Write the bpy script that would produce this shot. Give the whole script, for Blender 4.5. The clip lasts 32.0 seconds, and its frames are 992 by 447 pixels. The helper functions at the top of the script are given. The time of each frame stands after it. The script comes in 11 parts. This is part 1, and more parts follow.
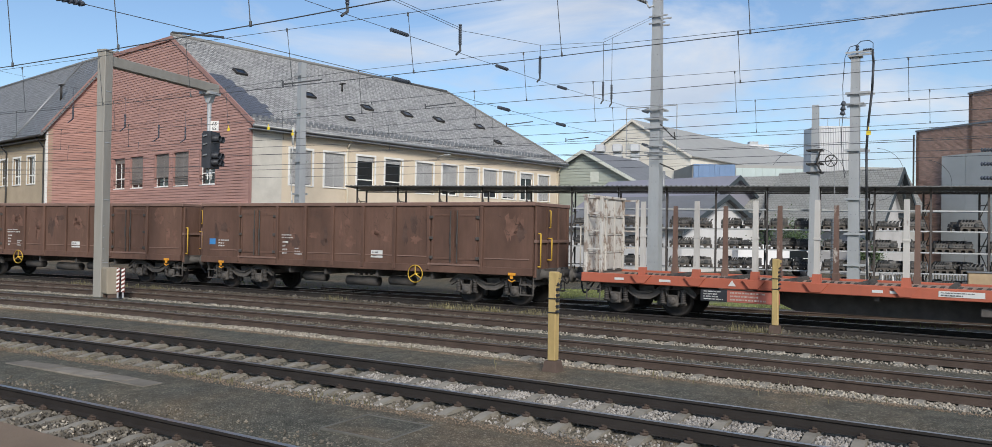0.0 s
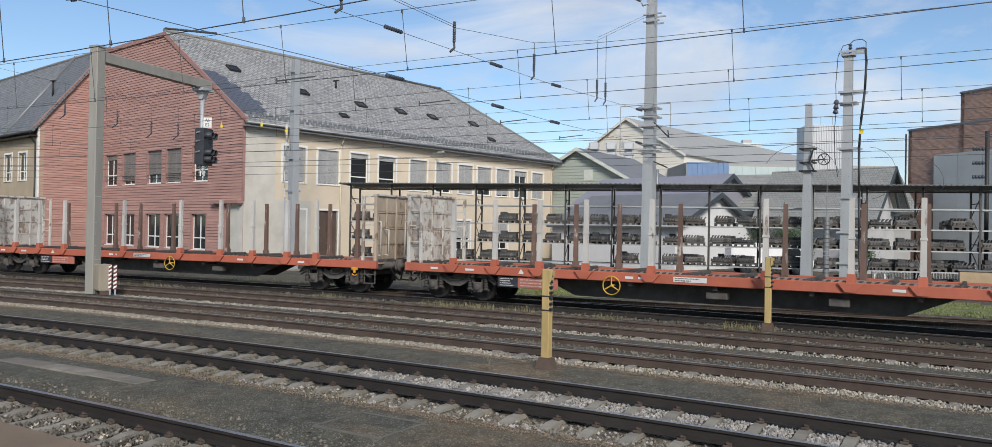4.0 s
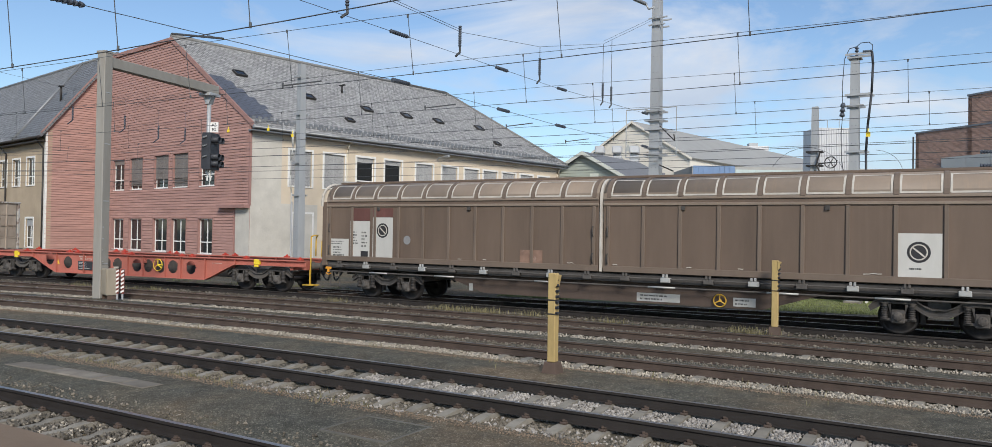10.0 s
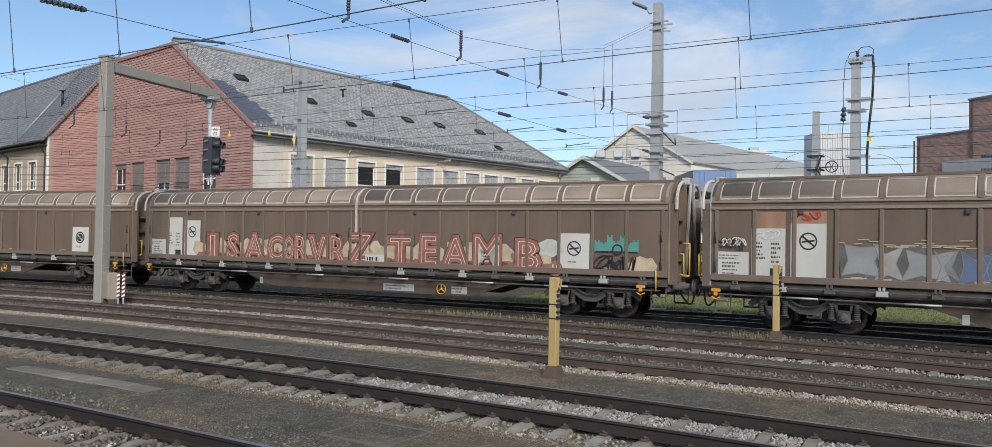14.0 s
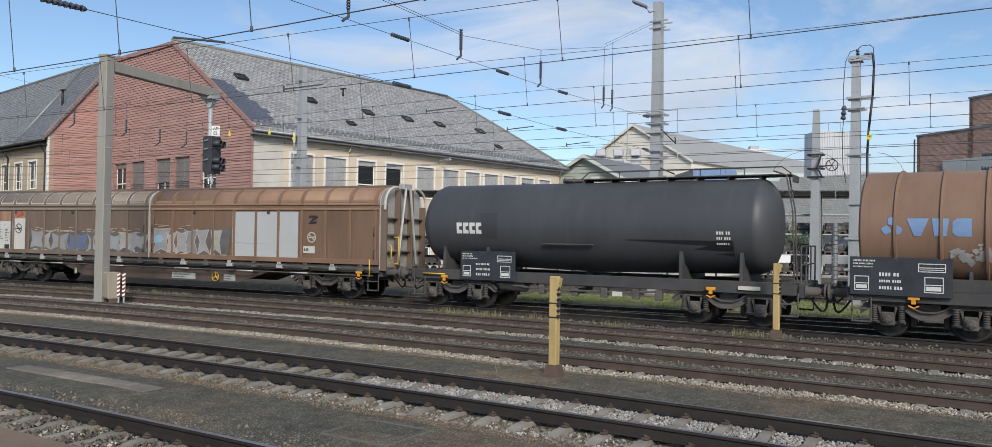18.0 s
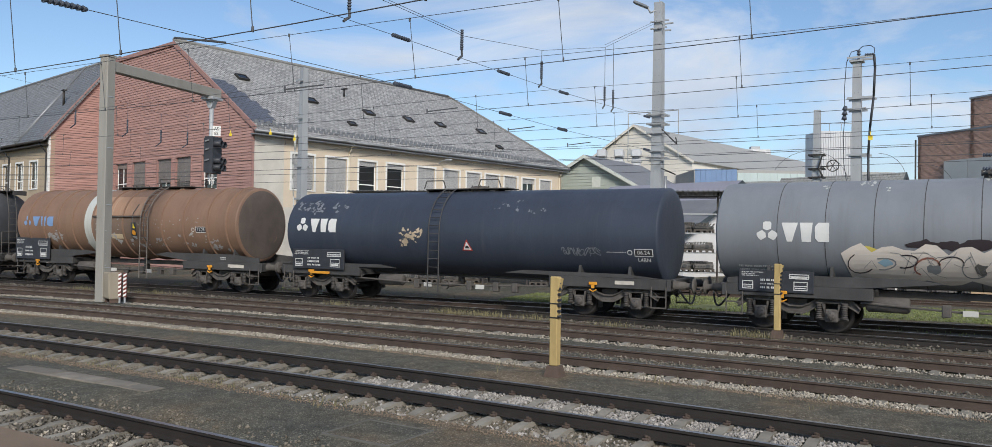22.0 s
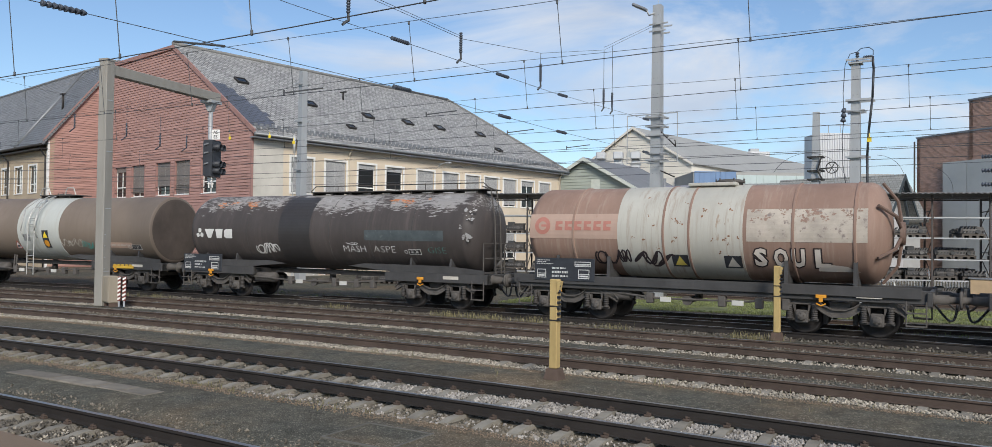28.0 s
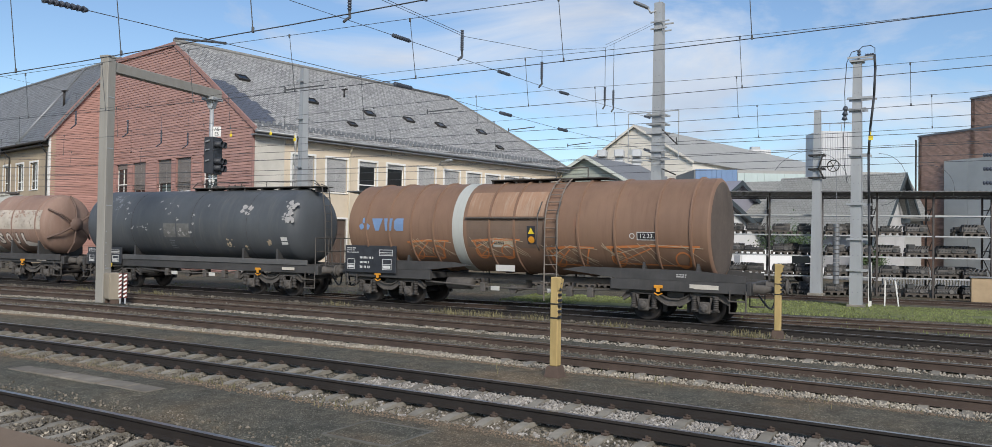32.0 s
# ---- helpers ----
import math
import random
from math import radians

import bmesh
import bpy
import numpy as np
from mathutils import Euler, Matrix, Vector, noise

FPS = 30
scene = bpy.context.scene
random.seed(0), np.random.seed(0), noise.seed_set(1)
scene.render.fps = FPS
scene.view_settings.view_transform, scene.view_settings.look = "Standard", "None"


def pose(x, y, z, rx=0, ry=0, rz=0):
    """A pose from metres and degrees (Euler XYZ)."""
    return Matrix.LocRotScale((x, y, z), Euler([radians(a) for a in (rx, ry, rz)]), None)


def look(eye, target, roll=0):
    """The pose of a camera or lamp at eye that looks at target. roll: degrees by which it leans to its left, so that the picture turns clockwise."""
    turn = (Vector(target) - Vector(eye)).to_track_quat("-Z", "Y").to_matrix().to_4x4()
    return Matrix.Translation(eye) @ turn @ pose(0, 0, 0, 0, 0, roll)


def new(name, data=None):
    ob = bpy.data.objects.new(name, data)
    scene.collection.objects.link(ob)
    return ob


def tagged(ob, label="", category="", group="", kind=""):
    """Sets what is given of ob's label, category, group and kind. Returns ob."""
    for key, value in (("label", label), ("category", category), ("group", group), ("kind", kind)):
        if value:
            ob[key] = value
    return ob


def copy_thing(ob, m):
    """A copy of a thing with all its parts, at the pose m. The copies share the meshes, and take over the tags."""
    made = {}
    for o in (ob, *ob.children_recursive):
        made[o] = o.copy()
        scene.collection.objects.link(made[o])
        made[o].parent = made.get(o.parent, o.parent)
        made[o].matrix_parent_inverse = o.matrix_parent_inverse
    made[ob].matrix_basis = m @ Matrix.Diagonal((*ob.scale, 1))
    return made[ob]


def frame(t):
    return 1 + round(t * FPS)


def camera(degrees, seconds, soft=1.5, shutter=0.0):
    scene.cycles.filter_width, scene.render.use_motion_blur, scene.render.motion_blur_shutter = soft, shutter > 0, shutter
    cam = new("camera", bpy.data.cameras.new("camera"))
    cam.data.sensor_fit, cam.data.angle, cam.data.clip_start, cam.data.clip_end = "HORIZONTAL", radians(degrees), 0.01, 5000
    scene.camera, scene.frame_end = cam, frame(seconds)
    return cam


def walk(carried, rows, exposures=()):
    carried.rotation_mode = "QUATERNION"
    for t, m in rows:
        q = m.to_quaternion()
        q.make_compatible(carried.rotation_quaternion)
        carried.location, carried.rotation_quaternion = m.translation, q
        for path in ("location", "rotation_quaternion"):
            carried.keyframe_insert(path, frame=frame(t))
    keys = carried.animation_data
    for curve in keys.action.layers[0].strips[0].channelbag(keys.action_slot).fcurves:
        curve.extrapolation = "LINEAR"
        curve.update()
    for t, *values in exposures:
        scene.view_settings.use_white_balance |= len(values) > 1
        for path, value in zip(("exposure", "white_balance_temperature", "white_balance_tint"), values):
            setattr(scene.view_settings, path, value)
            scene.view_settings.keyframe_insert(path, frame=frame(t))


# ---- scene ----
# The camera stands on a platform and is turned by hand; the eye stays where it is.
EYE = (0.0, 0.0, 2.375)
TURNS = [
    (0, 90.633, -0.906, 24.544), (0.5, 90.601, -0.950, 24.443), (1, 90.580, -0.984, 24.344), (1.5, 90.554, -1.005, 24.257),
    (2, 90.528, -0.981, 24.204), (2.5, 90.518, -0.973, 24.161), (3, 90.507, -1.011, 24.120), (3.5, 90.480, -1.046, 24.090),
    (5.5, 90.458, -0.978, 24.091), (6, 90.502, -1.003, 24.170), (6.5, 90.579, -0.981, 24.242), (7, 90.658, -0.960, 24.323),
    (7.5, 90.723, -0.968, 24.402), (8, 90.772, -0.980, 24.455), (8.5, 90.792, -0.974, 24.498), (9, 90.791, -0.955, 24.522),
    (9.5, 90.770, -0.945, 24.526), (10, 90.740, -0.939, 24.518), (10.5, 90.728, -0.932, 24.502), (11, 90.726, -0.944, 24.492),
    (11.5, 90.725, -0.959, 24.499), (12, 90.742, -0.963, 24.514), (12.5, 90.812, -0.966, 24.526), (13, 90.918, -0.966, 24.544),
    (13.5, 90.995, -0.960, 24.565), (14, 91.044, -0.945, 24.586), (14.5, 91.104, -0.918, 24.612), (16.5, 91.039, -0.879, 24.654),
    (17, 91.025, -0.894, 24.627), (17.5, 90.987, -0.893, 24.610), (18, 90.967, -0.887, 24.603), (18.5, 90.971, -0.887, 24.611),
    (19, 90.986, -0.881, 24.624), (19.5, 91.010, -0.868, 24.630), (20, 91.028, -0.863, 24.639), (20.5, 91.024, -0.862, 24.649),
    (21, 91.006, -0.876, 24.657), (21.5, 90.988, -0.896, 24.665), (22, 90.990, -0.906, 24.664), (22.5, 91.012, -0.903, 24.651),
    (23, 91.030, -0.886, 24.642), (23.5, 91.048, -0.866, 24.640), (24, 91.071, -0.846, 24.640), (24.5, 91.067, -0.839, 24.643),
    (25, 91.037, -0.838, 24.648), (25.5, 91.017, -0.824, 24.649), (27.5, 91.109, -0.783, 24.607), (28, 91.191, -0.766, 24.623),
    (28.5, 91.271, -0.775, 24.634), (29, 91.309, -0.797, 24.641), (29.5, 91.290, -0.822, 24.646), (30, 91.236, -0.846, 24.657),
    (30.5, 91.172, -0.869, 24.680), (31, 91.107, -0.889, 24.691), (31.5, 91.050, -0.891, 24.688), (32, 91.016, -0.877, 24.689),
]
cam = camera(64.38, 32.0, soft=0.5)
walk(cam, [(t, pose(*EYE, rx, ry, rz)) for t, rx, ry, rz in TURNS], [(0.0, 0.0), (32.0, 0.0)])

# ---- light ----
SUN_EL, SUN_AZ = 33.0, 146.0   # degrees; azimuth clockwise from +y
world = bpy.data.worlds.new("sky")
scene.world = world
world.use_nodes = True


def build_world():
    nt = world.node_tree
    nt.nodes.clear()
    out = nt.nodes.new("ShaderNodeOutputWorld")
    bg = nt.nodes.new("ShaderNodeBackground")
    bg.inputs["Strength"].default_value = 0.137
    sky = nt.nodes.new("ShaderNodeTexSky")
    sky.sky_type = "NISHITA"
    sky.sun_disc = False
    sky.sun_elevation, sky.sun_rotation = radians(SUN_EL), radians(SUN_AZ)
    sky.air_density, sky.dust_density, sky.ozone_density = 1.0, 0.4, 3.5
    co = nt.nodes.new("ShaderNodeTexCoord")
    mp = nt.nodes.new("ShaderNodeMapping")
    mp.inputs["Scale"].default_value = (1.0, 1.0, 2.6)
    mp.inputs["Location"].default_value = (0.35, 0.2, 0.1)
    n1 = nt.nodes.new("ShaderNodeTexNoise")
    n1.inputs["Scale"].default_value, n1.inputs["Detail"].default_value, n1.inputs["Roughness"].default_value = 2.3, 9.0, 0.58
    n1.inputs["Distortion"].default_value = 0.5
    ramp = nt.nodes.new("ShaderNodeValToRGB")
    ramp.color_ramp.elements[0].position, ramp.color_ramp.elements[1].position = 0.50, 0.66
    n2 = nt.nodes.new("ShaderNodeTexNoise")
    n2.inputs["Scale"].default_value, n2.inputs["Detail"].default_value = 4.5, 7.0
    cl = nt.nodes.new("ShaderNodeValToRGB")
    cl.color_ramp.elements[0].color, cl.color_ramp.elements[1].color = (4.0, 4.5, 5.4, 1), (5.6, 5.9, 6.4, 1)
    cl.color_ramp.elements[0].position, cl.color_ramp.elements[1].position = 0.35, 0.65
    mul = nt.nodes.new("ShaderNodeMath")
    mul.operation = "MULTIPLY"
    mul.inputs[1].default_value = 0.85
    # the cover thickens towards the east and thins out westwards
    side = nt.nodes.new("ShaderNodeVectorMath")
    side.operation = "DOT_PRODUCT"
    side.inputs[1].default_value = (0.909, 0.416, 0.0)
    nt.links.new(co.outputs["Generated"], side.inputs[0])
    cover = nt.nodes.new("ShaderNodeMapRange")
    cover.inputs["From Min"].default_value, cover.inputs["From Max"].default_value = -0.35, 0.35
    cover.inputs["To Min"].default_value, cover.inputs["To Max"].default_value = -0.03, 0.10
    nt.links.new(side.outputs["Value"], cover.inputs["Value"])
    thick = nt.nodes.new("ShaderNodeMath")
    thick.operation = "ADD"
    nt.links.new(n1.outputs["Fac"], thick.inputs[0])
    nt.links.new(cover.outputs["Result"], thick.inputs[1])
    mix = nt.nodes.new("ShaderNodeMix")
    mix.data_type = "RGBA"
    nt.links.new(co.outputs["Generated"], mp.inputs["Vector"])
    nt.links.new(mp.outputs["Vector"], n1.inputs["Vector"])
    nt.links.new(mp.outputs["Vector"], n2.inputs["Vector"])
    nt.links.new(thick.outputs[0], ramp.inputs["Fac"])
    nt.links.new(n2.outputs["Fac"], cl.inputs["Fac"])
    nt.links.new(ramp.outputs["Color"], mul.inputs[0])
    nt.links.new(mul.outputs[0], mix.inputs["Factor"])
    nt.links.new(sky.outputs["Color"], mix.inputs["A"])
    nt.links.new(cl.outputs["Color"], mix.inputs["B"])
    nt.links.new(mix.outputs["Result"], bg.inputs["Color"])
    nt.links.new(bg.outputs[0], out.inputs[0])


build_world()
sun_data = bpy.data.lights.new("sun", "SUN")
sun_data.energy, sun_data.angle, sun_data.color = 3.55, radians(16.0), (1.0, 0.935, 0.845)
sun = new("sun", sun_data)
_a, _e = radians(SUN_AZ), radians(SUN_EL)
sun.matrix_world = look((40 * math.sin(_a) * math.cos(_e), 40 * math.cos(_a) * math.cos(_e), 40 * math.sin(_e) + 20), (0, 0, 20))

# ---- materials ----
MATS = {}


def mat(name, col, rough=0.7, metal=0.0, var=0.25, scale=3.0, col2=None, spots=0.0, spot_col=None, spot_scale=1.2, bump=0.15, bump_scale=40.0,
        streak=1.0, spec=0.4, obj_var=0.0, island=False, runs=0.0, run_col=(0.2, 0.14, 0.1), dust=0.0, dust_col=(0.25, 0.22, 0.19), scuff=0.0, scuff_col=(0.34, 0.33, 0.32), scuff_from=2.9, scuff_to=3.6):
    """A weathered surface: two-scale tint, patches of a second colour, fine relief."""
    if name in MATS:
        return MATS[name]
    m = bpy.data.materials.new(name)
    m.use_nodes = True
    nt = m.node_tree
    N, L = nt.nodes, nt.links
    b = N["Principled BSDF"]
    b.inputs["Metallic"].default_value = metal
    b.inputs["Specular IOR Level"].default_value = spec
    co = N.new("ShaderNodeTexCoord")
    mp = N.new("ShaderNodeMapping")
    mp.inputs["Scale"].default_value = (1, 1, 1 / streak)
    oi = N.new("ShaderNodeObjectInfo")
    far = N.new("ShaderNodeMath")
    far.operation = "MULTIPLY"
    far.inputs[1].default_value = 61.0
    L.new(oi.outputs["Random"], far.inputs[0])
    add = N.new("ShaderNodeVectorMath")
    L.new(co.outputs["Object"], add.inputs[0])
    L.new(far.outputs[0], add.inputs[1])
    L.new(add.outputs["Vector"], mp.inputs["Vector"])

    def tex(s, d=5.0, r=0.6):
        t = N.new("ShaderNodeTexNoise")
        t.inputs["Scale"].default_value, t.inputs["Detail"].default_value, t.inputs["Roughness"].default_value = s, d, r
        L.new(mp.outputs["Vector"], t.inputs["Vector"])
        return t

    def blend(fac, a, c):
        x = N.new("ShaderNodeMix")
        x.data_type = "RGBA"
        if isinstance(fac, float):
            x.inputs["Factor"].default_value = fac
        else:
            L.new(fac, x.inputs["Factor"])
        for sock, v in (("A", a), ("B", c)):
            if isinstance(v, tuple):
                x.inputs[sock].default_value = (*v[:3], 1)
            else:
                L.new(v, x.inputs[sock])
        return x.outputs["Result"]

    def steps(fac, lo, hi):
        r = N.new("ShaderNodeMapRange")
        r.inputs["From Min"].default_value, r.inputs["From Max"].default_value = lo, hi
        L.new(fac, r.inputs["Value"])
        return r.outputs["Result"]

    col = tuple(col)
    dark = tuple(c * (1 - var) for c in col)
    light = tuple(min(1.0, c * (1 + var * 0.8)) for c in (col2 or col))
    big = tex(scale)
    fine = tex(scale * 9, 4.0, 0.7)
    base = blend(steps(big.outputs["Fac"], 0.32, 0.68), dark, light)
    base = blend(steps(fine.outputs["Fac"], 0.3, 0.75), base, blend(0.5, base, col))
    if spots > 0:
        sp = tex(spot_scale, 8.0, 0.68)
        lo = 0.72 - 0.32 * spots
        base = blend(steps(sp.outputs["Fac"], lo, lo + 0.07), base, tuple(spot_col))
    if dust > 0:
        du = tex(0.55, 9.0, 0.72)
        base = blend(steps(du.outputs["Fac"], 0.44, 0.44 + 0.45 / max(0.2, dust)), base, tuple(dust_col))
    if runs > 0:
        # dirt and rust washed down in thin upright lines
        m2 = N.new("ShaderNodeMapping")
        m2.inputs["Scale"].default_value = (7.0, 1.2, 0.32)
        L.new(add.outputs["Vector"], m2.inputs["Vector"])
        rn = N.new("ShaderNodeTexNoise")
        rn.inputs["Scale"].default_value, rn.inputs["Detail"].default_value, rn.inputs["Roughness"].default_value = 1.0, 7.0, 0.7
        L.new(m2.outputs["Vector"], rn.inputs["Vector"])
        msk = tex(0.8, 3.0, 0.5)
        mm = N.new("ShaderNodeMath")
        mm.operation = "MULTIPLY"
        L.new(steps(rn.outputs["Fac"], 0.50, 0.74), mm.inputs[0])
        L.new(steps(msk.outputs["Fac"], 0.36, 0.60), mm.inputs[1])
        mk = N.new("ShaderNodeMath")
        mk.operation = "MULTIPLY"
        mk.inputs[1].default_value = runs
        L.new(mm.outputs[0], mk.inputs[0])
        base = blend(mk.outputs[0], base, tuple(run_col))
    if scuff > 0:
        # paint worn through in level brush-like patches on the upper shell
        m3 = N.new("ShaderNodeMapping")
        m3.inputs["Scale"].default_value = (2.4, 9.0, 9.0)
        L.new(add.outputs["Vector"], m3.inputs["Vector"])
        sn = N.new("ShaderNodeTexNoise")
        sn.inputs["Scale"].default_value, sn.inputs["Detail"].default_value, sn.inputs["Roughness"].default_value = 1.3, 10.0, 0.74
        L.new(m3.outputs["Vector"], sn.inputs["Vector"])
        m4 = N.new("ShaderNodeMapping")
        m4.inputs["Scale"].default_value = (1.25, 0.2, 0.2)
        L.new(add.outputs["Vector"], m4.inputs["Vector"])
        cn = N.new("ShaderNodeTexNoise")
        cn.inputs["Scale"].default_value, cn.inputs["Detail"].default_value = 1.0, 3.0
        L.new(m4.outputs["Vector"], cn.inputs["Vector"])
        sz = N.new("ShaderNodeSeparateXYZ")
        L.new(co.outputs["Object"], sz.inputs[0])
        hz = steps(sz.outputs["Z"], scuff_from, scuff_to)
        s1 = N.new("ShaderNodeMath")
        s1.operation = "MULTIPLY_ADD"
        s1.inputs[1].default_value = 0.34
        L.new(hz, s1.inputs[0])
        L.new(sn.outputs["Fac"], s1.inputs[2])
        s2 = N.new("ShaderNodeMath")
        s2.operation = "MULTIPLY_ADD"
        s2.inputs[1].default_value = 0.55
        L.new(cn.outputs["Fac"], s2.inputs[0])
        L.new(s1.outputs[0], s2.inputs[2])
        base = blend(steps(s2.outputs[0], 1.30 - 0.25 * scuff, 1.38 - 0.25 * scuff), base, tuple(scuff_col))
    if obj_var > 0:
        src = N.new("ShaderNodeNewGeometry" if island else "ShaderNodeObjectInfo")
        hv = N.new("ShaderNodeHueSaturation")
        L.new(steps(src.outputs["Random Per Island" if island else "Random"], 0.0, 1.0), hv.inputs["Value"])
        hv.inputs["Value"].default_value = 1.0
        mr = hv.inputs["Value"].links[0].from_node
        mr.inputs["To Min"].default_value, mr.inputs["To Max"].default_value = 1 - obj_var, 1 + obj_var
        L.new(base, hv.inputs["Color"])
        base = hv.outputs["Color"]
    L.new(base, b.inputs["Base Color"])
    rr = N.new("ShaderNodeMapRange")
    rr.inputs["To Min"].default_value, rr.inputs["To Max"].default_value = max(0.05, rough - 0.12), min(1, rough + 0.12)
    L.new(fine.outputs["Fac"], rr.inputs["Value"])
    L.new(rr.outputs["Result"], b.inputs["Roughness"])
    if bump > 0:
        bt = tex(bump_scale, 3.0, 0.6)
        bp = N.new("ShaderNodeBump")
        bp.inputs["Strength"].default_value, bp.inputs["Distance"].default_value = bump, 0.02
        L.new(bt.outputs["Fac"], bp.inputs["Height"])
        L.new(bp.outputs["Normal"], b.inputs["Normal"])
    MATS[name] = m
    return m


# ---- geometry helpers ----
def bm_new():
    return bmesh.new()


def box(bm, x0, x1, y0, y1, z0, z1, m=None):
    vs = [bm.verts.new((x, y, z)) for z in (z0, z1) for y in (y0, y1) for x in (x0, x1)]
    if m is not None:
        for v in vs:
            v.co = m @ v.co
    for f in ((0, 2, 3, 1), (4, 5, 7, 6), (0, 1, 5, 4), (2, 6, 7, 3), (0, 4, 6, 2), (1, 3, 7, 5)):
        bm.faces.new([vs[i] for i in f])
    return vs


def rbox(bm, x0, x1, y0, y1, z0, z1, r=0.01):
    """A box with chamfered upright and level edges."""
    tmp = bmesh.new()
    box(tmp, x0, x1, y0, y1, z0, z1)
    bmesh.ops.bevel(tmp, geom=tmp.edges[:], offset=r, segments=1, affect="EDGES")
    join(bm, tmp)


def join(bm, tmp):
    idx = {}
    for v in tmp.verts:
        idx[v] = bm.verts.new(v.co)
    for f in tmp.faces:
        nf = bm.faces.new([idx[v] for v in f.verts])
        nf.smooth = f.smooth
    tmp.free()


def prism(bm, pts, y0, y1, axis="y"):
    """A closed outline pts (u, v) swept along an axis; u, v are x, z for y, y, z for x, x, y for z."""
    def at(u, v, w):
        return {"y": (u, w, v), "x": (w, u, v), "z": (u, v, w)}[axis]
    a = [bm.verts.new(at(u, v, y0)) for u, v in pts]
    c = [bm.verts.new(at(u, v, y1)) for u, v in pts]
    n = len(pts)
    bm.faces.new(a)
    bm.faces.new(c[::-1])
    for i in range(n):
        bm.faces.new((a[i], c[i], c[(i + 1) % n], a[(i + 1) % n]))


def rod(bm, p, q, r, n=8, r2=None, caps=True):
    """A round bar from p to q."""
    p, q = Vector(p), Vector(q)
    d = (q - p).normalized()
    u = d.orthogonal().normalized()
    w = d.cross(u)
    r2 = r if r2 is None else r2
    A = [bm.verts.new(p + r * (math.cos(2 * math.pi * i / n) * u + math.sin(2 * math.pi * i / n) * w)) for i in range(n)]
    B = [bm.verts.new(q + r2 * (math.cos(2 * math.pi * i / n) * u + math.sin(2 * math.pi * i / n) * w)) for i in range(n)]
    for i in range(n):
        f = bm.faces.new((A[i], A[(i + 1) % n], B[(i + 1) % n], B[i]))
        f.smooth = n > 6
    if caps:
        bm.faces.new(A[::-1])
        bm.faces.new(B)


def bar(bm, pts, r, n=6):
    """A bent round bar through pts."""
    for a, c in zip(pts, pts[1:]):
        rod(bm, a, c, r, n)


def lathe(bm, prof, axis_pt=(0, 0, 0), n=24, axis="x", smooth=True, a0=0.0, a1=2 * math.pi):
    """Turns a profile (along, radius) about an axis through axis_pt."""
    full = abs(a1 - a0 - 2 * math.pi) < 1e-6
    cnt = n if full else n + 1
    rings = []
    ax, ay, az = axis_pt
    for s, r in prof:
        ring = []
        for i in range(cnt):
            a = a0 + (a1 - a0) * i / n
            c, d = r * math.cos(a), r * math.sin(a)
            ring.append(bm.verts.new({"x": (ax + s, ay + c, az + d), "y": (ax + c, ay + s, az + d), "z": (ax + c, ay + d, az + s)}[axis]))
        rings.append(ring)
    for R1, R2 in zip(rings, rings[1:]):
        for i in range(n):
            j = (i + 1) % cnt
            try:
                f = bm.faces.new((R1[i], R1[j], R2[j], R2[i]))
                f.smooth = smooth
            except ValueError:
                pass
    return rings


def mesh_of(name, bm, material, recalc=True):
    if recalc:
        bmesh.ops.recalc_face_normals(bm, faces=bm.faces[:])
    me = bpy.data.meshes.new(name)
    bm.to_mesh(me)
    bm.free()
    for q in (material if isinstance(material, (list, tuple)) else [material]):
        me.materials.append(q)
    return me


def part(name, bm, material, parent, label="", at=None, recalc=True):
    """One bmesh as one mesh object under a thing or a part."""
    ob = new(name, mesh_of(name, bm, material, recalc))
    ob.parent = parent
    if at is not None:
        ob.matrix_basis = at
    return tagged(ob, label) if label else ob


def share(name, me, parent, at):
    ob = new(name, me)
    ob.parent = parent
    ob.matrix_basis = at
    return ob


def thing(name, label, category, at=None, group="", kind=""):
    ob = new(name)
    ob.empty_display_size = 0.2
    if at is not None:
        ob.matrix_basis = at
    return tagged(ob, label, category, group, kind)


# ---- plan ----
# All tracks lie on circles round one centre; offsets are metres from the train's track, positive away from the camera.
XM, CY, RE = -27.0, -165.21, 190.38
S_LO, S_HI = -42.0, 38.0   # the bend ends here; straight beyond
OFF = {"a": -17.64, "b": -12.66, "c": -7.99, "d": -3.99, "e": 0.0}


def on(s, off, z=0.0):
    """Place and heading (degrees) s metres along the train's track, off metres beside it."""
    sc = min(max(s, S_LO), S_HI)
    a = sc / RE
    R = RE + off
    x, y = XM + R * math.sin(a), CY + R * math.cos(a)
    x += (s - sc) * math.cos(a)
    y -= (s - sc) * math.sin(a)
    return x, y, z, -math.degrees(a)


def on_pose(s, off, z=0.0):
    x, y, z, h = on(s, off, z)
    return pose(x, y, z, 0, 0, h)

# ---- ground, tracks ----


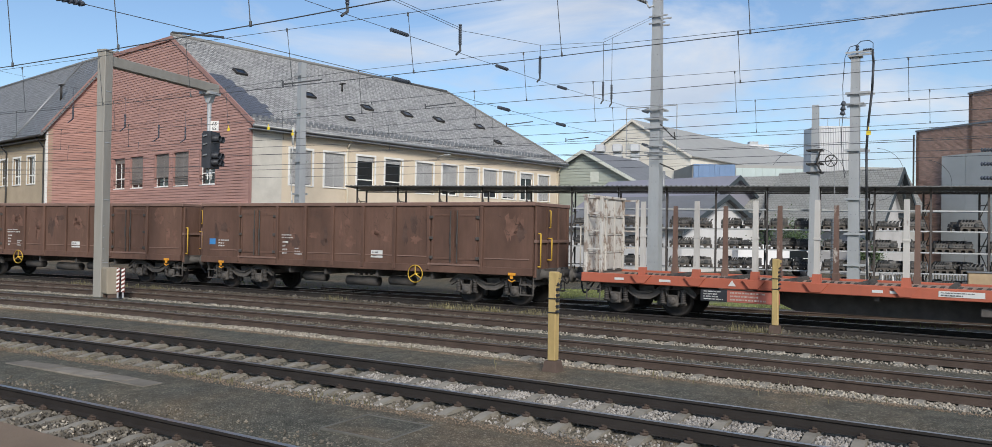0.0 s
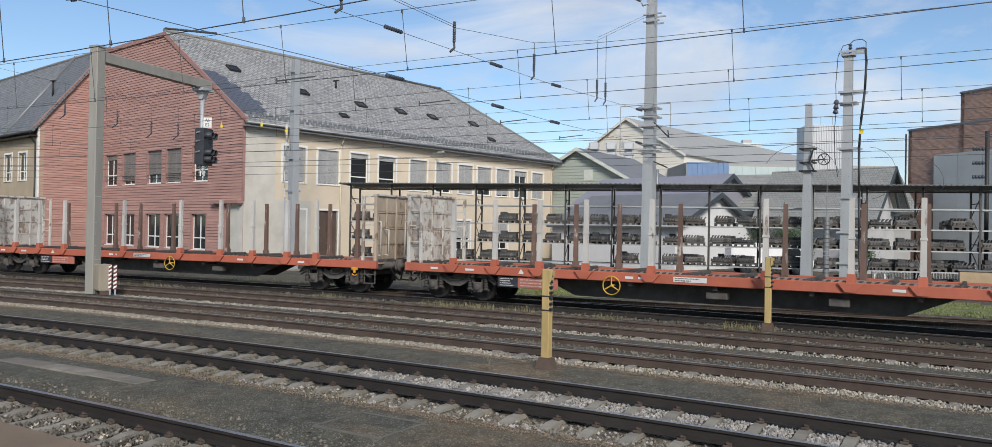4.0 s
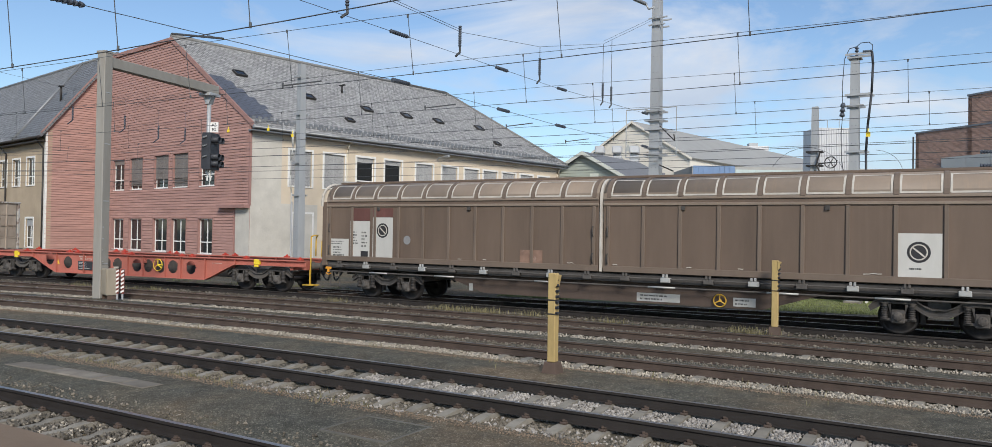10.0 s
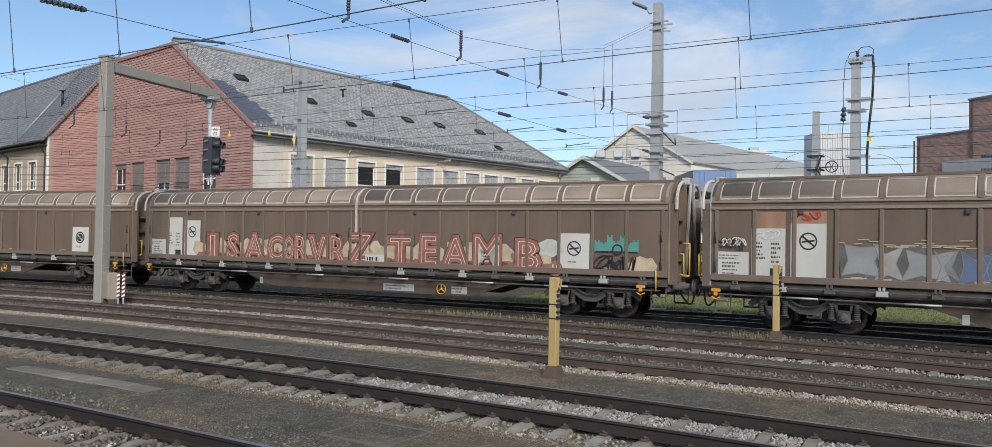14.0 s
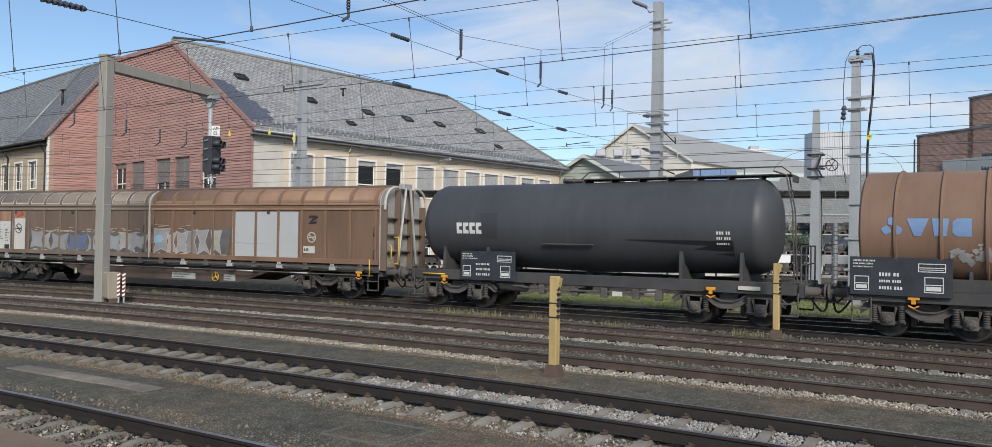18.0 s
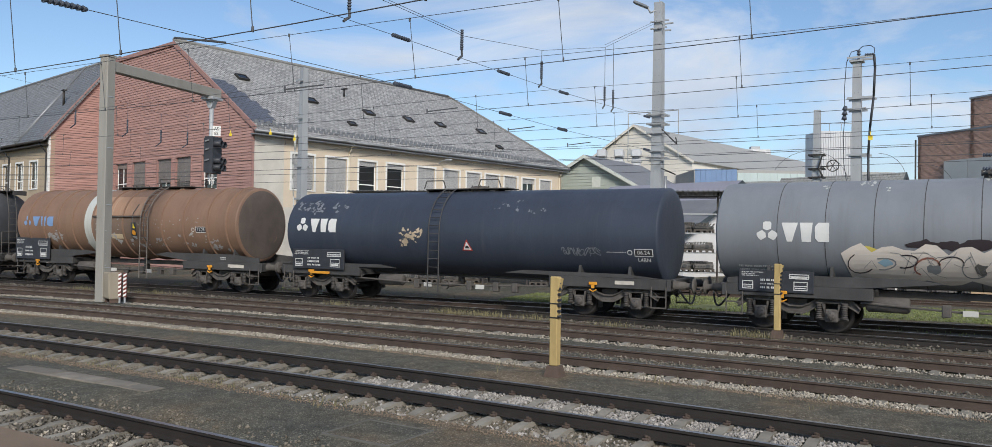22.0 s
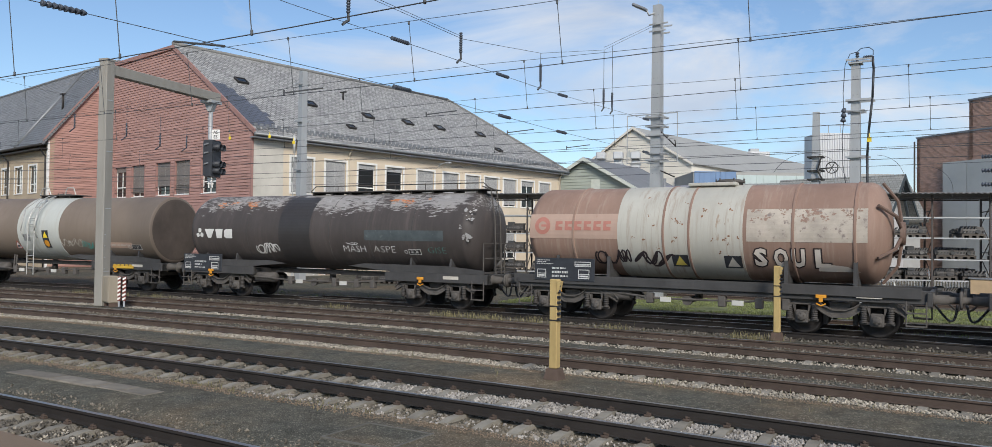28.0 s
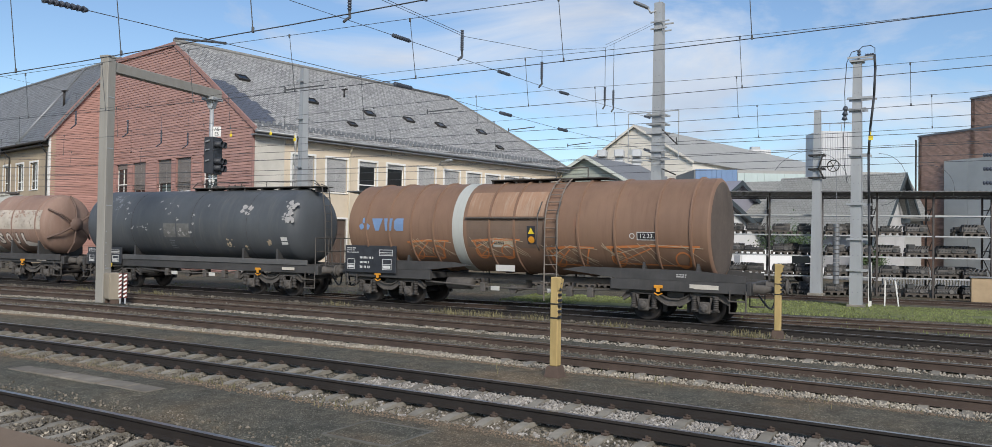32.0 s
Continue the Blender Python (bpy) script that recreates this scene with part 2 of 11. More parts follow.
def gravel_mat(name, tones, patch, scale=52.0):
    """Fine gravel: each small stone a tone of its own, over broad patches of earth and dust."""
    m = bpy.data.materials.new(name)
    m.use_nodes = True
    N, L = m.node_tree.nodes, m.node_tree.links
    b = N["Principled BSDF"]
    b.inputs["Roughness"].default_value, b.inputs["Specular IOR Level"].default_value = 0.95, 0.2
    co = N.new("ShaderNodeTexCoord")

    def tex(kind, s, **kw):
        t = N.new(kind)
        t.inputs["Scale"].default_value = s
        for k, v in kw.items():
            t.inputs[k].default_value = v
        L.new(co.outputs["Object"], t.inputs["Vector"])
        return t

    def ramp(src, stops):
        r = N.new("ShaderNodeValToRGB")
        e = r.color_ramp.elements
        while len(e) < len(stops):
            e.new(0.5)
        for q, (p, c) in zip(e, stops):
            q.position, q.color = p, (*c, 1)
        L.new(src, r.inputs["Fac"])
        return r.outputs["Color"]

    def mix(fac, a, c, how="MIX"):
        x = N.new("ShaderNodeMix")
        x.data_type, x.blend_type = "RGBA", how
        if isinstance(fac, float):
            x.inputs["Factor"].default_value = fac
        else:
            L.new(fac, x.inputs["Factor"])
        L.new(a, x.inputs["A"])
        L.new(c, x.inputs["B"])
        return x.outputs["Result"]
    vo = tex("ShaderNodeTexVoronoi", scale)
    sep = N.new("ShaderNodeSeparateColor")
    L.new(vo.outputs["Color"], sep.inputs["Color"])
    stone = ramp(sep.outputs["Red"], [(0.0, tones[0]), (0.45, tones[1]), (0.80, tones[2]), (1.0, tones[3])])
    big = tex("ShaderNodeTexNoise", 0.28, Detail=6.0, Roughness=0.6)
    earth = ramp(big.outputs["Fac"], [(0.43, patch[0]), (0.53, patch[1]), (0.62, patch[2])])
    mid = tex("ShaderNodeTexNoise", 3.5, Detail=6.0, Roughness=0.7)
    speck = ramp(mid.outputs["Fac"], [(0.34, (0.66, 0.66, 0.66)), (0.68, (1.22, 1.21, 1.18))])
    base = mix(0.48, stone, earth)
    base = mix(1.0, base, speck, "MULTIPLY")
    L.new(base, b.inputs["Base Color"])
    bp = N.new("ShaderNodeBump")
    bp.inputs["Strength"].default_value, bp.inputs["Distance"].default_value = 0.8, 0.02
    L.new(vo.outputs["Distance"], bp.inputs["Height"])
    bp.invert = True
    L.new(bp.outputs["Normal"], b.inputs["Normal"])
    return m


M_GROUND = gravel_mat("gravel_ground", ((0.050, 0.048, 0.040), (0.094, 0.090, 0.074), (0.135, 0.126, 0.102), (0.36, 0.33, 0.27)), ((0.096, 0.098, 0.082), (0.142, 0.122, 0.088), (0.215, 0.155, 0.094)))
M_BALLAST = mat("ballast_stone", (0.295, 0.275, 0.25), 0.9, var=0.3, scale=2.0, bump=0.4, bump_scale=30, obj_var=0.45, island=True)
M_BALLAST_BR = mat("ballast_brown", (0.165, 0.145, 0.115), 0.95, var=0.3, scale=2.0, bump=0.4, bump_scale=30, obj_var=0.4, island=True)
M_BALLAST_DK = mat("ballast_dark", (0.12, 0.108, 0.09), 0.95, var=0.3, scale=2.0, bump=0.4, bump_scale=30, obj_var=0.5, island=True)
M_DUST = mat("rust_dusted_gravel", (0.20, 0.152, 0.108), 0.95, var=0.3, scale=2.0, bump=0.3, obj_var=0.35, island=True)
M_BALLAST_MID = mat("ballast_dusty", (0.34, 0.305, 0.25), 0.9, var=0.3, scale=2.0, bump=0.4, bump_scale=30, obj_var=0.45, island=True)
M_RAIL = mat("rail_steel_side", (0.032, 0.027, 0.024), 0.7, metal=0.15, var=0.3, scale=2.0, bump=0.2)
M_RAIL_RUST = mat("rail_steel_rust", (0.075, 0.054, 0.043), 0.85, var=0.35, scale=2.0, bump=0.25)
M_HEAD = mat("rail_head_polished", (0.32, 0.31, 0.30), 0.32, metal=0.8, var=0.12, scale=1.0, bump=0.05)
M_CONC = mat("sleeper_concrete", (0.235, 0.216, 0.18), 0.9, var=0.3, scale=3.0, bump=0.35, obj_var=0.12)
M_WOOD_SL = mat("sleeper_wood", (0.11, 0.09, 0.075), 0.9, var=0.3, scale=3.0, bump=0.4, obj_var=0.2)
M_GRASS = mat("grass_blades", (0.185, 0.215, 0.078), 0.85, var=0.35, scale=1.0, bump=0, obj_var=0.4, island=True)
M_DRY = mat("dry_grass", (0.19, 0.17, 0.09), 0.9, var=0.3, scale=1.0, bump=0, obj_var=0.4, island=True)
M_TURF = mat("turf", (0.125, 0.145, 0.06), 0.95, var=0.35, scale=1.2, col2=(0.165, 0.175, 0.08), spots=0.25, spot_col=(0.17, 0.14, 0.09), spot_scale=0.7, bump=0.6, bump_scale=30)
GZ = -0.12


def ground_z(s, off):
    """Height of the ground: lower in the tracks, level between them."""
    z = GZ
    for k, o in OFF.items():
        d = abs(off - o)
        if d < 1.9:
            low = {"a": -0.25, "b": -0.235, "c": -0.20, "d": -0.20, "e": -0.20}[k]
            z = min(z, low if d < 1.3 else low + (d - 1.3) / 0.6 * (GZ - low))
            if k in "cd" and d < 0.64:
                z = -0.138
    return z + 0.02 * noise.noise((s * 0.35, off * 0.6, 0.0)) if abs(s) < 200 else z


def build_ground():
    offs = [-150, -90, -50, -30, -24] + [-22 + 0.25 * i for i in range(97)] + [2.6, 3.2, 4, 5, 6, 7, 8, 9, 10, 12, 14, 17, 20, 24, 30, 40, 60, 100, 200, 500, 1500]
    ss = [-1500, -700, -350, -180, -110, -80] + [-60 + 0.5 * i for i in range(211)] + [55, 70, 100, 180, 350, 700, 1500]
    verts, faces = [], []
    for s in ss:
        for o in offs:
            x, y, _, _ = on(s, o)
            verts.append((x, y, ground_z(s, o)))
    n = len(offs)
    for i in range(len(ss) - 1):
        for j in range(n - 1):
            faces.append((i * n + j, (i + 1) * n + j, (i + 1) * n + j + 1, i * n + j + 1))
    me = bpy.data.meshes.new("ground")
    me.from_pydata(verts, [], faces)
    me.materials.append(M_GROUND)
    for p in me.polygons:
        p.use_smooth = True
    tagged(new("ground", me), "grey-brown gravel and trodden earth of a rail yard", "ground", kind="structure")


build_ground()

RAIL_PROFILE = [(-0.036, 0.0), (0.036, 0.0), (0.036, -0.035), (0.010, -0.05), (0.010, -0.14), (0.07, -0.155), (0.07, -0.17), (-0.07, -0.17), (-0.07, -0.155), (-0.010, -0.14), (-0.010, -0.05), (-0.036, -0.035)]


def rail_mesh(path, side_mat):
    """A rail swept along path [(x, y, heading)]; the running surface is bright."""
    verts, faces, mats = [], [], []
    n = len(RAIL_PROFILE)
    for x, y, h in path:
        cx, cy = -math.sin(radians(h)), math.cos(radians(h))
        for u, z in RAIL_PROFILE:
            verts.append((x + u * cx, y + u * cy, z))
    for i in range(len(path) - 1):
        for j in range(n):
            k = (j + 1) % n
            faces.append((i * n + j, i * n + k, (i + 1) * n + k, (i + 1) * n + j))
            mats.append(1 if j == 0 else 0)
    me = bpy.data.meshes.new("rail")
    me.from_pydata(verts, [], faces)
    me.materials.append(side_mat)
    me.materials.append(M_HEAD)
    me.polygons.foreach_set("material_index", mats)
    me.update()
    bm = bmesh.new()
    bm.from_mesh(me)
    bmesh.ops.recalc_face_normals(bm, faces=bm.faces[:])
    bm.to_mesh(me)
    bm.free()
    return me


def sleeper_mesh(wood=False):
    bm = bm_new()
    if wood:
        rbox(bm, -0.13, 0.13, -1.3, 1.3, -0.33, -0.175, 0.012)
        return mesh_of("sleeper", bm, M_WOOD_SL)
    # concrete: high under the rails, waisted in the middle
    prof = [(-1.3, -0.215), (-1.05, -0.175), (-0.45, -0.175), (-0.3, -0.205), (0.3, -0.205), (0.45, -0.175), (1.05, -0.175), (1.3, -0.215)]
    top, low = [], []
    for y, z in prof:
        top.append((bm.verts.new((-0.075, y, z)), bm.verts.new((0.075, y, z))))
        low.append((bm.verts.new((-0.085, y, -0.36)), bm.verts.new((0.085, y, -0.36))))
    for i in range(len(prof) - 1):
        bm.faces.new((top[i][0], top[i][1], top[i + 1][1], top[i + 1][0]))
        bm.faces.new((top[i][1], low[i][1], low[i + 1][1], top[i + 1][1]))
        bm.faces.new((low[i][0], top[i][0], top[i + 1][0], low[i + 1][0]))
    for i in (0, -1):
        bm.faces.new((top[i][0], low[i][0], low[i][1], top[i][1]))
    return mesh_of("sleeper", bm, M_CONC)


def clip_mesh():
    bm = bm_new()
    for sy in (-1, 1):
        rbox(bm, -0.05, 0.05, sy * 0.075, sy * 0.15, -0.175, -0.14, 0.008)
        rod(bm, (0, sy * 0.115, -0.15), (0, sy * 0.115, -0.105), 0.02, 6)
        bar(bm, [(-0.04, sy * 0.09, -0.13), (0.0, sy * 0.14, -0.12), (0.04, sy * 0.09, -0.13)], 0.01, 5)
    return mesh_of("rail_clip", bm, M_RAIL_RUST)


SL_CONC, SL_WOOD, CLIP = sleeper_mesh(), sleeper_mesh(True), clip_mesh()


def build_track(name, off, label, side, wood, s0, s1, pieces):
    tr = thing(name, label, "track", kind="structure")
    for sy in (-0.753, 0.753):
        ss = sorted({-300.0, 300.0, *[float(v) for v in range(-60, 61, 2)]})
        path = []
        for s in ss:
            x, y, _, h = on(s, off + sy)
            path.append((x, y, h))
        share("rail", rail_mesh(path, side), tr, Matrix())
    s, k = s0, 0
    while s < s1:
        if pieces:
            x, y, z, h = on(s, off)
            z += random.uniform(-0.012, 0.004) + (0.0 if pieces > 1 or wood else 0.010)
            sl = share("sleeper", SL_WOOD if wood else SL_CONC, tr, pose(x, y, z, 0, 0, h + random.uniform(-0.6, 0.6)))
            if pieces > 1:
                for sy in (-0.753, 0.753):
                    share("rail_clip", CLIP, sl, pose(0, sy, 0))
        s += 0.62
        k += 1
    return tr


def at_x(px, off):
    """Arc length for a world x on the track at off."""
    return RE * math.asin((px - XM) / (RE + off))


build_track("track_1", OFF["a"], "rails on concrete sleepers beside the platform", M_RAIL, False, at_x(-17, -17.6), at_x(-1, -17.6), 2)
build_track("track_2", OFF["b"], "rails on concrete sleepers in pale ballast", M_RAIL, False, at_x(-30, -12.6), at_x(6, -12.6), 2)
build_track("track_3", OFF["c"], "worn rails with sleepers sunk in ballast", M_RAIL_RUST, False, at_x(-38, -8), at_x(6, -8), 1)
build_track("track_4", OFF["d"], "rusty rails sunk in dirty ballast", M_RAIL_RUST, False, at_x(-42, -4), at_x(7, -4), 1)
build_track("track_5", OFF["e"], "rails under the passing freight train", M_RAIL, True, at_x(-46, 0), at_x(8, 0), 1)


def straight_track(name, label, p, q, side):
    tr = thing(name, label, "track", kind="structure")
    d = Vector((q[0] - p[0], q[1] - p[1], 0))
    h = math.degrees(math.atan2(d.y, d.x))
    nx, ny = -math.sin(radians(h)), math.cos(radians(h))
    for sy in (-0.753, 0.753):
        share("rail", rail_mesh([(p[0] + sy * nx, p[1] + sy * ny, h), (q[0] + sy * nx, q[1] + sy * ny, h)], side), tr, Matrix())
    n = int(d.length / 0.65)
    for i in range(n):
        f = i / n
        if abs(p[0] + d.x * f) < 14:
            share("sleeper", SL_WOOD, tr, pose(p[0] + d.x * f, p[1] + d.y * f, -0.012, 0, 0, h))


straight_track("track_6", "rust-red siding rails converging with the main track", (-20, 25.85), (45, 27.1), M_RAIL_RUST)
straight_track("track_7", "dark siding rails in front of the storage rack", (-8, 37.3), (60, 36.6), M_RAIL_RUST)


def stones(name, label, n, place, size, material, seed):
    """Many loose stones, one mesh."""
    rnd = random.Random(seed)
    V = [(1, 0, 0), (-1, 0, 0), (0, 1, 0), (0, -1, 0), (0, 0, 1), (0, 0, -1)]
    F = [(0, 2, 4), (2, 1, 4), (1, 3, 4), (3, 0, 4), (2, 0, 5), (1, 2, 5), (3, 1, 5), (0, 3, 5)]
    verts, faces = [], []
    for _ in range(n):
        x, y, z = place(rnd)
        r = size * rnd.uniform(0.55, 1.35)
        q = Euler((rnd.uniform(0, 3), rnd.uniform(0, 3), rnd.uniform(0, 6))).to_matrix()
        b = len(verts)
        sx, sy, sz = r * rnd.uniform(0.7, 1.2), r * rnd.uniform(0.7, 1.2), r * rnd.uniform(0.5, 0.9)
        for v in V:
            c = q @ Vector((v[0] * sx, v[1] * sy, v[2] * sz))
            verts.append((x + c.x, y + c.y, z + c.z))
        faces += [(b + f[0], b + f[1], b + f[2]) for f in F]
    me = bpy.data.meshes.new(name)
    me.from_pydata(verts, [], faces)
    me.materials.append(material)
    return tagged(new(name, me), label, "stones", kind="stuff")


def strip(s0, s1, o0, o1, dz=0.0, phase=None, jit=0.02):
    """Places in a strip beside or in a track; with phase, only in the bays between sleepers."""
    def f(rnd):
        while True:
            s, o = rnd.uniform(s0, s1), rnd.uniform(o0, o1)
            if phase is None or 0.11 < (s - phase) % 0.62 < 0.51:
                break
        x, y, _, _ = on(s, o)
        return x, y, ground_z(s, o) + dz + rnd.uniform(-0.01, jit)
    return f


a0, b0, c0, d0 = OFF["a"], OFF["b"], OFF["c"], OFF["d"]
pa, pb, pc, pd = at_x(-17, -17.6), at_x(-30, -12.6), at_x(-38, -8), at_x(-42, -4)
stones("ballast", "dark crushed stone between the sleepers", 7000, strip(at_x(-32, -12), at_x(-2.5, -12), b0 - 0.68, b0 + 0.68, -0.02, pb), 0.034, M_BALLAST_BR, 1)
stones("ballast", "fresh white crushed stone between the sleepers", 11000, strip(at_x(-7.9, -12), at_x(4, -12), b0 - 0.66, b0 + 0.66, 0.02, pb), 0.027, M_BALLAST, 2)
stones("ballast", "crushed stone along sleeper ends", 5000, strip(at_x(-25, -12), at_x(3, -12), b0 - 1.45, b0 - 0.85, -0.01, pb), 0.032, M_BALLAST_BR, 3)
stones("ballast", "pale crushed stone along sleeper ends", 700, strip(at_x(-9, -12), at_x(3, -12), b0 - 1.55, b0 - 0.85, 0.0), 0.030, M_BALLAST, 13)
stones("ballast", "mixed crushed stone beside the platform", 1000, strip(at_x(-18, -17), at_x(-1, -17), a0 - 1.25, a0 + 0.68, 0.035, pa), 0.030, M_BALLAST_MID, 4)
stones("ballast", "dark crushed stone beside the platform", 9500, strip(at_x(-18, -17), at_x(-1, -17), a0 - 1.25, a0 + 0.68, 0.035, pa), 0.030, M_BALLAST_DK, 14)
stones("ballast", "stones along the platform track's outer rail", 1500, strip(at_x(-18, -17), at_x(-1, -17), a0 + 0.85, a0 + 1.7, 0.0), 0.026, M_BALLAST_BR, 15)
stones("ballast", "pale stones spilled along the rail", 12000, strip(at_x(-36, -8), at_x(5, -8), c0 - 1.34, c0 - 0.84, 0.008, None), 0.024, M_BALLAST_MID, 5)
stones("ballast", "stones between worn rails", 8000, strip(at_x(-36, -8), at_x(5, -8), c0 - 0.66, c0 + 0.66, 0.0), 0.026, M_BALLAST_BR, 6)
stones("ballast", "stones spilled beside rusty rails", 5000, strip(at_x(-40, -4), at_x(6, -4), d0 - 1.32, d0 - 0.86, 0.006), 0.026, M_BALLAST_MID, 7)
stones("ballast", "dark stones between rusty rails", 7000, strip(at_x(-40, -4), at_x(6, -4), d0 - 0.66, d0 + 0.66, 0.0), 0.028, M_BALLAST_BR, 8)
stones("ballast", "dark stones under the train", 7000, strip(at_x(-44, 0), at_x(7, 0), -1.6, 1.6, 0.02), 0.045, M_BALLAST_DK, 9)
stones("gravel", "scattered small stones on the trodden ground", 13000, strip(at_x(-26, -14), at_x(2, -14), b0 - 2.0, b0 - 1.3, 0.0, None, 0.006), 0.013, M_DUST, 10)
stones("gravel", "loose small stones between the tracks", 15000, strip(at_x(-34, -10), at_x(3, -10), c0 - 1.95, c0 - 1.3, 0.0, None, 0.006), 0.014, M_DUST, 11)


# platform at the lower edge of the view
def build_platform():
    ss = [-200, -100] + list(range(-60, 61, 4)) + [120, 200]
    verts, faces = [], []
    o1, o0, zt = OFF["a"] - 1.31, OFF["a"] - 9.0, 0.38
    for s in ss:
        for o, z in ((o1, GZ - 0.3), (o1, zt - 0.1), (o1 + 0.06, zt - 0.08), (o1 + 0.06, zt), (o0, zt), (o0, GZ - 0.3)):
            x, y, _, _ = on(s, o)
            verts.append((x, y, z))
    for i in range(len(ss) - 1):
        for j in range(5):
            faces.append((i * 6 + j, (i + 1) * 6 + j, (i + 1) * 6 + j + 1, i * 6 + j + 1))
    me = bpy.data.meshes.new("platform")
    me.from_pydata(verts, [], faces)
    me.materials.append(mat("platform_concrete", (0.20, 0.145, 0.10), 0.9, var=0.2, scale=1.0, bump=0.3))
    tagged(new("platform", me), "concrete station platform edge", "platform", kind="structure")


build_platform()

# ---- the depot building ----
M_RED = mat("red_cladding", (0.395, 0.232, 0.198), 0.75, var=0.2, scale=0.6, bump=0.12, obj_var=0.06)
M_REDTRIM = mat("red_trim", (0.33, 0.19, 0.165), 0.7, var=0.12, scale=1.0)
M_PLASTER = mat("cream_plaster", (0.65, 0.55, 0.42), 0.92, var=0.14, scale=0.5, col2=(0.61, 0.525, 0.41), spots=0.12, spot_col=(0.47, 0.43, 0.36), spot_scale=0.35, bump=0.4, bump_scale=12)
M_PLASTER2 = mat("cement_patch", (0.54, 0.515, 0.46), 0.95, var=0.18, scale=0.8, spots=0.2, spot_col=(0.42, 0.40, 0.36), bump=0.5, bump_scale=10)
M_WINFRAME = mat("window_paint", (0.80, 0.79, 0.76), 0.5, var=0.06, scale=2.0, bump=0.05)
M_BLIND = mat("roller_shutter", (0.38, 0.38, 0.375), 0.6, var=0.10, scale=1.0, bump=0.1)
M_BLIND_DK = mat("brown_roller_shutter", (0.205, 0.185, 0.17), 0.6, var=0.15, scale=1.0, bump=0.1)
M_ZINC = mat("zinc_gutter", (0.25, 0.26, 0.27), 0.5, metal=0.5, var=0.15, scale=2.0)
M_GALV = mat("galvanised_steel", (0.39, 0.405, 0.415), 0.55, metal=0.25, var=0.14, scale=1.2, streak=3.0, bump=0.1)
M_DARKIRON = mat("dark_iron", (0.045, 0.042, 0.04), 0.6, metal=0.3, var=0.25, scale=3.0)
M_WHITEP = mat("white_paint", (0.75, 0.74, 0.71), 0.55, var=0.08, scale=2.0)


def glass_mat():
    m = bpy.data.materials.new("window_glass")
    m.use_nodes = True
    b = m.node_tree.nodes["Principled BSDF"]
    b.inputs["Base Color"].default_value = (0.02, 0.024, 0.026, 1)
    b.inputs["Roughness"].default_value = 0.06
    b.inputs["Specular IOR Level"].default_value = 0.6
    return m


M_GLASS = glass_mat()


def tile_mat(name, col, rowh, w, var=0.25, mortar=(0.09, 0.09, 0.09), spots=0.0, spot_col=(0.1, 0.1, 0.1), rough=0.65, bumpd=0.03):
    """Courses of slates or tiles, with a step at every course."""
    m = bpy.data.materials.new(name)
    m.use_nodes = True
    N, L = m.node_tree.nodes, m.node_tree.links
    b = N["Principled BSDF"]
    uv = N.new("ShaderNodeTexCoord")
    br = N.new("ShaderNodeTexBrick")
    br.inputs["Scale"].default_value = 1.0
    br.inputs["Brick Width"].default_value, br.inputs["Row Height"].default_value = w, rowh
    br.inputs["Mortar Size"].default_value = 0.09 * rowh
    br.inputs["Mortar Smooth"].default_value = 0.3
    br.inputs["Color1"].default_value = (*[c * (1 - var) for c in col], 1)
    br.inputs["Color2"].default_value = (*[c * (1 + var) for c in col], 1)
    br.inputs["Mortar"].default_value = (*mortar, 1)
    L.new(uv.outputs["UV"], br.inputs["Vector"])
    n = N.new("ShaderNodeTexNoise")
    n.inputs["Scale"].default_value, n.inputs["Detail"].default_value, n.inputs["Roughness"].default_value = 0.35, 8.0, 0.7
    L.new(uv.outputs["UV"], n.inputs["Vector"])
    mx = N.new("ShaderNodeMix")
    mx.data_type = "RGBA"
    rg = N.new("ShaderNodeMapRange")
    rg.inputs["From Min"].default_value, rg.inputs["From Max"].default_value, rg.inputs["To Max"].default_value = 0.42, 0.72, 0.55 + spots
    L.new(n.outputs["Fac"], rg.inputs["Value"])
    L.new(rg.outputs["Result"], mx.inputs["Factor"])
    L.new(br.outputs["Color"], mx.inputs["A"])
    mx.inputs["B"].default_value = (*spot_col, 1)
    L.new(mx.outputs["Result"], b.inputs["Base Color"])
    b.inputs["Roughness"].default_value = rough
    sep = N.new("ShaderNodeSeparateXYZ")
    L.new(uv.outputs["UV"], sep.inputs[0])
    dv = N.new("ShaderNodeMath")
    dv.operation = "DIVIDE"
    dv.inputs[1].default_value = rowh
    L.new(sep.outputs["Y"], dv.inputs[0])
    fr = N.new("ShaderNodeMath")
    fr.operation = "FRACT"
    L.new(dv.outputs[0], fr.inputs[0])
    ad = N.new("ShaderNodeMath")
    ad.operation = "MULTIPLY_ADD"
    ad.inputs[1].default_value = -0.7
    L.new(fr.outputs[0], ad.inputs[0])
    L.new(br.outputs["Fac"], ad.inputs[2])
    ng = N.new("ShaderNodeMath")
    ng.operation = "MULTIPLY"
    ng.inputs[1].default_value = -1.0
    L.new(br.outputs["Fac"], ng.inputs[0])
    L.new(ng.outputs[0], ad.inputs[2])
    bp = N.new("ShaderNodeBump")
    bp.inputs["Strength"].default_value, bp.inputs["Distance"].default_value = 1.0, bumpd * 1.5
    L.new(ad.outputs[0], bp.inputs["Height"])
    L.new(bp.outputs["Normal"], b.inputs["Normal"])
    return m


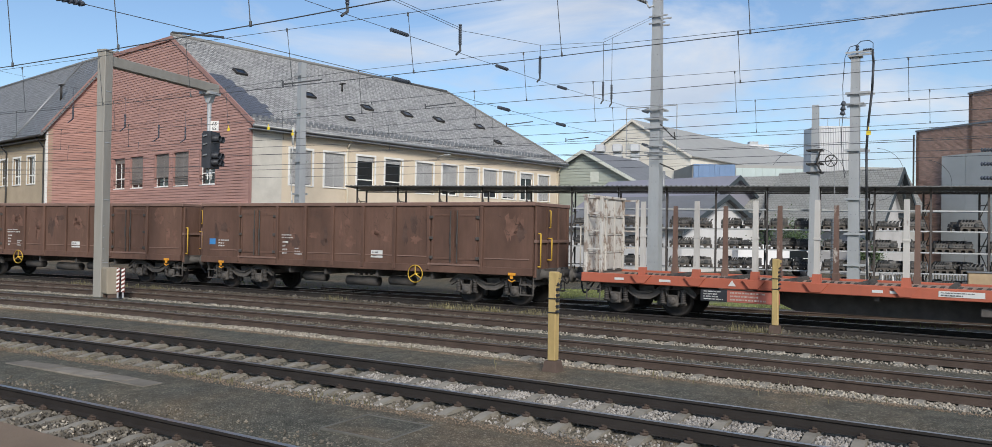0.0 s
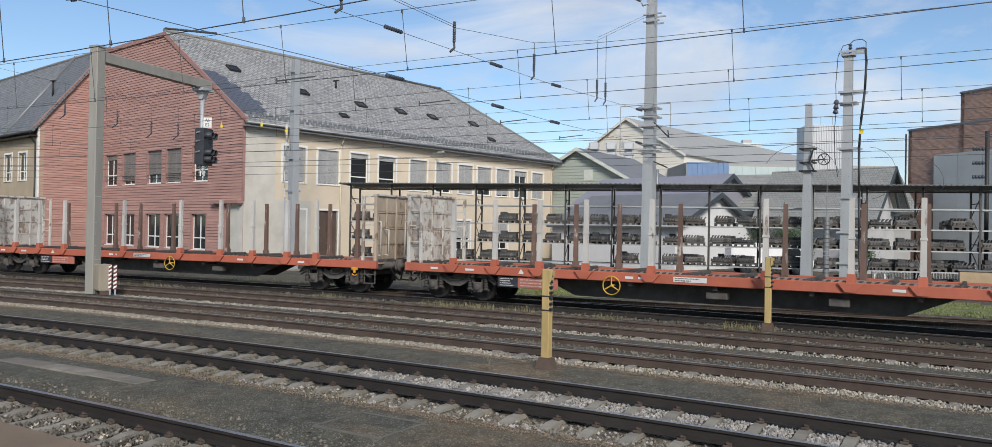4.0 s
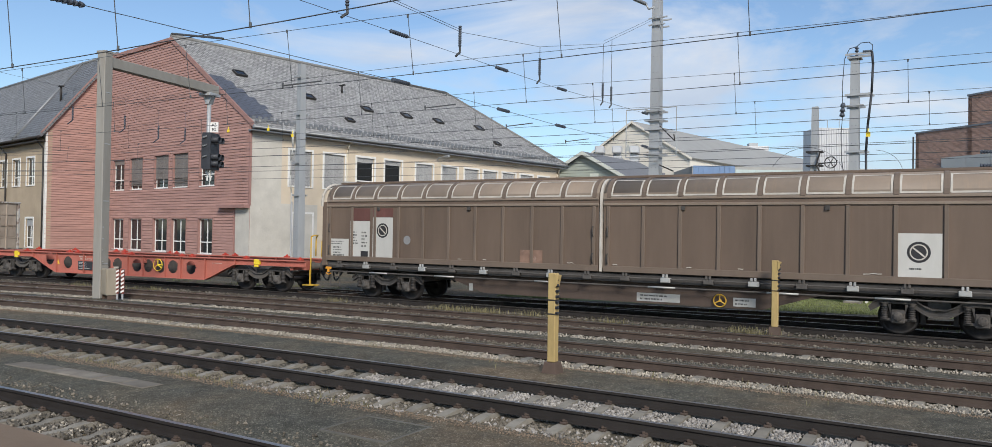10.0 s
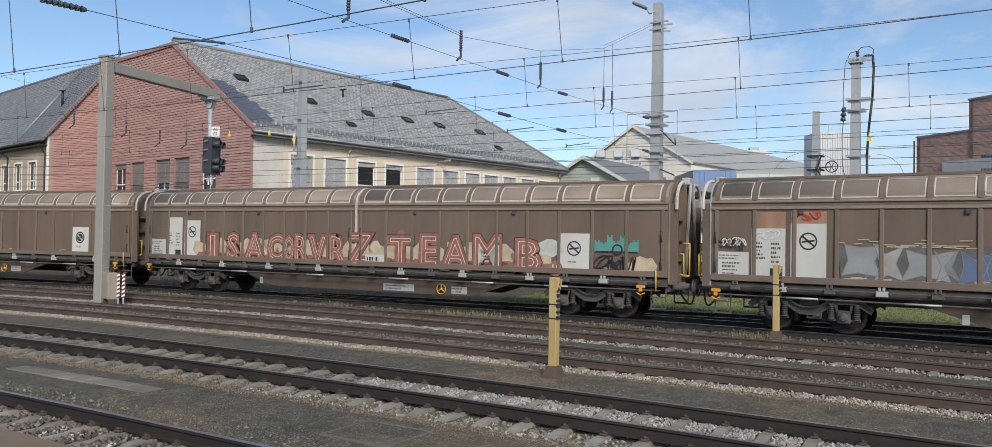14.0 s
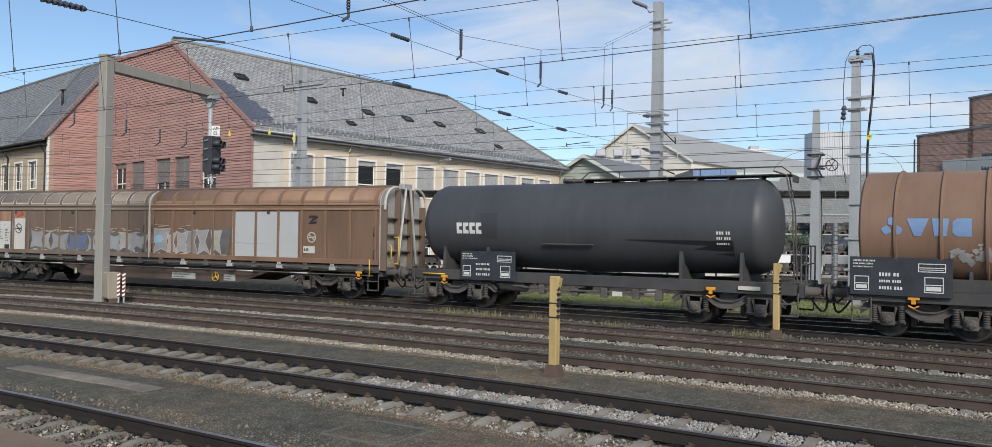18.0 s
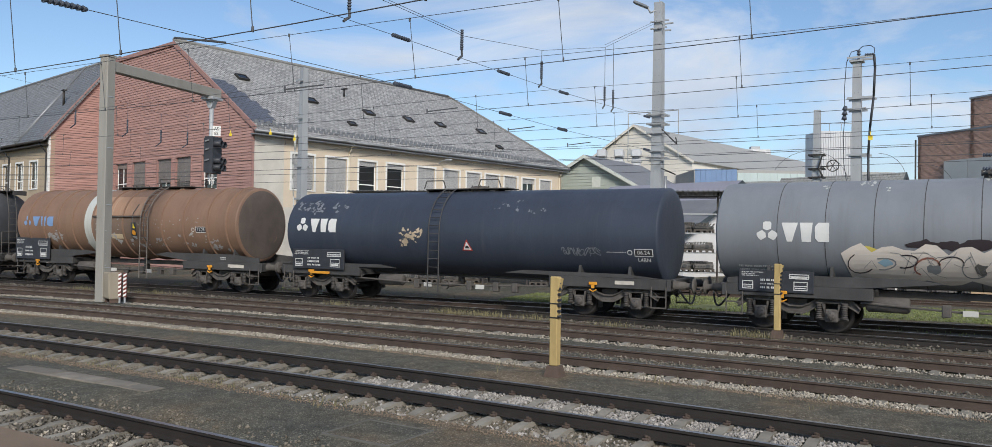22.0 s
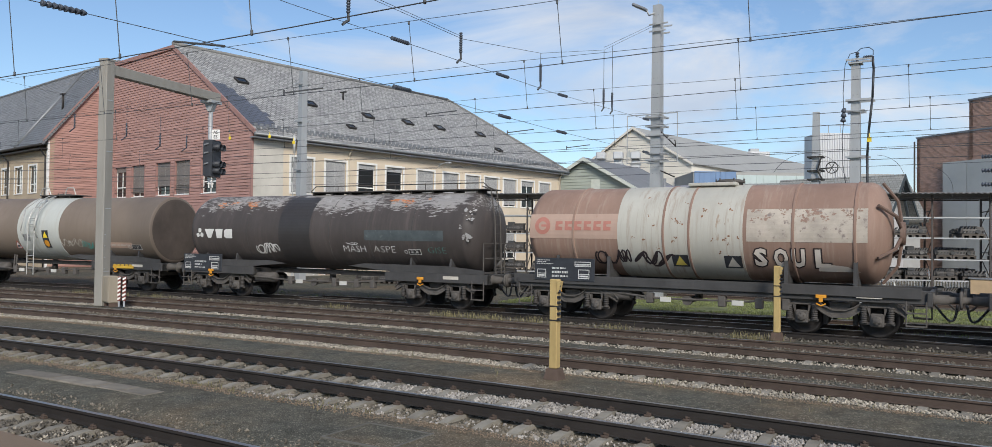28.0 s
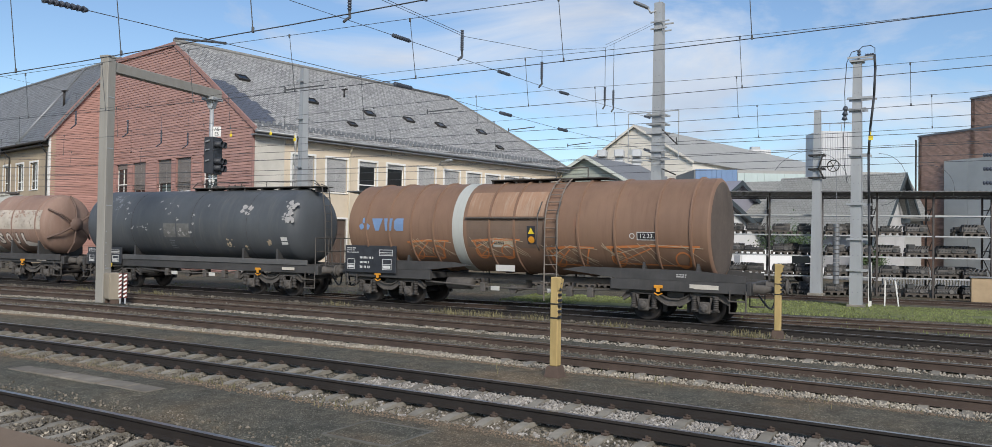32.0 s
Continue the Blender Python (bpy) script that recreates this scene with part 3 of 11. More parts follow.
M_SLATE = tile_mat("slate_tiles", (0.325, 0.322, 0.312), 0.30, 0.36, 0.30, (0.10, 0.10, 0.10), 0.0, (0.36, 0.355, 0.34))
M_SLATE_DK = tile_mat("dark_slate", (0.165, 0.175, 0.185), 0.28, 0.40, 0.2, (0.06, 0.06, 0.06), 0.0, (0.16, 0.16, 0.165))
M_SLATE_OLD = tile_mat("weathered_slate", (0.215, 0.22, 0.222), 0.28, 0.38, 0.25, (0.07, 0.07, 0.07), 0.0, (0.20, 0.20, 0.20))
M_SLATE_NEW = tile_mat("new_slate", (0.10, 0.115, 0.15), 0.30, 0.42, 0.15, (0.06, 0.06, 0.07), -0.3, (0.11, 0.12, 0.15))
M_BRICK = tile_mat("brickwork", (0.42, 0.265, 0.205), 0.083, 0.25, 0.2, (0.38, 0.31, 0.26), -0.2, (0.36, 0.235, 0.185), 0.9, 0.01)
M_OLDTILE = tile_mat("grey_roof_tiles", (0.27, 0.275, 0.262), 0.21, 0.26, 0.10, (0.17, 0.17, 0.16), 0.0, (0.30, 0.295, 0.275), 0.8, 0.012)


def slab(name, pts, thick, material, parent, label=""):
    """A flat roof or wall panel with thickness; pts in order, the first edge is the lower one. UVs in metres."""
    P = [Vector(p) for p in pts]
    n = (P[1] - P[0]).cross(P[2] - P[0]).normalized()
    if n.z < 0:
        n = -n
    u = (P[1] - P[0]).normalized()
    v = n.cross(u)
    bm = bm_new()
    lay = bm.loops.layers.uv.new("UVMap")
    A = [bm.verts.new(p) for p in P]
    B = [bm.verts.new(p - n * thick) for p in P]
    fs = [bm.faces.new(A), bm.faces.new(B[::-1])]
    k = len(P)
    for i in range(k):
        fs.append(bm.faces.new((A[i], B[i], B[(i + 1) % k], A[(i + 1) % k])))
    bmesh.ops.recalc_face_normals(bm, faces=bm.faces[:])
    for f in bm.faces:
        for lp in f.loops:
            d = lp.vert.co - P[0]
            lp[lay].uv = (d.dot(u), d.dot(v))
    return part(name, bm, material, parent, label, recalc=False)


def wall_holes(bm, u0, u1, z0, z1, holes, put):
    """A wall with rectangular openings through it. put(u0, u1, z0, z1) adds one solid piece."""
    us = sorted({u0, u1, *[h[0] for h in holes], *[h[1] for h in holes]})
    zs = sorted({z0, z1, *[h[2] for h in holes], *[h[3] for h in holes]})
    for za, zb in zip(zs, zs[1:]):
        run = None
        for ua, ub in zip(us, us[1:]):
            cu, cz = (ua + ub) / 2, (za + zb) / 2
            solid = not any(h[0] < cu < h[1] and h[2] < cz < h[3] for h in holes)
            if solid:
                run = (run[0], ub) if run else (ua, ub)
            if (not solid or ub == us[-1]) and run:
                put(run[0], run[1], za, zb)
                run = None


def window(parent, at, w, h, blind=0.0, mullions=1, trim=None, depth=0.12, transom=0.33, bars=False, slat=None):
    """A window filling an opening; local x along the wall, -y outwards, z up from the sill."""
    win = new("window")
    win.parent = parent
    win.matrix_basis = at
    tagged(win, "white-framed window with %s" % ("a grey roller shutter drawn" if blind > 0.8 else "dark panes"))
    f = 0.07
    bm = bm_new()
    box(bm, 0, f, depth, depth + 0.07, 0, h)
    box(bm, w - f, w, depth, depth + 0.07, 0, h)
    box(bm, f, w - f, depth, depth + 0.07, 0, f)
    box(bm, f, w - f, depth, depth + 0.07, h - f, h)
    for i in range(mullions):
        x = w * (i + 1) / (mullions + 1)
        box(bm, x - 0.045, x + 0.045, depth + 0.002, depth + 0.068, f, h - f)
    if transom:
        box(bm, f, w - f, depth + 0.004, depth + 0.066, h * transom - 0.035, h * transom + 0.035)
    part("window_frame", bm, M_WINFRAME, win)
    bm = bm_new()
    box(bm, f, w - f, depth + 0.03, depth + 0.045, f, h - f)
    part("pane", bm, M_GLASS, win)
    bm = bm_new()
    rbox(bm, -0.06, w + 0.06, -0.06, depth, -0.05, -0.002, 0.01)
    part("window_sill", bm, M_WINFRAME if trim is None else trim, win)
    if trim is not None:
        bm = bm_new()
        for a, c, d, e in ((-0.14, 0.0, -0.05, h + 0.14), (w, w + 0.14, -0.05, h + 0.14), (0.0, w, h, h + 0.14)):
            box(bm, a, c, -0.035, 0.0, d, e)
        part("surround", bm, trim, win)
    if blind > 0:
        bm = bm_new()
        k = int(h * blind / 0.055)
        for i in range(k):
            z = h - 0.055 * (i + 1)
            box(bm, 0.02, w - 0.02, depth - 0.05 + (0.0 if i % 2 else 0.006), depth - 0.03, z, z + 0.05)
        tagged(part("shutter", bm, slat or M_BLIND, win), kind="stuff")
    if bars:
        bm = bm_new()
        for z in (0.35, 0.6):
            rod(bm, (-0.05, -0.03, z), (w + 0.05, -0.03, z), 0.02, 6)
        part("guard_rail", bm, M_DARKIRON, win)
    return win


def build_depot():
    H = thing("depot_building", "railway building with red clad gable, cream plaster and slate roof", "building", pose(-33.6, 37.43, -0.15, 0, 0, -16.1))
    EZ, RZ, RX, LEN, LX = 9.08, 15.75, -10.1, 31.9, -20.9
    T = 0.42
    up_z, lo_z, hh = 5.34, 0.9, 2.3
    # gable front, openings for two rows of windows
    gx = [(-18.8, -16.9), (-16.0, -14.0), (-12.2, -10.15), (-9.5, -7.45), (-5.95, -4.05)]
    lx = [(-18.8, -16.9), (-16.0, -14.0), (-12.25, -10.2), (-9.6, -7.6), (-6.0, -4.2)]
    holes = [(a, c, up_z, up_z + hh) for a, c in gx] + [(a, c, lo_z, lo_z + hh) for a, c in lx]
    bm = bm_new()
    wall_holes(bm, LX, 0.0, 0.0, EZ, holes, lambda a, c, d, e: box(bm, a, c, 0.0, T, d, e))
    prism(bm, [(LX, EZ), (0.0, EZ), (RX, RZ - 0.12), (LX, RZ - 0.12)], 0.0, T)
    gable = part("gable_wall", bm, M_REDTRIM, H, "brick-red gable wall")
    # cladding boards
    pitch = 0.185
    rows = int(RZ / pitch)
    for i in range(rows):
        z = 0.12 + i * pitch
        xr = 0.0 if z < EZ else RX * (z + pitch * 0.5 - EZ) / (RZ - EZ)
        runs, cur = [], LX
        if z < 3.95:
            xr = min(xr, -1.6)
        cuts = sorted([(a - 0.09, c + 0.09) for a, c, d, e in holes if d - 0.12 < z + pitch * 0.5 < e + 0.12])
        for a, c in cuts:
            runs.append((cur, a))
            cur = c
        runs.append((cur, xr - 0.12))
        for a, c in runs:
            if c - a < 0.1:
                continue
            bm = bm_new()
            prism(bm, [(0.0, 0.0), (-0.05, 0.012), (-0.022, pitch - 0.006), (0.0, pitch - 0.006)], 0.0, c - a, axis="x")
            part("board", bm, M_RED, gable, at=pose(a, -0.002, z))
    # rake and corner trim
    bm = bm_new()
    prism(bm, [(0.40, EZ - 0.34), (0.40, EZ - 0.02), (RX, RZ + 0.10), (RX, RZ - 0.24)], -0.14, -0.04)
    box(bm, LX, RX, -0.14, -0.04, RZ - 0.26, RZ + 0.02)
    part("rake_board", bm, M_REDTRIM, H)
    bm = bm_new()
    box(bm, -0.10, 0.05, -0.075, 0.06, 4.0, EZ)
    part("corner_board", bm, M_REDTRIM, H)
    # plastered corner under the overhanging cladding
    bm = bm_new()
    box(bm, -1.55, 0.0, -0.02, -0.004, 0.0, 3.95)
    part("plaster_corner", bm, M_PLASTER2, H)
    bm = bm_new()
    box(bm, -3.2, 0.05, -0.42, -0.003, 3.85, 4.05)
    part("ledge", bm, M_REDTRIM, H)
    for i, (a, c) in enumerate(gx):
        window(H, pose(a, 0, up_z), c - a, hh, blind=(0.18, 0.90, 0.74, 0.98, 0.5)[i], bars=True, slat=M_BLIND_DK)
    for i, (a, c) in enumerate(lx):
        window(H, pose(a, 0, lo_z), c - a, hh, blind=0.0, bars=False)
    for grp, z in ((gx, up_z), (lx, lo_z)):
        for a, c in grp:
            bm = bm_new()
            for p, q, r, s in ((a - 0.09, a, z - 0.07, z + hh + 0.09), (c, c + 0.09, z - 0.07, z + hh + 0.09), (a, c, z + hh, z + hh + 0.09)):
                box(bm, p, q, -0.06, 0.0, r, s)
            part("window_trim", bm, M_REDTRIM, H)
    # long plastered side, x = 0, seen from the right
    ys = [(2.8, 4.5), (5.5, 7.2), (8.25, 9.8), (10.8, 12.4), (13.85, 15.6), (16.6, 18.3), (19.15, 20.8), (21.4, 23.1), (23.8, 25.5), (26.2, 27.9), (28.7, 30.3)]
    lo = [(3.1, 4.6), (5.6, 7.2), (13.4, 15.3), (18.9, 20.6), (23.6, 25.4)]
    holes = [(a, c, up_z, up_z + hh) for a, c in ys] + [(a, c, (0.05 if i < 2 else lo_z), lo_z + hh + (0.4 if i < 2 else 0)) for i, (a, c) in enumerate(lo)]
    bm = bm_new()
    wall_holes(bm, T, LEN, 0.0, EZ, holes, lambda a, c, d, e: box(bm, -T, 0.0, a, c, d, e))
    part("side_wall", bm, M_PLASTER, H, "cream plastered side wall")
    bm = bm_new()
    box(bm, 0.0, 0.02, 0.02, 2.2, 0.0, EZ - 0.3)
    box(bm, 0.0, 0.018, 2.2, 5.0, 0.0, 4.2)
    part("bare_render", bm, M_PLASTER2, H, "patched bare cement render")
    turn = Matrix.Rotation(radians(90), 4, "Z")
    for i, (a, c) in enumerate(ys):
        window(H, Matrix.Translation((0, a, up_z)) @ turn, c - a, hh, blind=(0.97, 0.97, 0.15, 0.15, 0.97, 0.9, 0.97, 0.6, 0.95, 0.2, 0.97)[i], trim=M_WHITEP, mullions=0 if i in (2, 3) else 1, transom=0.3)
    bm = bm_new()
    bar(bm, [(0.0, 16.0, 8.05), (0.25, 16.0, 8.25), (0.75, 16.1, 8.3)], 0.03, 6)
    lamp = part("wall_lamp", bm, M_GALV, H, "grey street lamp on a bent wall arm")
    bm = bm_new()
    rbox(bm, 0.65, 1.25, 15.97, 16.25, 8.24, 8.38, 0.05)
    part("lamp_head", bm, M_GALV, lamp)
    for i, (a, c) in enumerate(lo):
        if i < 2:
            dr = new("door")
            dr.parent = H
            dr.matrix_basis = Matrix.Translation((0, a, 0.05)) @ turn
            tagged(dr, "dark brown double door")
            w, h = c - a, hh + lo_z + 0.35
            mt = mat("door_wood", (0.10, 0.07, 0.055), 0.6, var=0.2, scale=2)
            for k in (0, 1):
                bm = bm_new()
                rbox(bm, 0.02 + k * w / 2, w / 2 - 0.01 + k * w / 2, 0.12, 0.17, 0, h, 0.01)
                for j in range(3):
                    rbox(bm, 0.12 + k * w / 2, w / 2 - 0.11 + k * w / 2, 0.10, 0.13, 0.15 + j * h / 3, h / 3 - 0.1 + j * h / 3, 0.01)
                part("door_leaf", bm, mt, dr)
            bm = bm_new()
            for p, q, r, s in ((-0.12, 0.0, 0, h + 0.12), (w, w + 0.12, 0, h + 0.12), (0, w, h, h + 0.12)):
                box(bm, p, q, -0.03, 0.16, r, s)
            part("door_frame", bm, M_WHITEP, dr)
        else:
            window(H, Matrix.Translation((0, a, lo_z)) @ turn, c - a, hh, blind=0.6, trim=M_WHITEP)
    bm = bm_new()
    box(bm, LX, 0.0, LEN - T, LEN, 0.0, EZ)
    box(bm, LX, LX + T, 0.0, LEN, 0.0, EZ)
    part("rear_wall", bm, M_PLASTER, H)
    # roof: long slope, hipped far end, western slope
    ov = 0.55
    sl = (RZ - EZ) / -RX
    ez = EZ - ov * sl + 0.12
    HIP = 27.2
    slab("roof_slope", [(ov, -0.12, ez), (ov, LEN + 0.5, ez), (RX, HIP, RZ + 0.12), (RX, -0.12, RZ + 0.12)], 0.16, M_SLATE, H, "grey slate roof slope")
    slab("roof_hip", [(ov, LEN + 0.5, ez), (2 * RX - ov, LEN + 0.5, ez), (RX, HIP, RZ + 0.12)], 0.16, M_SLATE, H)
    slab("roof_slope", [(2 * RX - ov, LEN + 0.5, ez), (2 * RX - ov, 0.5, ez), (RX, 0.5, RZ + 0.12), (RX, HIP, RZ + 0.12)], 0.16, M_SLATE, H)
    # newer dark slates beside the rake, stepped edge
    for k in range(2, 13):
        t0, t1 = k / 24.0, (k + 1) / 24.0
        wdt = 2.1 - 0.15 * max(0, k - 5) - 0.12 * max(0, 5 - k) + 0.22 * (k % 2)
        p0 = Vector((ov, 0, ez)).lerp(Vector((RX, 0, RZ + 0.12)), t0)
        p1 = Vector((ov, 0, ez)).lerp(Vector((RX, 0, RZ + 0.12)), t1)
        o = Vector((0.01, 0, 0.018))
        slab("slate_patch", [(p0.x + o.x, -0.10, p0.z + o.z), (p0.x + o.x, wdt, p0.z + o.z), (p1.x + o.x, wdt, p1.z + o.z), (p1.x + o.x, -0.10, p1.z + o.z)], 0.015, M_SLATE_NEW, H)
    bm = bm_new()
    rod(bm, (RX, -0.12, RZ + 0.16), (RX, HIP, RZ + 0.16), 0.13, 8)
    rod(bm, (RX, HIP, RZ + 0.16), (ov, LEN + 0.5, ez + 0.05), 0.11, 8)
    part("ridge_tiles", bm, mat("ridge_tile", (0.20, 0.20, 0.195), 0.8, var=0.2, scale=3), H)
    # eaves board and gutter
    bm = bm_new()
    box(bm, 0.0, ov + 0.02, -0.2, LEN + 0.5, ez - 0.30, ez - 0.22)
    rod(bm, (ov + 0.08, -0.25, ez - 0.08), (ov + 0.08, LEN + 0.5, ez - 0.08), 0.09, 8)
    part("gutter", bm, M_ZINC, H)
    bm = bm_new()
    for y in (7.35, 31.5):
        bar(bm, [(ov + 0.05, y, ez - 0.12), (0.3, y, ez - 0.45), (0.09, y, ez - 0.8), (0.09, y, 0.0)], 0.055, 8)
    part("downpipe", bm, mat("pipe_paint", (0.55, 0.49, 0.38), 0.6, var=0.1), H)
    # snow guards: two broken rows along the eaves
    def slope_pt(tt, y, lift):
        p = Vector((ov, y, ez)).lerp(Vector((RX, y, RZ + 0.12)), tt)
        return p + Vector((sl, 0, 1)).normalized() * lift
    rnd = random.Random(4)
    bm = bm_new()
    y = 0.2
    while y < LEN - 0.5:
        for tt in (0.045, 0.075):
            p = slope_pt(tt, y, 0.02)
            box(bm, p.x - 0.02, p.x + 0.02, p.y, p.y + 0.26, p.z, p.z + 0.16)
        y += 0.42
    tagged(part("snow_guard", bm, M_ZINC, H), kind="stuff")
    # roof lights and vents
    for tt, y in ((0.62, 2.8), (0.46, 7.3), (0.42, 12.3), (0.42, 16.4), (0.42, 20.0), (0.42, 25.1), (0.2, 24.9), (0.22, 9.0)):
        big = tt > 0.3
        p = slope_pt(tt, y, 0.0)
        rot = Matrix.Rotation(math.atan(sl), 4, "Y")
        rl = new("roof_light")
        rl.parent = H
        rl.matrix_basis = Matrix.Translation(p) @ rot
        bm = bm_new()
        w, h = (0.36, 0.42) if big else (0.25, 0.32)
        for q in ((-w, w, -h, -h + 0.08), (-w, w, h - 0.08, h), (-w, -w + 0.08, -h + 0.08, h - 0.08), (w - 0.08, w, -h + 0.08, h - 0.08)):
            box(bm, *q, -0.02, 0.16)
        part("frame", bm, M_DARKIRON, rl)
        bm = bm_new()
        box(bm, -w + 0.08, w - 0.08, -h + 0.08, h - 0.08, 0.10, 0.13)
        part("pane", bm, M_GLASS, rl)
    p = slope_pt(0.62, 11.6, 0.0)
    bm = bm_new()
    rod(bm, p, p + Vector((0, 0, 0.55)), 0.07, 8)
    box(bm, p.x - 0.3, p.x + 0.3, p.y - 0.1, p.y + 0.1, p.z + 0.55, p.z + 0.63)
    part("vent_pipe", bm, M_DARKIRON, H)
    # projecting wing beyond the clad gable
    WY, WX1 = -4.07, -70.0
    wz = 9.72
    wh = [(-30.6, -29.0, 5.65, 7.75), (-27.65, -26.1, 5.65, 7.75), (-24.65, -23.1, 5.65, 7.75), (-27.65, -26.1, 0.9, 3.1), (-24.65, -23.1, 0.9, 3.1), (-34.0, -32.4, 5.65, 7.75), (-37.0, -35.4, 5.65, 7.75), (-30.6, -29.0, 0.9, 3.1)]
    bm = bm_new()
    wall_holes(bm, WX1, LX + 0.02, 0.0, wz, wh, lambda a, c, d, e: box(bm, a, c, WY, WY + T, d, e))
    part("wing_wall", bm, mat("tan_plaster", (0.41, 0.33, 0.235), 0.92, var=0.16, scale=0.5, spots=0.15, spot_col=(0.40, 0.35, 0.28), spot_scale=0.4, bump=0.4, bump_scale=12), H, "cream plastered wing wall")
    for a, c, d, e in wh:
        window(H, pose(a, WY, d), c - a, e - d, trim=M_WHITEP, blind=0.25 if d < 3 else 0.0)
    RY, RZ2 = 0.9, 16.1
    bm = bm_new()
    prism(bm, [(WY, 0.0), (0.0, 0.0), (0.0, 14.9), (WY, wz)], LX - T, LX - 0.02, axis="x")
    wall2 = part("wing_side_wall", bm, M_REDTRIM, H, "red clad side wall of the wing")
    for i in range(int(14.9 / pitch)):
        z = 0.12 + i * pitch
        ya = WY if z + pitch * 0.5 < wz else WY + (z + pitch * 0.5 - wz) / (14.9 - wz) * -WY
        if -0.06 - ya < 0.1:
            continue
        bm = bm_new()
        prism(bm, [(0.0, 0.0), (0.05, 0.012), (0.022, pitch - 0.006), (0.0, pitch - 0.006)], 0.0, 0.0 - ya - 0.06, axis="y")
        part("board", bm, M_RED, wall2, at=pose(LX - 0.018, ya, z))
    bm = bm_new()
    prism(bm, [(WY - 0.4, wz - 0.55), (WY - 0.4, wz - 0.2), (0.0, 15.25), (0.0, 14.85)], LX - 0.02, LX + 0.16, axis="x")
    part("rake_board", bm, M_REDTRIM, H)
    bm = bm_new()
    box(bm, LX - 0.25, LX + 0.03, WY - 0.03, WY + 0.10, 0.0, wz - 0.2)
    part("corner_strip", bm, M_WHITEP, H)
    ws = (RZ2 - wz) / (RY - WY)
    ey, ezz = WY - 0.55, wz - 0.55 * ws + 0.2
    xr = LX + 0.2
    slab("wing_roof", [(-26.2, ey, ezz), (xr, ey, ezz), (xr, RY, RZ2 + 0.2), (-27.2, RY, RZ2 + 0.2)], 0.16, M_SLATE_DK, H, "dark slate wing roof")
    slab("wing_roof", [(WX1, ey, ezz), (-26.2, ey, ezz), (-27.2, RY, RZ2 + 0.2), (WX1, RY, RZ2 + 0.2)], 0.16, M_SLATE_OLD, H, "weathered slate wing roof")
    slab("wing_roof", [(xr, 7.5, 9.5), (WX1, 7.5, 9.5), (WX1, RY, RZ2 + 0.19), (xr, RY, RZ2 + 0.19)], 0.16, M_SLATE_DK, H)
    bm = bm_new()
    rod(bm, (-26.2, ey, ezz + 0.05), (-27.2, RY, RZ2 + 0.28), 0.12, 8)
    rod(bm, (xr, RY, RZ2 + 0.22), (WX1, RY, RZ2 + 0.22), 0.12, 8)
    part("hip_tiles", bm, M_ZINC, H)
    bm = bm_new()
    rod(bm, (WX1, ey - 0.06, ezz - 0.08), (xr, ey - 0.06, ezz - 0.08), 0.09, 8)
    box(bm, WX1, xr - 0.2, ey + 0.02, WY, ezz - 0.38, ezz - 0.3)
    bar(bm, [(LX - 0.5, ey, ezz - 0.15), (LX - 0.25, WY - 0.1, ezz - 0.9), (LX - 0.25, WY - 0.1, 0)], 0.06, 8)
    bar(bm, [(-29.5, ey, ezz - 0.15), (-29.0, WY - 0.1, ezz - 0.9), (-29.0, WY - 0.1, 0)], 0.06, 8)
    part("gutter", bm, M_DARKIRON, H)
    bm = bm_new()
    box(bm, WX1, LX - T, WY + T, 7.0, 0.0, 0.3)
    box(bm, WX1, WX1 + T, WY, 7.0, 0.0, 9.0)
    part("wing_rear", bm, M_PLASTER, H)
    # wing chimney pipe and roof light
    q = lambda f, x, l: Vector((x, ey + (RY - ey) * f, ezz + (RZ2 + 0.2 - ezz) * f + l))
    bm = bm_new()
    rod(bm, q(0.45, -23.6, -0.1), q(0.45, -23.6, 1.1), 0.09, 8)
    box(bm, -23.85, -23.35, q(0.45, 0, 0).y - 0.15, q(0.45, 0, 0).y + 0.15, q(0.45, 0, 1.1).z, q(0.45, 0, 1.18).z)
    part("vent_pipe", bm, M_DARKIRON, H)


build_depot()

# ---- signals, masts, wires, posts ----
M_GANTRY = mat("gantry_paint", (0.30, 0.288, 0.258), 0.7, runs=0.5, run_col=(0.20, 0.16, 0.12), metal=0.1, var=0.14, scale=1.0, streak=4.0, spots=0.10, spot_col=(0.62, 0.62, 0.58), spot_scale=1.5)
M_YEL = mat("yellow_post_paint", (0.45, 0.33, 0.14), 0.9, runs=0.7, run_col=(0.26, 0.19, 0.12), var=0.22, scale=3.0, streak=3.0, spots=0.28, spot_col=(0.36, 0.29, 0.18), spot_scale=3.0)
M_BROWNB = mat("rusty_base", (0.10, 0.07, 0.055), 0.9, var=0.2, scale=4)
M_BLACKP = mat("black_paint", (0.034, 0.037, 0.044), 0.5, var=0.3, scale=4)
M_WIRE = mat("weathered_wire", (0.085, 0.09, 0.095), 0.6, metal=0.3, var=0.1, bump=0)
M_INSUL = mat("insulator_glaze", (0.07, 0.082, 0.105), 0.3, var=0.15)
M_REDW = mat("red_paint", (0.45, 0.05, 0.03), 0.5, var=0.12, scale=3)
M_WARN = mat("warning_yellow", (0.80, 0.60, 0.04), 0.55, var=0.08, scale=3)
M_CABIN = mat("cabinet_beige", (0.30, 0.26, 0.20), 0.7, var=0.18, scale=2, streak=3.0)
WIRE_R = 0.0065


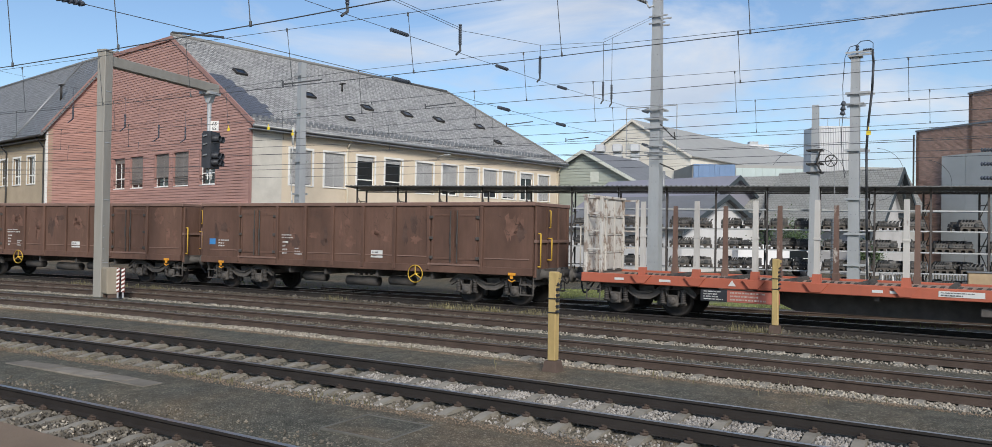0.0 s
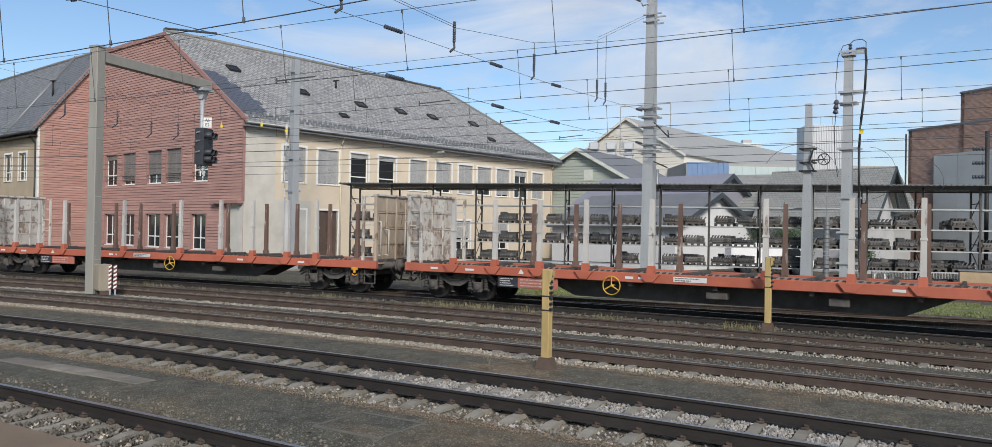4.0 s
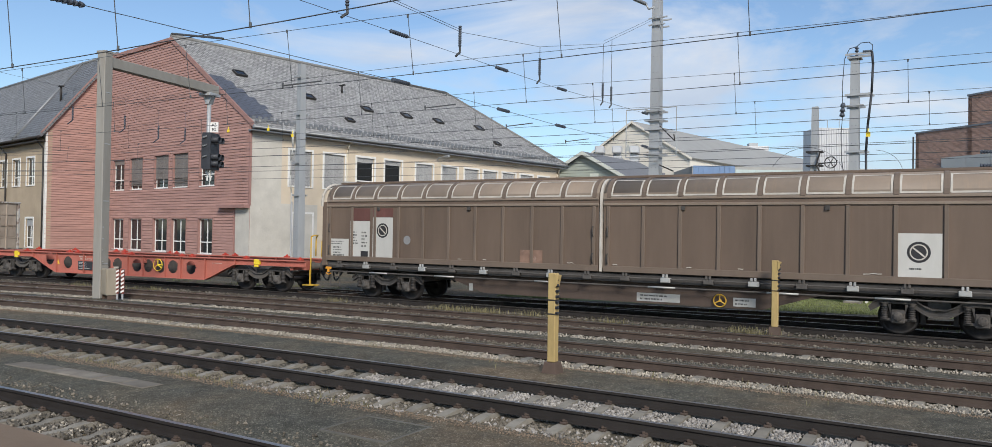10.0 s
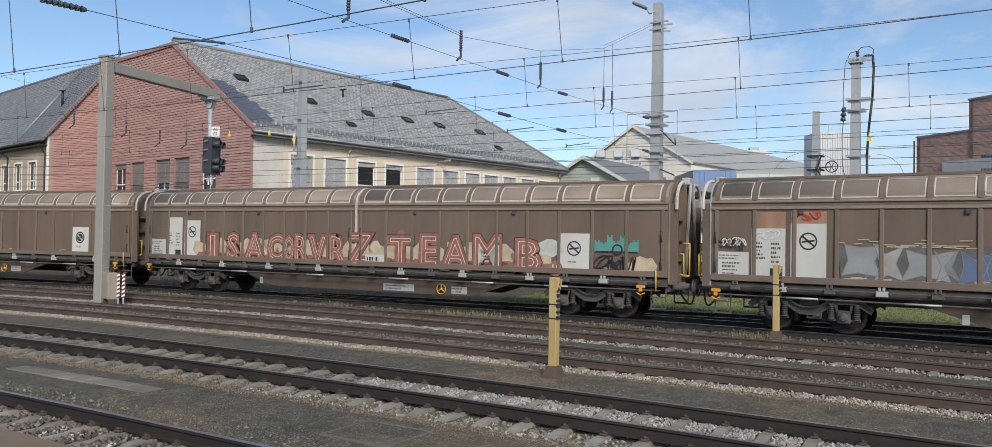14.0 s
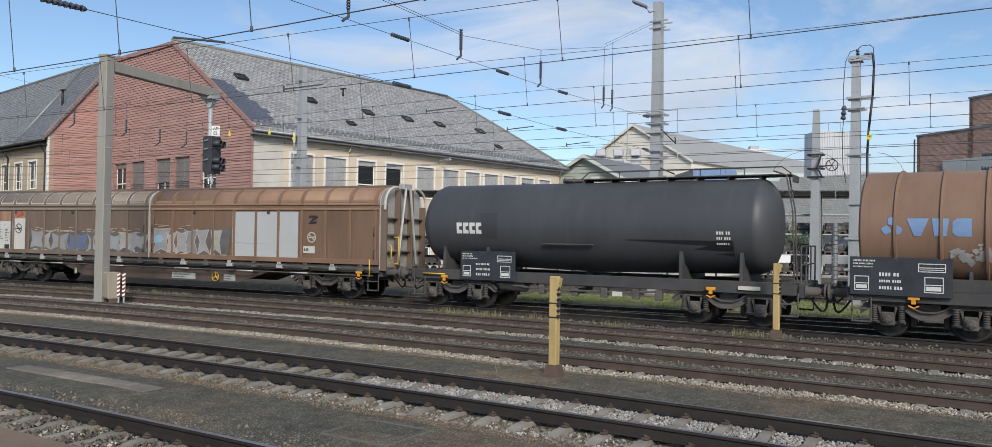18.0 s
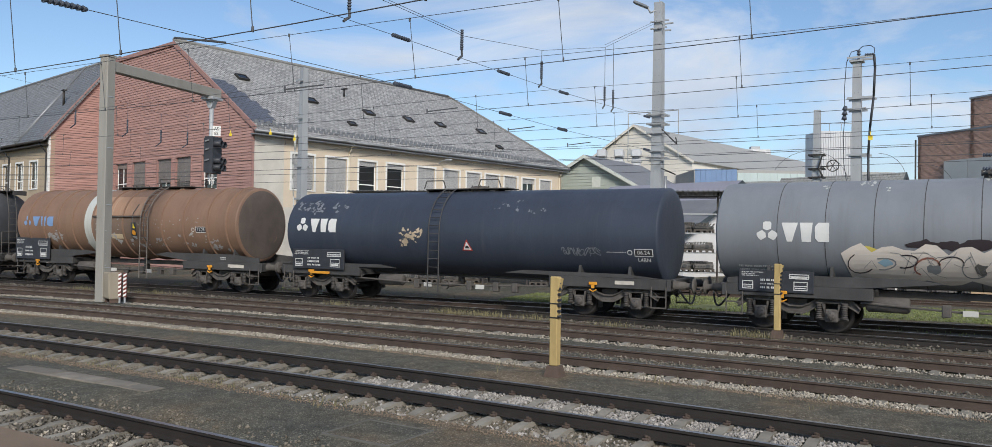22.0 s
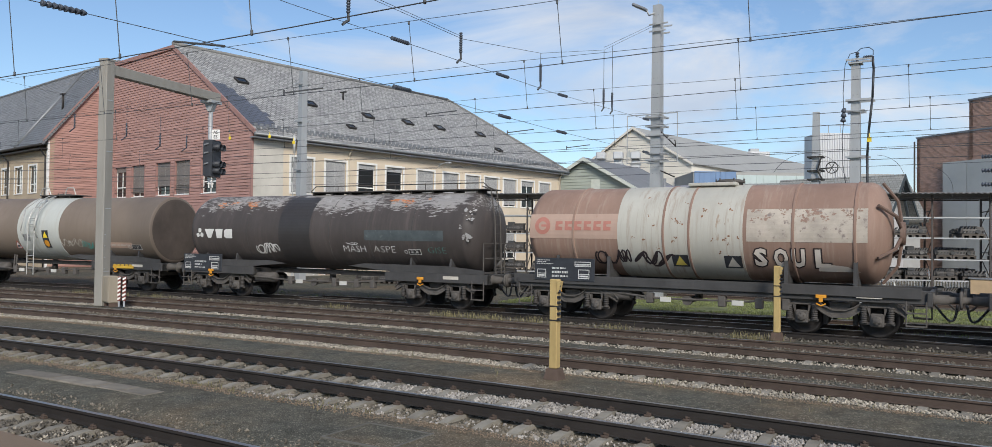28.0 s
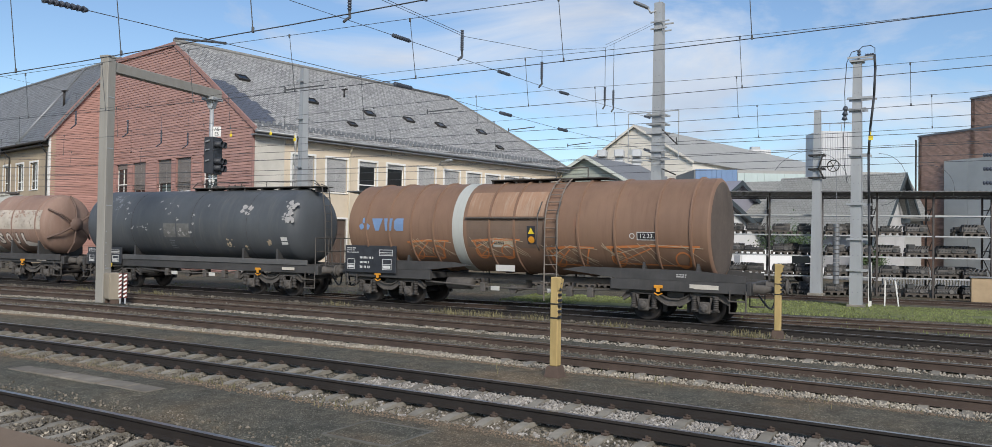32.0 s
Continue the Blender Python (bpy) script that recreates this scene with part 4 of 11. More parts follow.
def tapered(bm, x, y, z0, z1, w0, w1, d0=None, d1=None):
    d0, d1 = d0 or w0, d1 or w1
    A = [bm.verts.new((x + sx * w0 / 2, y + sy * d0 / 2, z0)) for sx, sy in ((-1, -1), (1, -1), (1, 1), (-1, 1))]
    B = [bm.verts.new((x + sx * w1 / 2, y + sy * d1 / 2, z1)) for sx, sy in ((-1, -1), (1, -1), (1, 1), (-1, 1))]
    bm.faces.new(A[::-1])
    bm.faces.new(B)
    for i in range(4):
        bm.faces.new((A[i], A[(i + 1) % 4], B[(i + 1) % 4], B[i]))


def letters(txt, size, parent, at, material, name="lettering", depth=0.004):
    """Writing as a mesh of its own, in the plane x, z, facing -y."""
    cu = bpy.data.curves.new("txt", "FONT")
    cu.body, cu.size, cu.extrude, cu.align_x, cu.align_y = txt, size, depth, "CENTER", "CENTER"
    cu.resolution_u = 2
    tmp = bpy.data.objects.new("txt", cu)
    scene.collection.objects.link(tmp)
    me = bpy.data.meshes.new_from_object(tmp.evaluated_get(bpy.context.evaluated_depsgraph_get()))
    bpy.data.objects.remove(tmp)
    bpy.data.curves.remove(cu)
    me.materials.clear()
    me.materials.append(material)
    ob = new(name, me)
    ob.parent = parent
    ob.matrix_basis = at @ Matrix.Rotation(radians(90), 4, "X")
    return ob


def build_gantry():
    # local x along the track, y across it
    G = thing("signal_gantry", "weathered steel signal post with a cantilever arm over the track", "signal gantry", pose(-24.06, 19.40, GZ, 0, 0, 5.0))
    bm = bm_new()
    rbox(bm, -0.18, 0.18, -0.18, 0.18, 0.0, 8.62, 0.02)
    rbox(bm, -0.20, 0.20, -0.20, 0.20, 8.6, 8.68, 0.01)
    part("post", bm, M_GANTRY, G)
    bm = bm_new()
    for z in (1.2, 3.4, 5.4, 7.2):
        box(bm, 0.178, 0.19, -0.12, 0.12, z, z + 0.03)
    for z in (0.5, 0.9, 1.3, 1.7, 2.1, 2.5):
        rod(bm, (0.18, -0.1, z), (0.2, -0.1, z), 0.02, 6)
    part("bolts", bm, M_GALV, G)
    bm = bm_new()
    rbox(bm, -0.15, 0.15, 0.18, 5.85, 8.13, 8.50, 0.02)
    part("arm", bm, M_GANTRY, G)
    bm = bm_new()
    rbox(bm, -0.28, 0.28, 5.1, 5.78, 8.01, 8.13, 0.01)
    prism(bm, [(-0.22, 8.01), (0.22, 8.01), (0.08, 7.68), (-0.08, 7.68)], 5.30, 5.54)
    part("arm_bracket", bm, M_GALV, G)
    bm = bm_new()
    rod(bm, (0, 5.42, 7.8), (0, 5.42, 4.92), 0.085, 12)
    part("hanger_tube", bm, M_GALV, G)
    # signal head: a dark case whose lamps face along the track to the right
    S = new("signal_head")
    S.parent = G
    S.matrix_basis = pose(0.0, 5.42, 4.95, 0, 0, 10)
    tagged(S, "black signal head with six hooded lamps")
    bm = bm_new()
    prism(bm, [(-0.10, 0.08), (-0.02, 0.0), (0.30, 0.0), (0.30, 1.52), (-0.05, 1.52), (-0.10, 1.40)], -0.36, 0.36)
    part("case", bm, M_BLACKP, S)
    for z in (0.24, 0.52, 1.22):
        for y in (-0.2, 0.2):
            bm = bm_new()
            lathe(bm, [(0.30, 0.13), (0.62 if y < 0 else 0.55, 0.135), (0.62 if y < 0 else 0.55, 0.12), (0.30, 0.115)], (0, y, z), 14)
            part("hood", bm, M_BLACKP, S)
            bm = bm_new()
            lathe(bm, [(0.31, 0.001), (0.33, 0.06), (0.31, 0.11)], (0, y, z), 12)
            part("lens", bm, M_GLASS, S)
    for z in (0.5, 0.95, 1.3):
        bm = bm_new()
        rod(bm, (-0.02, -0.42, z), (0.14, -0.36, z + 0.06), 0.035, 6)
        part("hinge", bm, M_ZINC, S)
    bm = bm_new()
    rbox(bm, 0.06, 0.44, -0.02, 0.0, 1.56, 1.98, 0.004)
    pl = part("number_plate", bm, M_WHITEP, S)
    for i, txt in enumerate(("AS", "ES")):
        letters(txt, 0.19, pl, pose(0.25, -0.024, 1.86 - 0.19 * i), M_BLACKP)
    bm = bm_new()
    for z in (-0.28, -0.1):
        rod(bm, (-0.1, 0, z), (0.2, 0, z), 0.02, 6)
    rod(bm, (-0.02, 0, -0.45), (-0.02, 0, 0.0), 0.03, 6)
    rod(bm, (0.14, 0, -0.45), (0.14, 0, 0.0), 0.02, 6)
    part("lower_bracket", bm, M_WHITEP, S)
    # cabinet at the foot
    C = thing("signal_cabinet", "beige steel cabinet on legs at the foot of the signal post", "cabinet", pose(-23.60, 19.42, GZ, 0, 0, -19))
    bm = bm_new()
    rbox(bm, -0.27, 0.27, -0.2, 0.2, 0.14, 1.06, 0.02)
    part("body", bm, M_CABIN, C)
    bm = bm_new()
    rbox(bm, -0.24, 0.24, -0.22, -0.2, 0.18, 1.02, 0.006)
    part("door", bm, M_CABIN, C)
    for x in (-0.24, 0.17):
        bm = bm_new()
        box(bm, x, x + 0.07, -0.16, 0.16, 0.0, 0.14)
        part("leg", bm, M_BROWNB, C)
    B = thing("hazard_board", "red and white striped hazard boards beside the cabinet", "hazard board", pose(-23.28, 19.46, GZ, 0, 0, 20))
    for k, x in enumerate((0.0, 0.19)):
        bm = bm_new()
        rbox(bm, x - 0.06, x + 0.06, -0.02, 0.02, 0.2, 1.05, 0.005)
        bd = part("board", bm, mat("board_dark_red", (0.17, 0.05, 0.04), 0.6, var=0.2, scale=4), B)
        for i in range(6):
            bm = bm_new()
            z = 0.22 + i * 0.14
            prism(bm, [(x - 0.058, z), (x + 0.058, z + 0.06), (x + 0.058, min(1.04, z + 0.13)), (x - 0.058, z + 0.07)], -0.026, -0.0205)
            part("stripe", bm, M_WHITEP, bd)
    bm = bm_new()
    box(bm, -0.03, 0.03, -0.01, 0.01, 0.0, 0.25)
    box(bm, 0.16, 0.22, -0.01, 0.01, 0.0, 0.25)
    part("foot", bm, M_GALV, B)


build_gantry()


def yellow_post(x, y, z, h, label):
    P = thing("marker_post", label, "post", pose(x, y, z, 0, 0, -8), group="yellow marker posts")
    bm = bm_new()
    tapered(bm, 0, 0, 0.0, 0.2, 0.30, 0.22)
    part("foot", bm, M_BROWNB, P)
    bm = bm_new()
    rbox(bm, -0.078, 0.078, -0.078, 0.078, 0.2, h, 0.015)
    part("post", bm, M_YEL, P)
    for z2 in (h * 0.585, h * 0.725):
        bm = bm_new()
        rbox(bm, -0.088, 0.088, -0.088, 0.088, z2, z2 + 0.025, 0.004)
        part("strap", bm, M_DARKIRON, P)
    rnd = random.Random(int(x * 10))
    for i in range(7):
        z3 = h * 0.60 + i * h * 0.055
        bm = bm_new()
        rod(bm, (0.07, -0.05, z3), (0.13 + rnd.uniform(0, 0.03), -0.07, z3 + 0.02), 0.022, 6)
        box(bm, 0.078, 0.108, -0.07, 0.02, z3 - 0.02, z3 + 0.03)
        part("cable_clip", bm, M_BLACKP, P)
    bm = bm_new()
    prism(bm, [(0.07, h - 0.02), (0.15, h - 0.03), (0.11, h - 0.22), (0.075, h - 0.25)], -0.09, 0.02)
    part("hook", bm, M_YEL, P)


yellow_post(-4.95, 13.4, GZ, 1.80, "weathered yellow concrete post with black cable clips")
yellow_post(-1.88, 21.62, GZ, 1.92, "weathered yellow concrete post beside the train's track")


def insulator(bm, p, q, r=0.06, n=7):
    p, q = Vector(p), Vector(q)
    rod(bm, p, q, r * 0.55, 8)
    for i in range(n):
        a = p.lerp(q, (i + 0.15) / n)
        c = p.lerp(q, (i + 0.8) / n)
        rod(bm, a, c, r, 10, r * 0.7)


def mast(name, label, x, y, top, w0, w1, rz=-8.0):
    M = thing(name, label, "mast", pose(x, y, GZ, 0, 0, rz))
    bm = bm_new()
    tapered(bm, 0, 0, 0.0, top - GZ, w0, w1)
    part("shaft", bm, M_GALV, M)
    bm = bm_new()
    rbox(bm, -w0 * 0.7, w0 * 0.7, -w0 * 0.7, w0 * 0.7, 0.0, 0.12, 0.02)
    part("footing", bm, M_CONC, M)
    bm = bm_new()
    k = 0
    for i in range(int(top / 0.7)):
        z = 0.6 + i * 0.7
        w = w0 + (w1 - w0) * z / top
        for sx in (-0.22, 0.22):
            rod(bm, (sx * w, -w / 2 - 0.012, z), (sx * w, -w / 2 + 0.01, z), 0.018, 6)
    part("rivets", bm, M_ZINC, M)
    return M


def build_masts():
    L = mast("lamp_mast", "tall grey tapered steel mast with a lamp and span-wire fittings", -8.05, 34.47, 12.85, 0.53, 0.36)
    bm = bm_new()
    bar(bm, [(-0.1, -0.2, 12.6), (-0.32, -0.25, 12.5), (-0.42, -0.3, 12.75)], 0.035, 8)
    arm = part("lamp_arm", bm, M_GALV, L)
    bm = bm_new()
    rbox(bm, -0.36, 0.36, -0.20, 0.20, -0.07, 0.07, 0.05)
    part("lamp_head", bm, M_ZINC, L, "grey floodlight", at=pose(-0.72, -0.35, 12.9, 0, 28, 0))
    bm = bm_new()
    for z, s in ((12.05, 0.55), (11.75, 0.45)):
        box(bm, -0.3, s, -0.30, -0.24, z, z + 0.06)
        box(bm, -0.3, s, 0.24, 0.30, z, z + 0.06)
    part("top_clamp", bm, M_GALV, L)
    bm = bm_new()
    rod(bm, (0, 0, 12.9), (0, 0, 13.5), 0.012, 6)
    part("spike", bm, M_GALV, L)
    for z in (7.95, 7.55, 7.15, 6.35, 6.05):
        bm = bm_new()
        for sy in (-0.36, 0.30):
            box(bm, -0.42, 0.42, sy, sy + 0.06, z, z + 0.07)
        for sx in (-0.40, 0.36):
            box(bm, sx, sx + 0.04, -0.3, 0.3, z + 0.004, z + 0.066)
        part("clamp", bm, M_GALV, L)
    # light frame round the mast
    bm = bm_new()
    r = 0.022
    P = [(-1.15, -0.6, 5.95), (1.15, -0.6, 5.95), (1.15, -0.6, 8.05), (-1.15, -0.6, 8.05)]
    for a, c in zip(P, P[1:] + P[:1]):
        rod(bm, a, c, r, 6)
    rod(bm, (-1.15, -0.6, 6.95), (1.15, -0.6, 6.95), 0.012, 6)
    for z in (5.95, 8.05):
        rod(bm, (-0.3, -0.6, z), (-0.3, 0, z), r, 6)
        rod(bm, (0.3, -0.6, z), (0.3, 0, z), r, 6)
    part("guard_frame", bm, M_GALV, L)
    bm = bm_new()
    rod(bm, (0.3, -0.3, 7.3), (1.05, -0.5, 6.6), 0.03, 6)
    rod(bm, (1.05, -0.5, 6.6), (1.0, -0.5, 6.9), 0.025, 6)
    rod(bm, (0.3, -0.3, 5.6), (1.0, -0.5, 5.3), 0.03, 6)
    part("stay", bm, M_DARKIRON, L)
    R = mast("cable_mast", "grey tapered steel mast with cable terminals on top", -0.07, 33.58, 9.45, 0.44, 0.29)
    bm = bm_new()
    rbox(bm, -0.24, 0.24, -0.24, 0.24, 9.5, 9.57, 0.01)
    part("cap", bm, M_GALV, R)
    bm = bm_new()
    insulator(bm, (0.05, 0, 9.57), (0.05, 0, 10.0), 0.075, 4)
    part("insulator", bm, M_INSUL, R)
    for z, s in ((9.62, 0.62), (8.05, 0.66), (7.62, 0.35), (5.85, 0.5), (3.95, 0.5), (2.6, 0.4), (1.4, 0.4)):
        bm = bm_new()
        box(bm, -0.33, s, -0.28, -0.23, z, z + 0.08)
        box(bm, -0.33, s, 0.23, 0.28, z, z + 0.08)
        part("bracket", bm, M_GALV, R)
    bm = bm_new()
    insulator(bm, (0.30, -0.25, 9.72), (0.62, -0.25, 9.72), 0.06, 4)
    insulator(bm, (-0.42, -0.25, 7.25), (-0.38, -0.25, 7.8), 0.11, 3)
    part("terminal", bm, M_INSUL, R)
    bm = bm_new()
    bar(bm, [(0.62, -0.25, 9.72), (0.66, -0.25, 9.2), (0.62, -0.25, 8.1), (0.5, -0.26, 6.9), (0.45, -0.28, 5.9), (0.47, -0.28, 4.0), (0.5, -0.3, 2.4), (0.55, -0.3, 0.3)], 0.045, 8)
    part("power_cable", bm, M_BLACKP, R)
    bm = bm_new()
    bar(bm, [(0.05, 0, 10.0), (0.2, -0.1, 10.1), (0.5, -0.2, 10.08), (0.64, -0.25, 9.95), (0.64, -0.25, 9.75)], 0.014, 6)
    part("jumper_cable", bm, M_BLACKP, R)
    bm = bm_new()
    bar(bm, [(0.05, 0, 10.0), (-0.2, -0.1, 9.92), (-0.36, -0.2, 9.5), (-0.42, -0.25, 8.4), (-0.4, -0.25, 7.8)], 0.014, 6)
    part("jumper_cable", bm, M_BLACKP, R)
    bm = bm_new()
    bar(bm, [(-0.4, -0.25, 7.25), (-0.45, -0.25, 6.6), (-0.42, -0.25, 5.6), (-0.3, -0.3, 4.8)], 0.014, 6)
    part("jumper_cable", bm, M_BLACKP, R)
    for cx, cz, rr, a0, a1 in ((0.75, 4.9, 1.0, -1.4, 1.5), (-1.7, 4.6, 1.5, 0.2, 2.6), (2.4, 4.5, 0.9, -0.3, 1.9)):
        bm = bm_new()
        pts = [(cx + rr * math.cos(a0 + (a1 - a0) * i / 12), -0.4, cz + rr * math.sin(a0 + (a1 - a0) * i / 12)) for i in range(13)]
        bar(bm, pts, 0.008, 5)
        part("loose_cable", bm, M_WIRE, R)
    S = mast("tension_pole", "grey square pole with a tensioning wheel in front of the rack", -1.78, 40.0, 8.6, 0.50, 0.27)
    bm = bm_new()
    for z in (6.55, 5.9, 5.5):
        bk = bm_new()
        for p in ((-0.35, 0.35, -0.30, -0.24), (-0.35, 0.35, 0.20, 0.26), (-0.35, -0.29, -0.24, 0.20), (0.29, 0.35, -0.24, 0.20)):
            box(bk, *p, z, z + 0.07)
        part("clamp", bk, M_DARKIRON, S)
    bar(bm, [(0.3, -0.3, 6.6), (0.12, -0.32, 5.95), (0.35, -0.32, 5.5)], 0.04, 6)
    part("bracket", bm, M_DARKIRON, S)
    bm = bm_new()
    lathe(bm, [(-0.03, 0.28), (0.03, 0.28), (0.03, 0.24), (-0.03, 0.24), (-0.03, 0.28)], (0.75, -0.3, 6.05), 20, axis="y")
    for i in range(6):
        a = i * math.pi / 3
        rod(bm, (0.75, -0.3, 6.05), (0.75 + 0.26 * math.cos(a), -0.3, 6.05 + 0.26 * math.sin(a)), 0.018, 5)
    rod(bm, (0.2, -0.3, 6.0), (0.75, -0.3, 6.05), 0.03, 6)
    part("tension_wheel", bm, M_DARKIRON, S)
    bm = bm_new()
    for i in range(14):
        z = 0.6 + i * 0.2
        lathe(bm, [(0, 0.14), (0.16, 0.14)], (0.9, -0.25, z), 10, axis="z")
    rod(bm, (0.9, -0.25, 0.3), (0.9, -0.25, 6.0), 0.015, 5)
    part("weight_stack", bm, M_ZINC, S)
    W = mast("concrete_mast", "weathered concrete mast beside the plastered wall", -28.2, 35.37, 11.65, 0.47, 0.33, -16)
    for z in (11.0, 8.9, 6.2, 4.4):
        for y in (-0.32, 0.26):
            bm = bm_new()
            box(bm, -0.28, 0.28, y, y + 0.06, z, z + 0.1)
            part("clamp", bm, M_GALV, W)
    bm = bm_new()
    rod(bm, (-0.45, -0.2, 8.1), (-0.42, -0.2, 7.2), 0.08, 10, 0.06)
    lathe(bm, [(0, 0.09), (0.08, 0.07), (0.1, 0.0)], (-0.45, -0.2, 8.1), 10, axis="z")
    bar(bm, [(-0.42, -0.2, 7.2), (-0.6, -0.2, 6.4), (-0.62, -0.2, 5.6), (-0.5, -0.2, 4.6), (-0.45, -0.2, 0.2)], 0.032, 8)
    part("cable_head", bm, mat("pipe_grey_white", (0.5, 0.5, 0.48), 0.6, var=0.12), W)
    bm = bm_new()
    rod(bm, (-0.3, -0.3, 4.1), (-0.3, -0.3, 0.1), 0.05, 6)
    part("conduit", bm, M_GALV, W)


build_masts()


def small_posts():
    for x, y, h, w, lean, lab in ((0.42, 33.9, 1.75, 0.11, 0, "white-painted thin steel post"), (0.95, 34.4, 1.05, 0.05, 1, "thin white marker stake standing upright"), (1.45, 34.5, 1.05, 0.05, -7, "thin white marker stake leaning sideways")):
        P = thing("white_post", lab, "post", pose(x, y, GZ, 0, lean, -8))
        bm = bm_new()
        rbox(bm, -w / 2, w / 2, -w / 2, w / 2, -0.1, h, 0.006)
        part("post", bm, M_WHITEP, P)
        bm = bm_new()
        rbox(bm, -w * 0.6, w * 0.6, -w * 0.6, w * 0.6, h, h + 0.02, 0.004)
        part("cap", bm, M_GALV, P)
    C = thing("equipment_box", "tan sheet-metal equipment box on the ground", "box", pose(5.1, 38.9, GZ, 0, 0, -4))
    bm = bm_new()
    rbox(bm, -0.75, 0.75, -0.4, 0.4, 0.08, 1.1, 0.02)
    part("body", bm, mat("tan_box", (0.42, 0.31, 0.19), 0.7, var=0.15), C)
    bm = bm_new()
    rbox(bm, -0.8, 0.8, -0.45, 0.45, 1.1, 1.15, 0.01)
    part("lid", bm, M_ZINC, C)
    bm = bm_new()
    box(bm, -0.7, 0.7, -0.35, 0.35, 0.0, 0.08)
    part("plinth", bm, M_CONC, C)
    # insulated switch pole, far end of the yard
    Q = thing("switch_pole", "dark steel pole carrying stacked insulators", "pole", pose(6.3, 46.0, GZ, 0, 0, 0))
    bm = bm_new()
    rod(bm, (0, 0, 0), (0, 0, 7.9), 0.10, 8)
    part("shaft", bm, M_DARKIRON, Q)
    for z in (4.9, 5.6, 6.3, 7.0):
        bm = bm_new()
        insulator(bm, (-0.65, 0, z), (-0.1, 0, z), 0.12, 4)
        part("insulator", bm, M_INSUL, Q)
    # boundary slab in the near gravel
    V = thing("cable_duct_cover", "row of worn concrete duct covers flush in the gravel", "duct cover", on_pose(at_x(-12.0, -15.25), -15.25, GZ + 0.0))
    m_cover = mat("duct_concrete", (0.185, 0.165, 0.135), 0.95, var=0.35, scale=2.0, spots=0.25, spot_col=(0.13, 0.12, 0.10), spot_scale=1.5, obj_var=0.15)
    for i in range(6):
        bm = bm_new()
        rbox(bm, -0.31, 0.31, -0.19, 0.19, -0.05, 0.02, 0.012)
        part("cover", bm, m_cover, V, at=pose(-1.55 + i * 0.64, random.uniform(-0.02, 0.02), random.uniform(-0.012, 0.004), 0, 0, random.uniform(-1, 1)))
    U = thing("drain_cover", "dusty drain cover almost buried in the gravel", "drain cover", on_pose(at_x(-5.5, -15.35), -15.35, GZ - 0.008))
    bm = bm_new()
    rbox(bm, -0.5, 0.5, -0.42, 0.42, -0.05, 0.014, 0.006)
    part("cover", bm, M_GROUND, U)
    bm = bm_new()
    for q in ((-0.54, 0.54, -0.46, -0.43), (-0.54, 0.54, 0.43, 0.46), (-0.54, -0.51, -0.43, 0.43), (0.51, 0.54, -0.43, 0.43)):
        box(bm, *q, -0.05, 0.02)
    part("rim", bm, mat("drain_rim", (0.13, 0.125, 0.11), 0.95, var=0.3, scale=3), U)


small_posts()


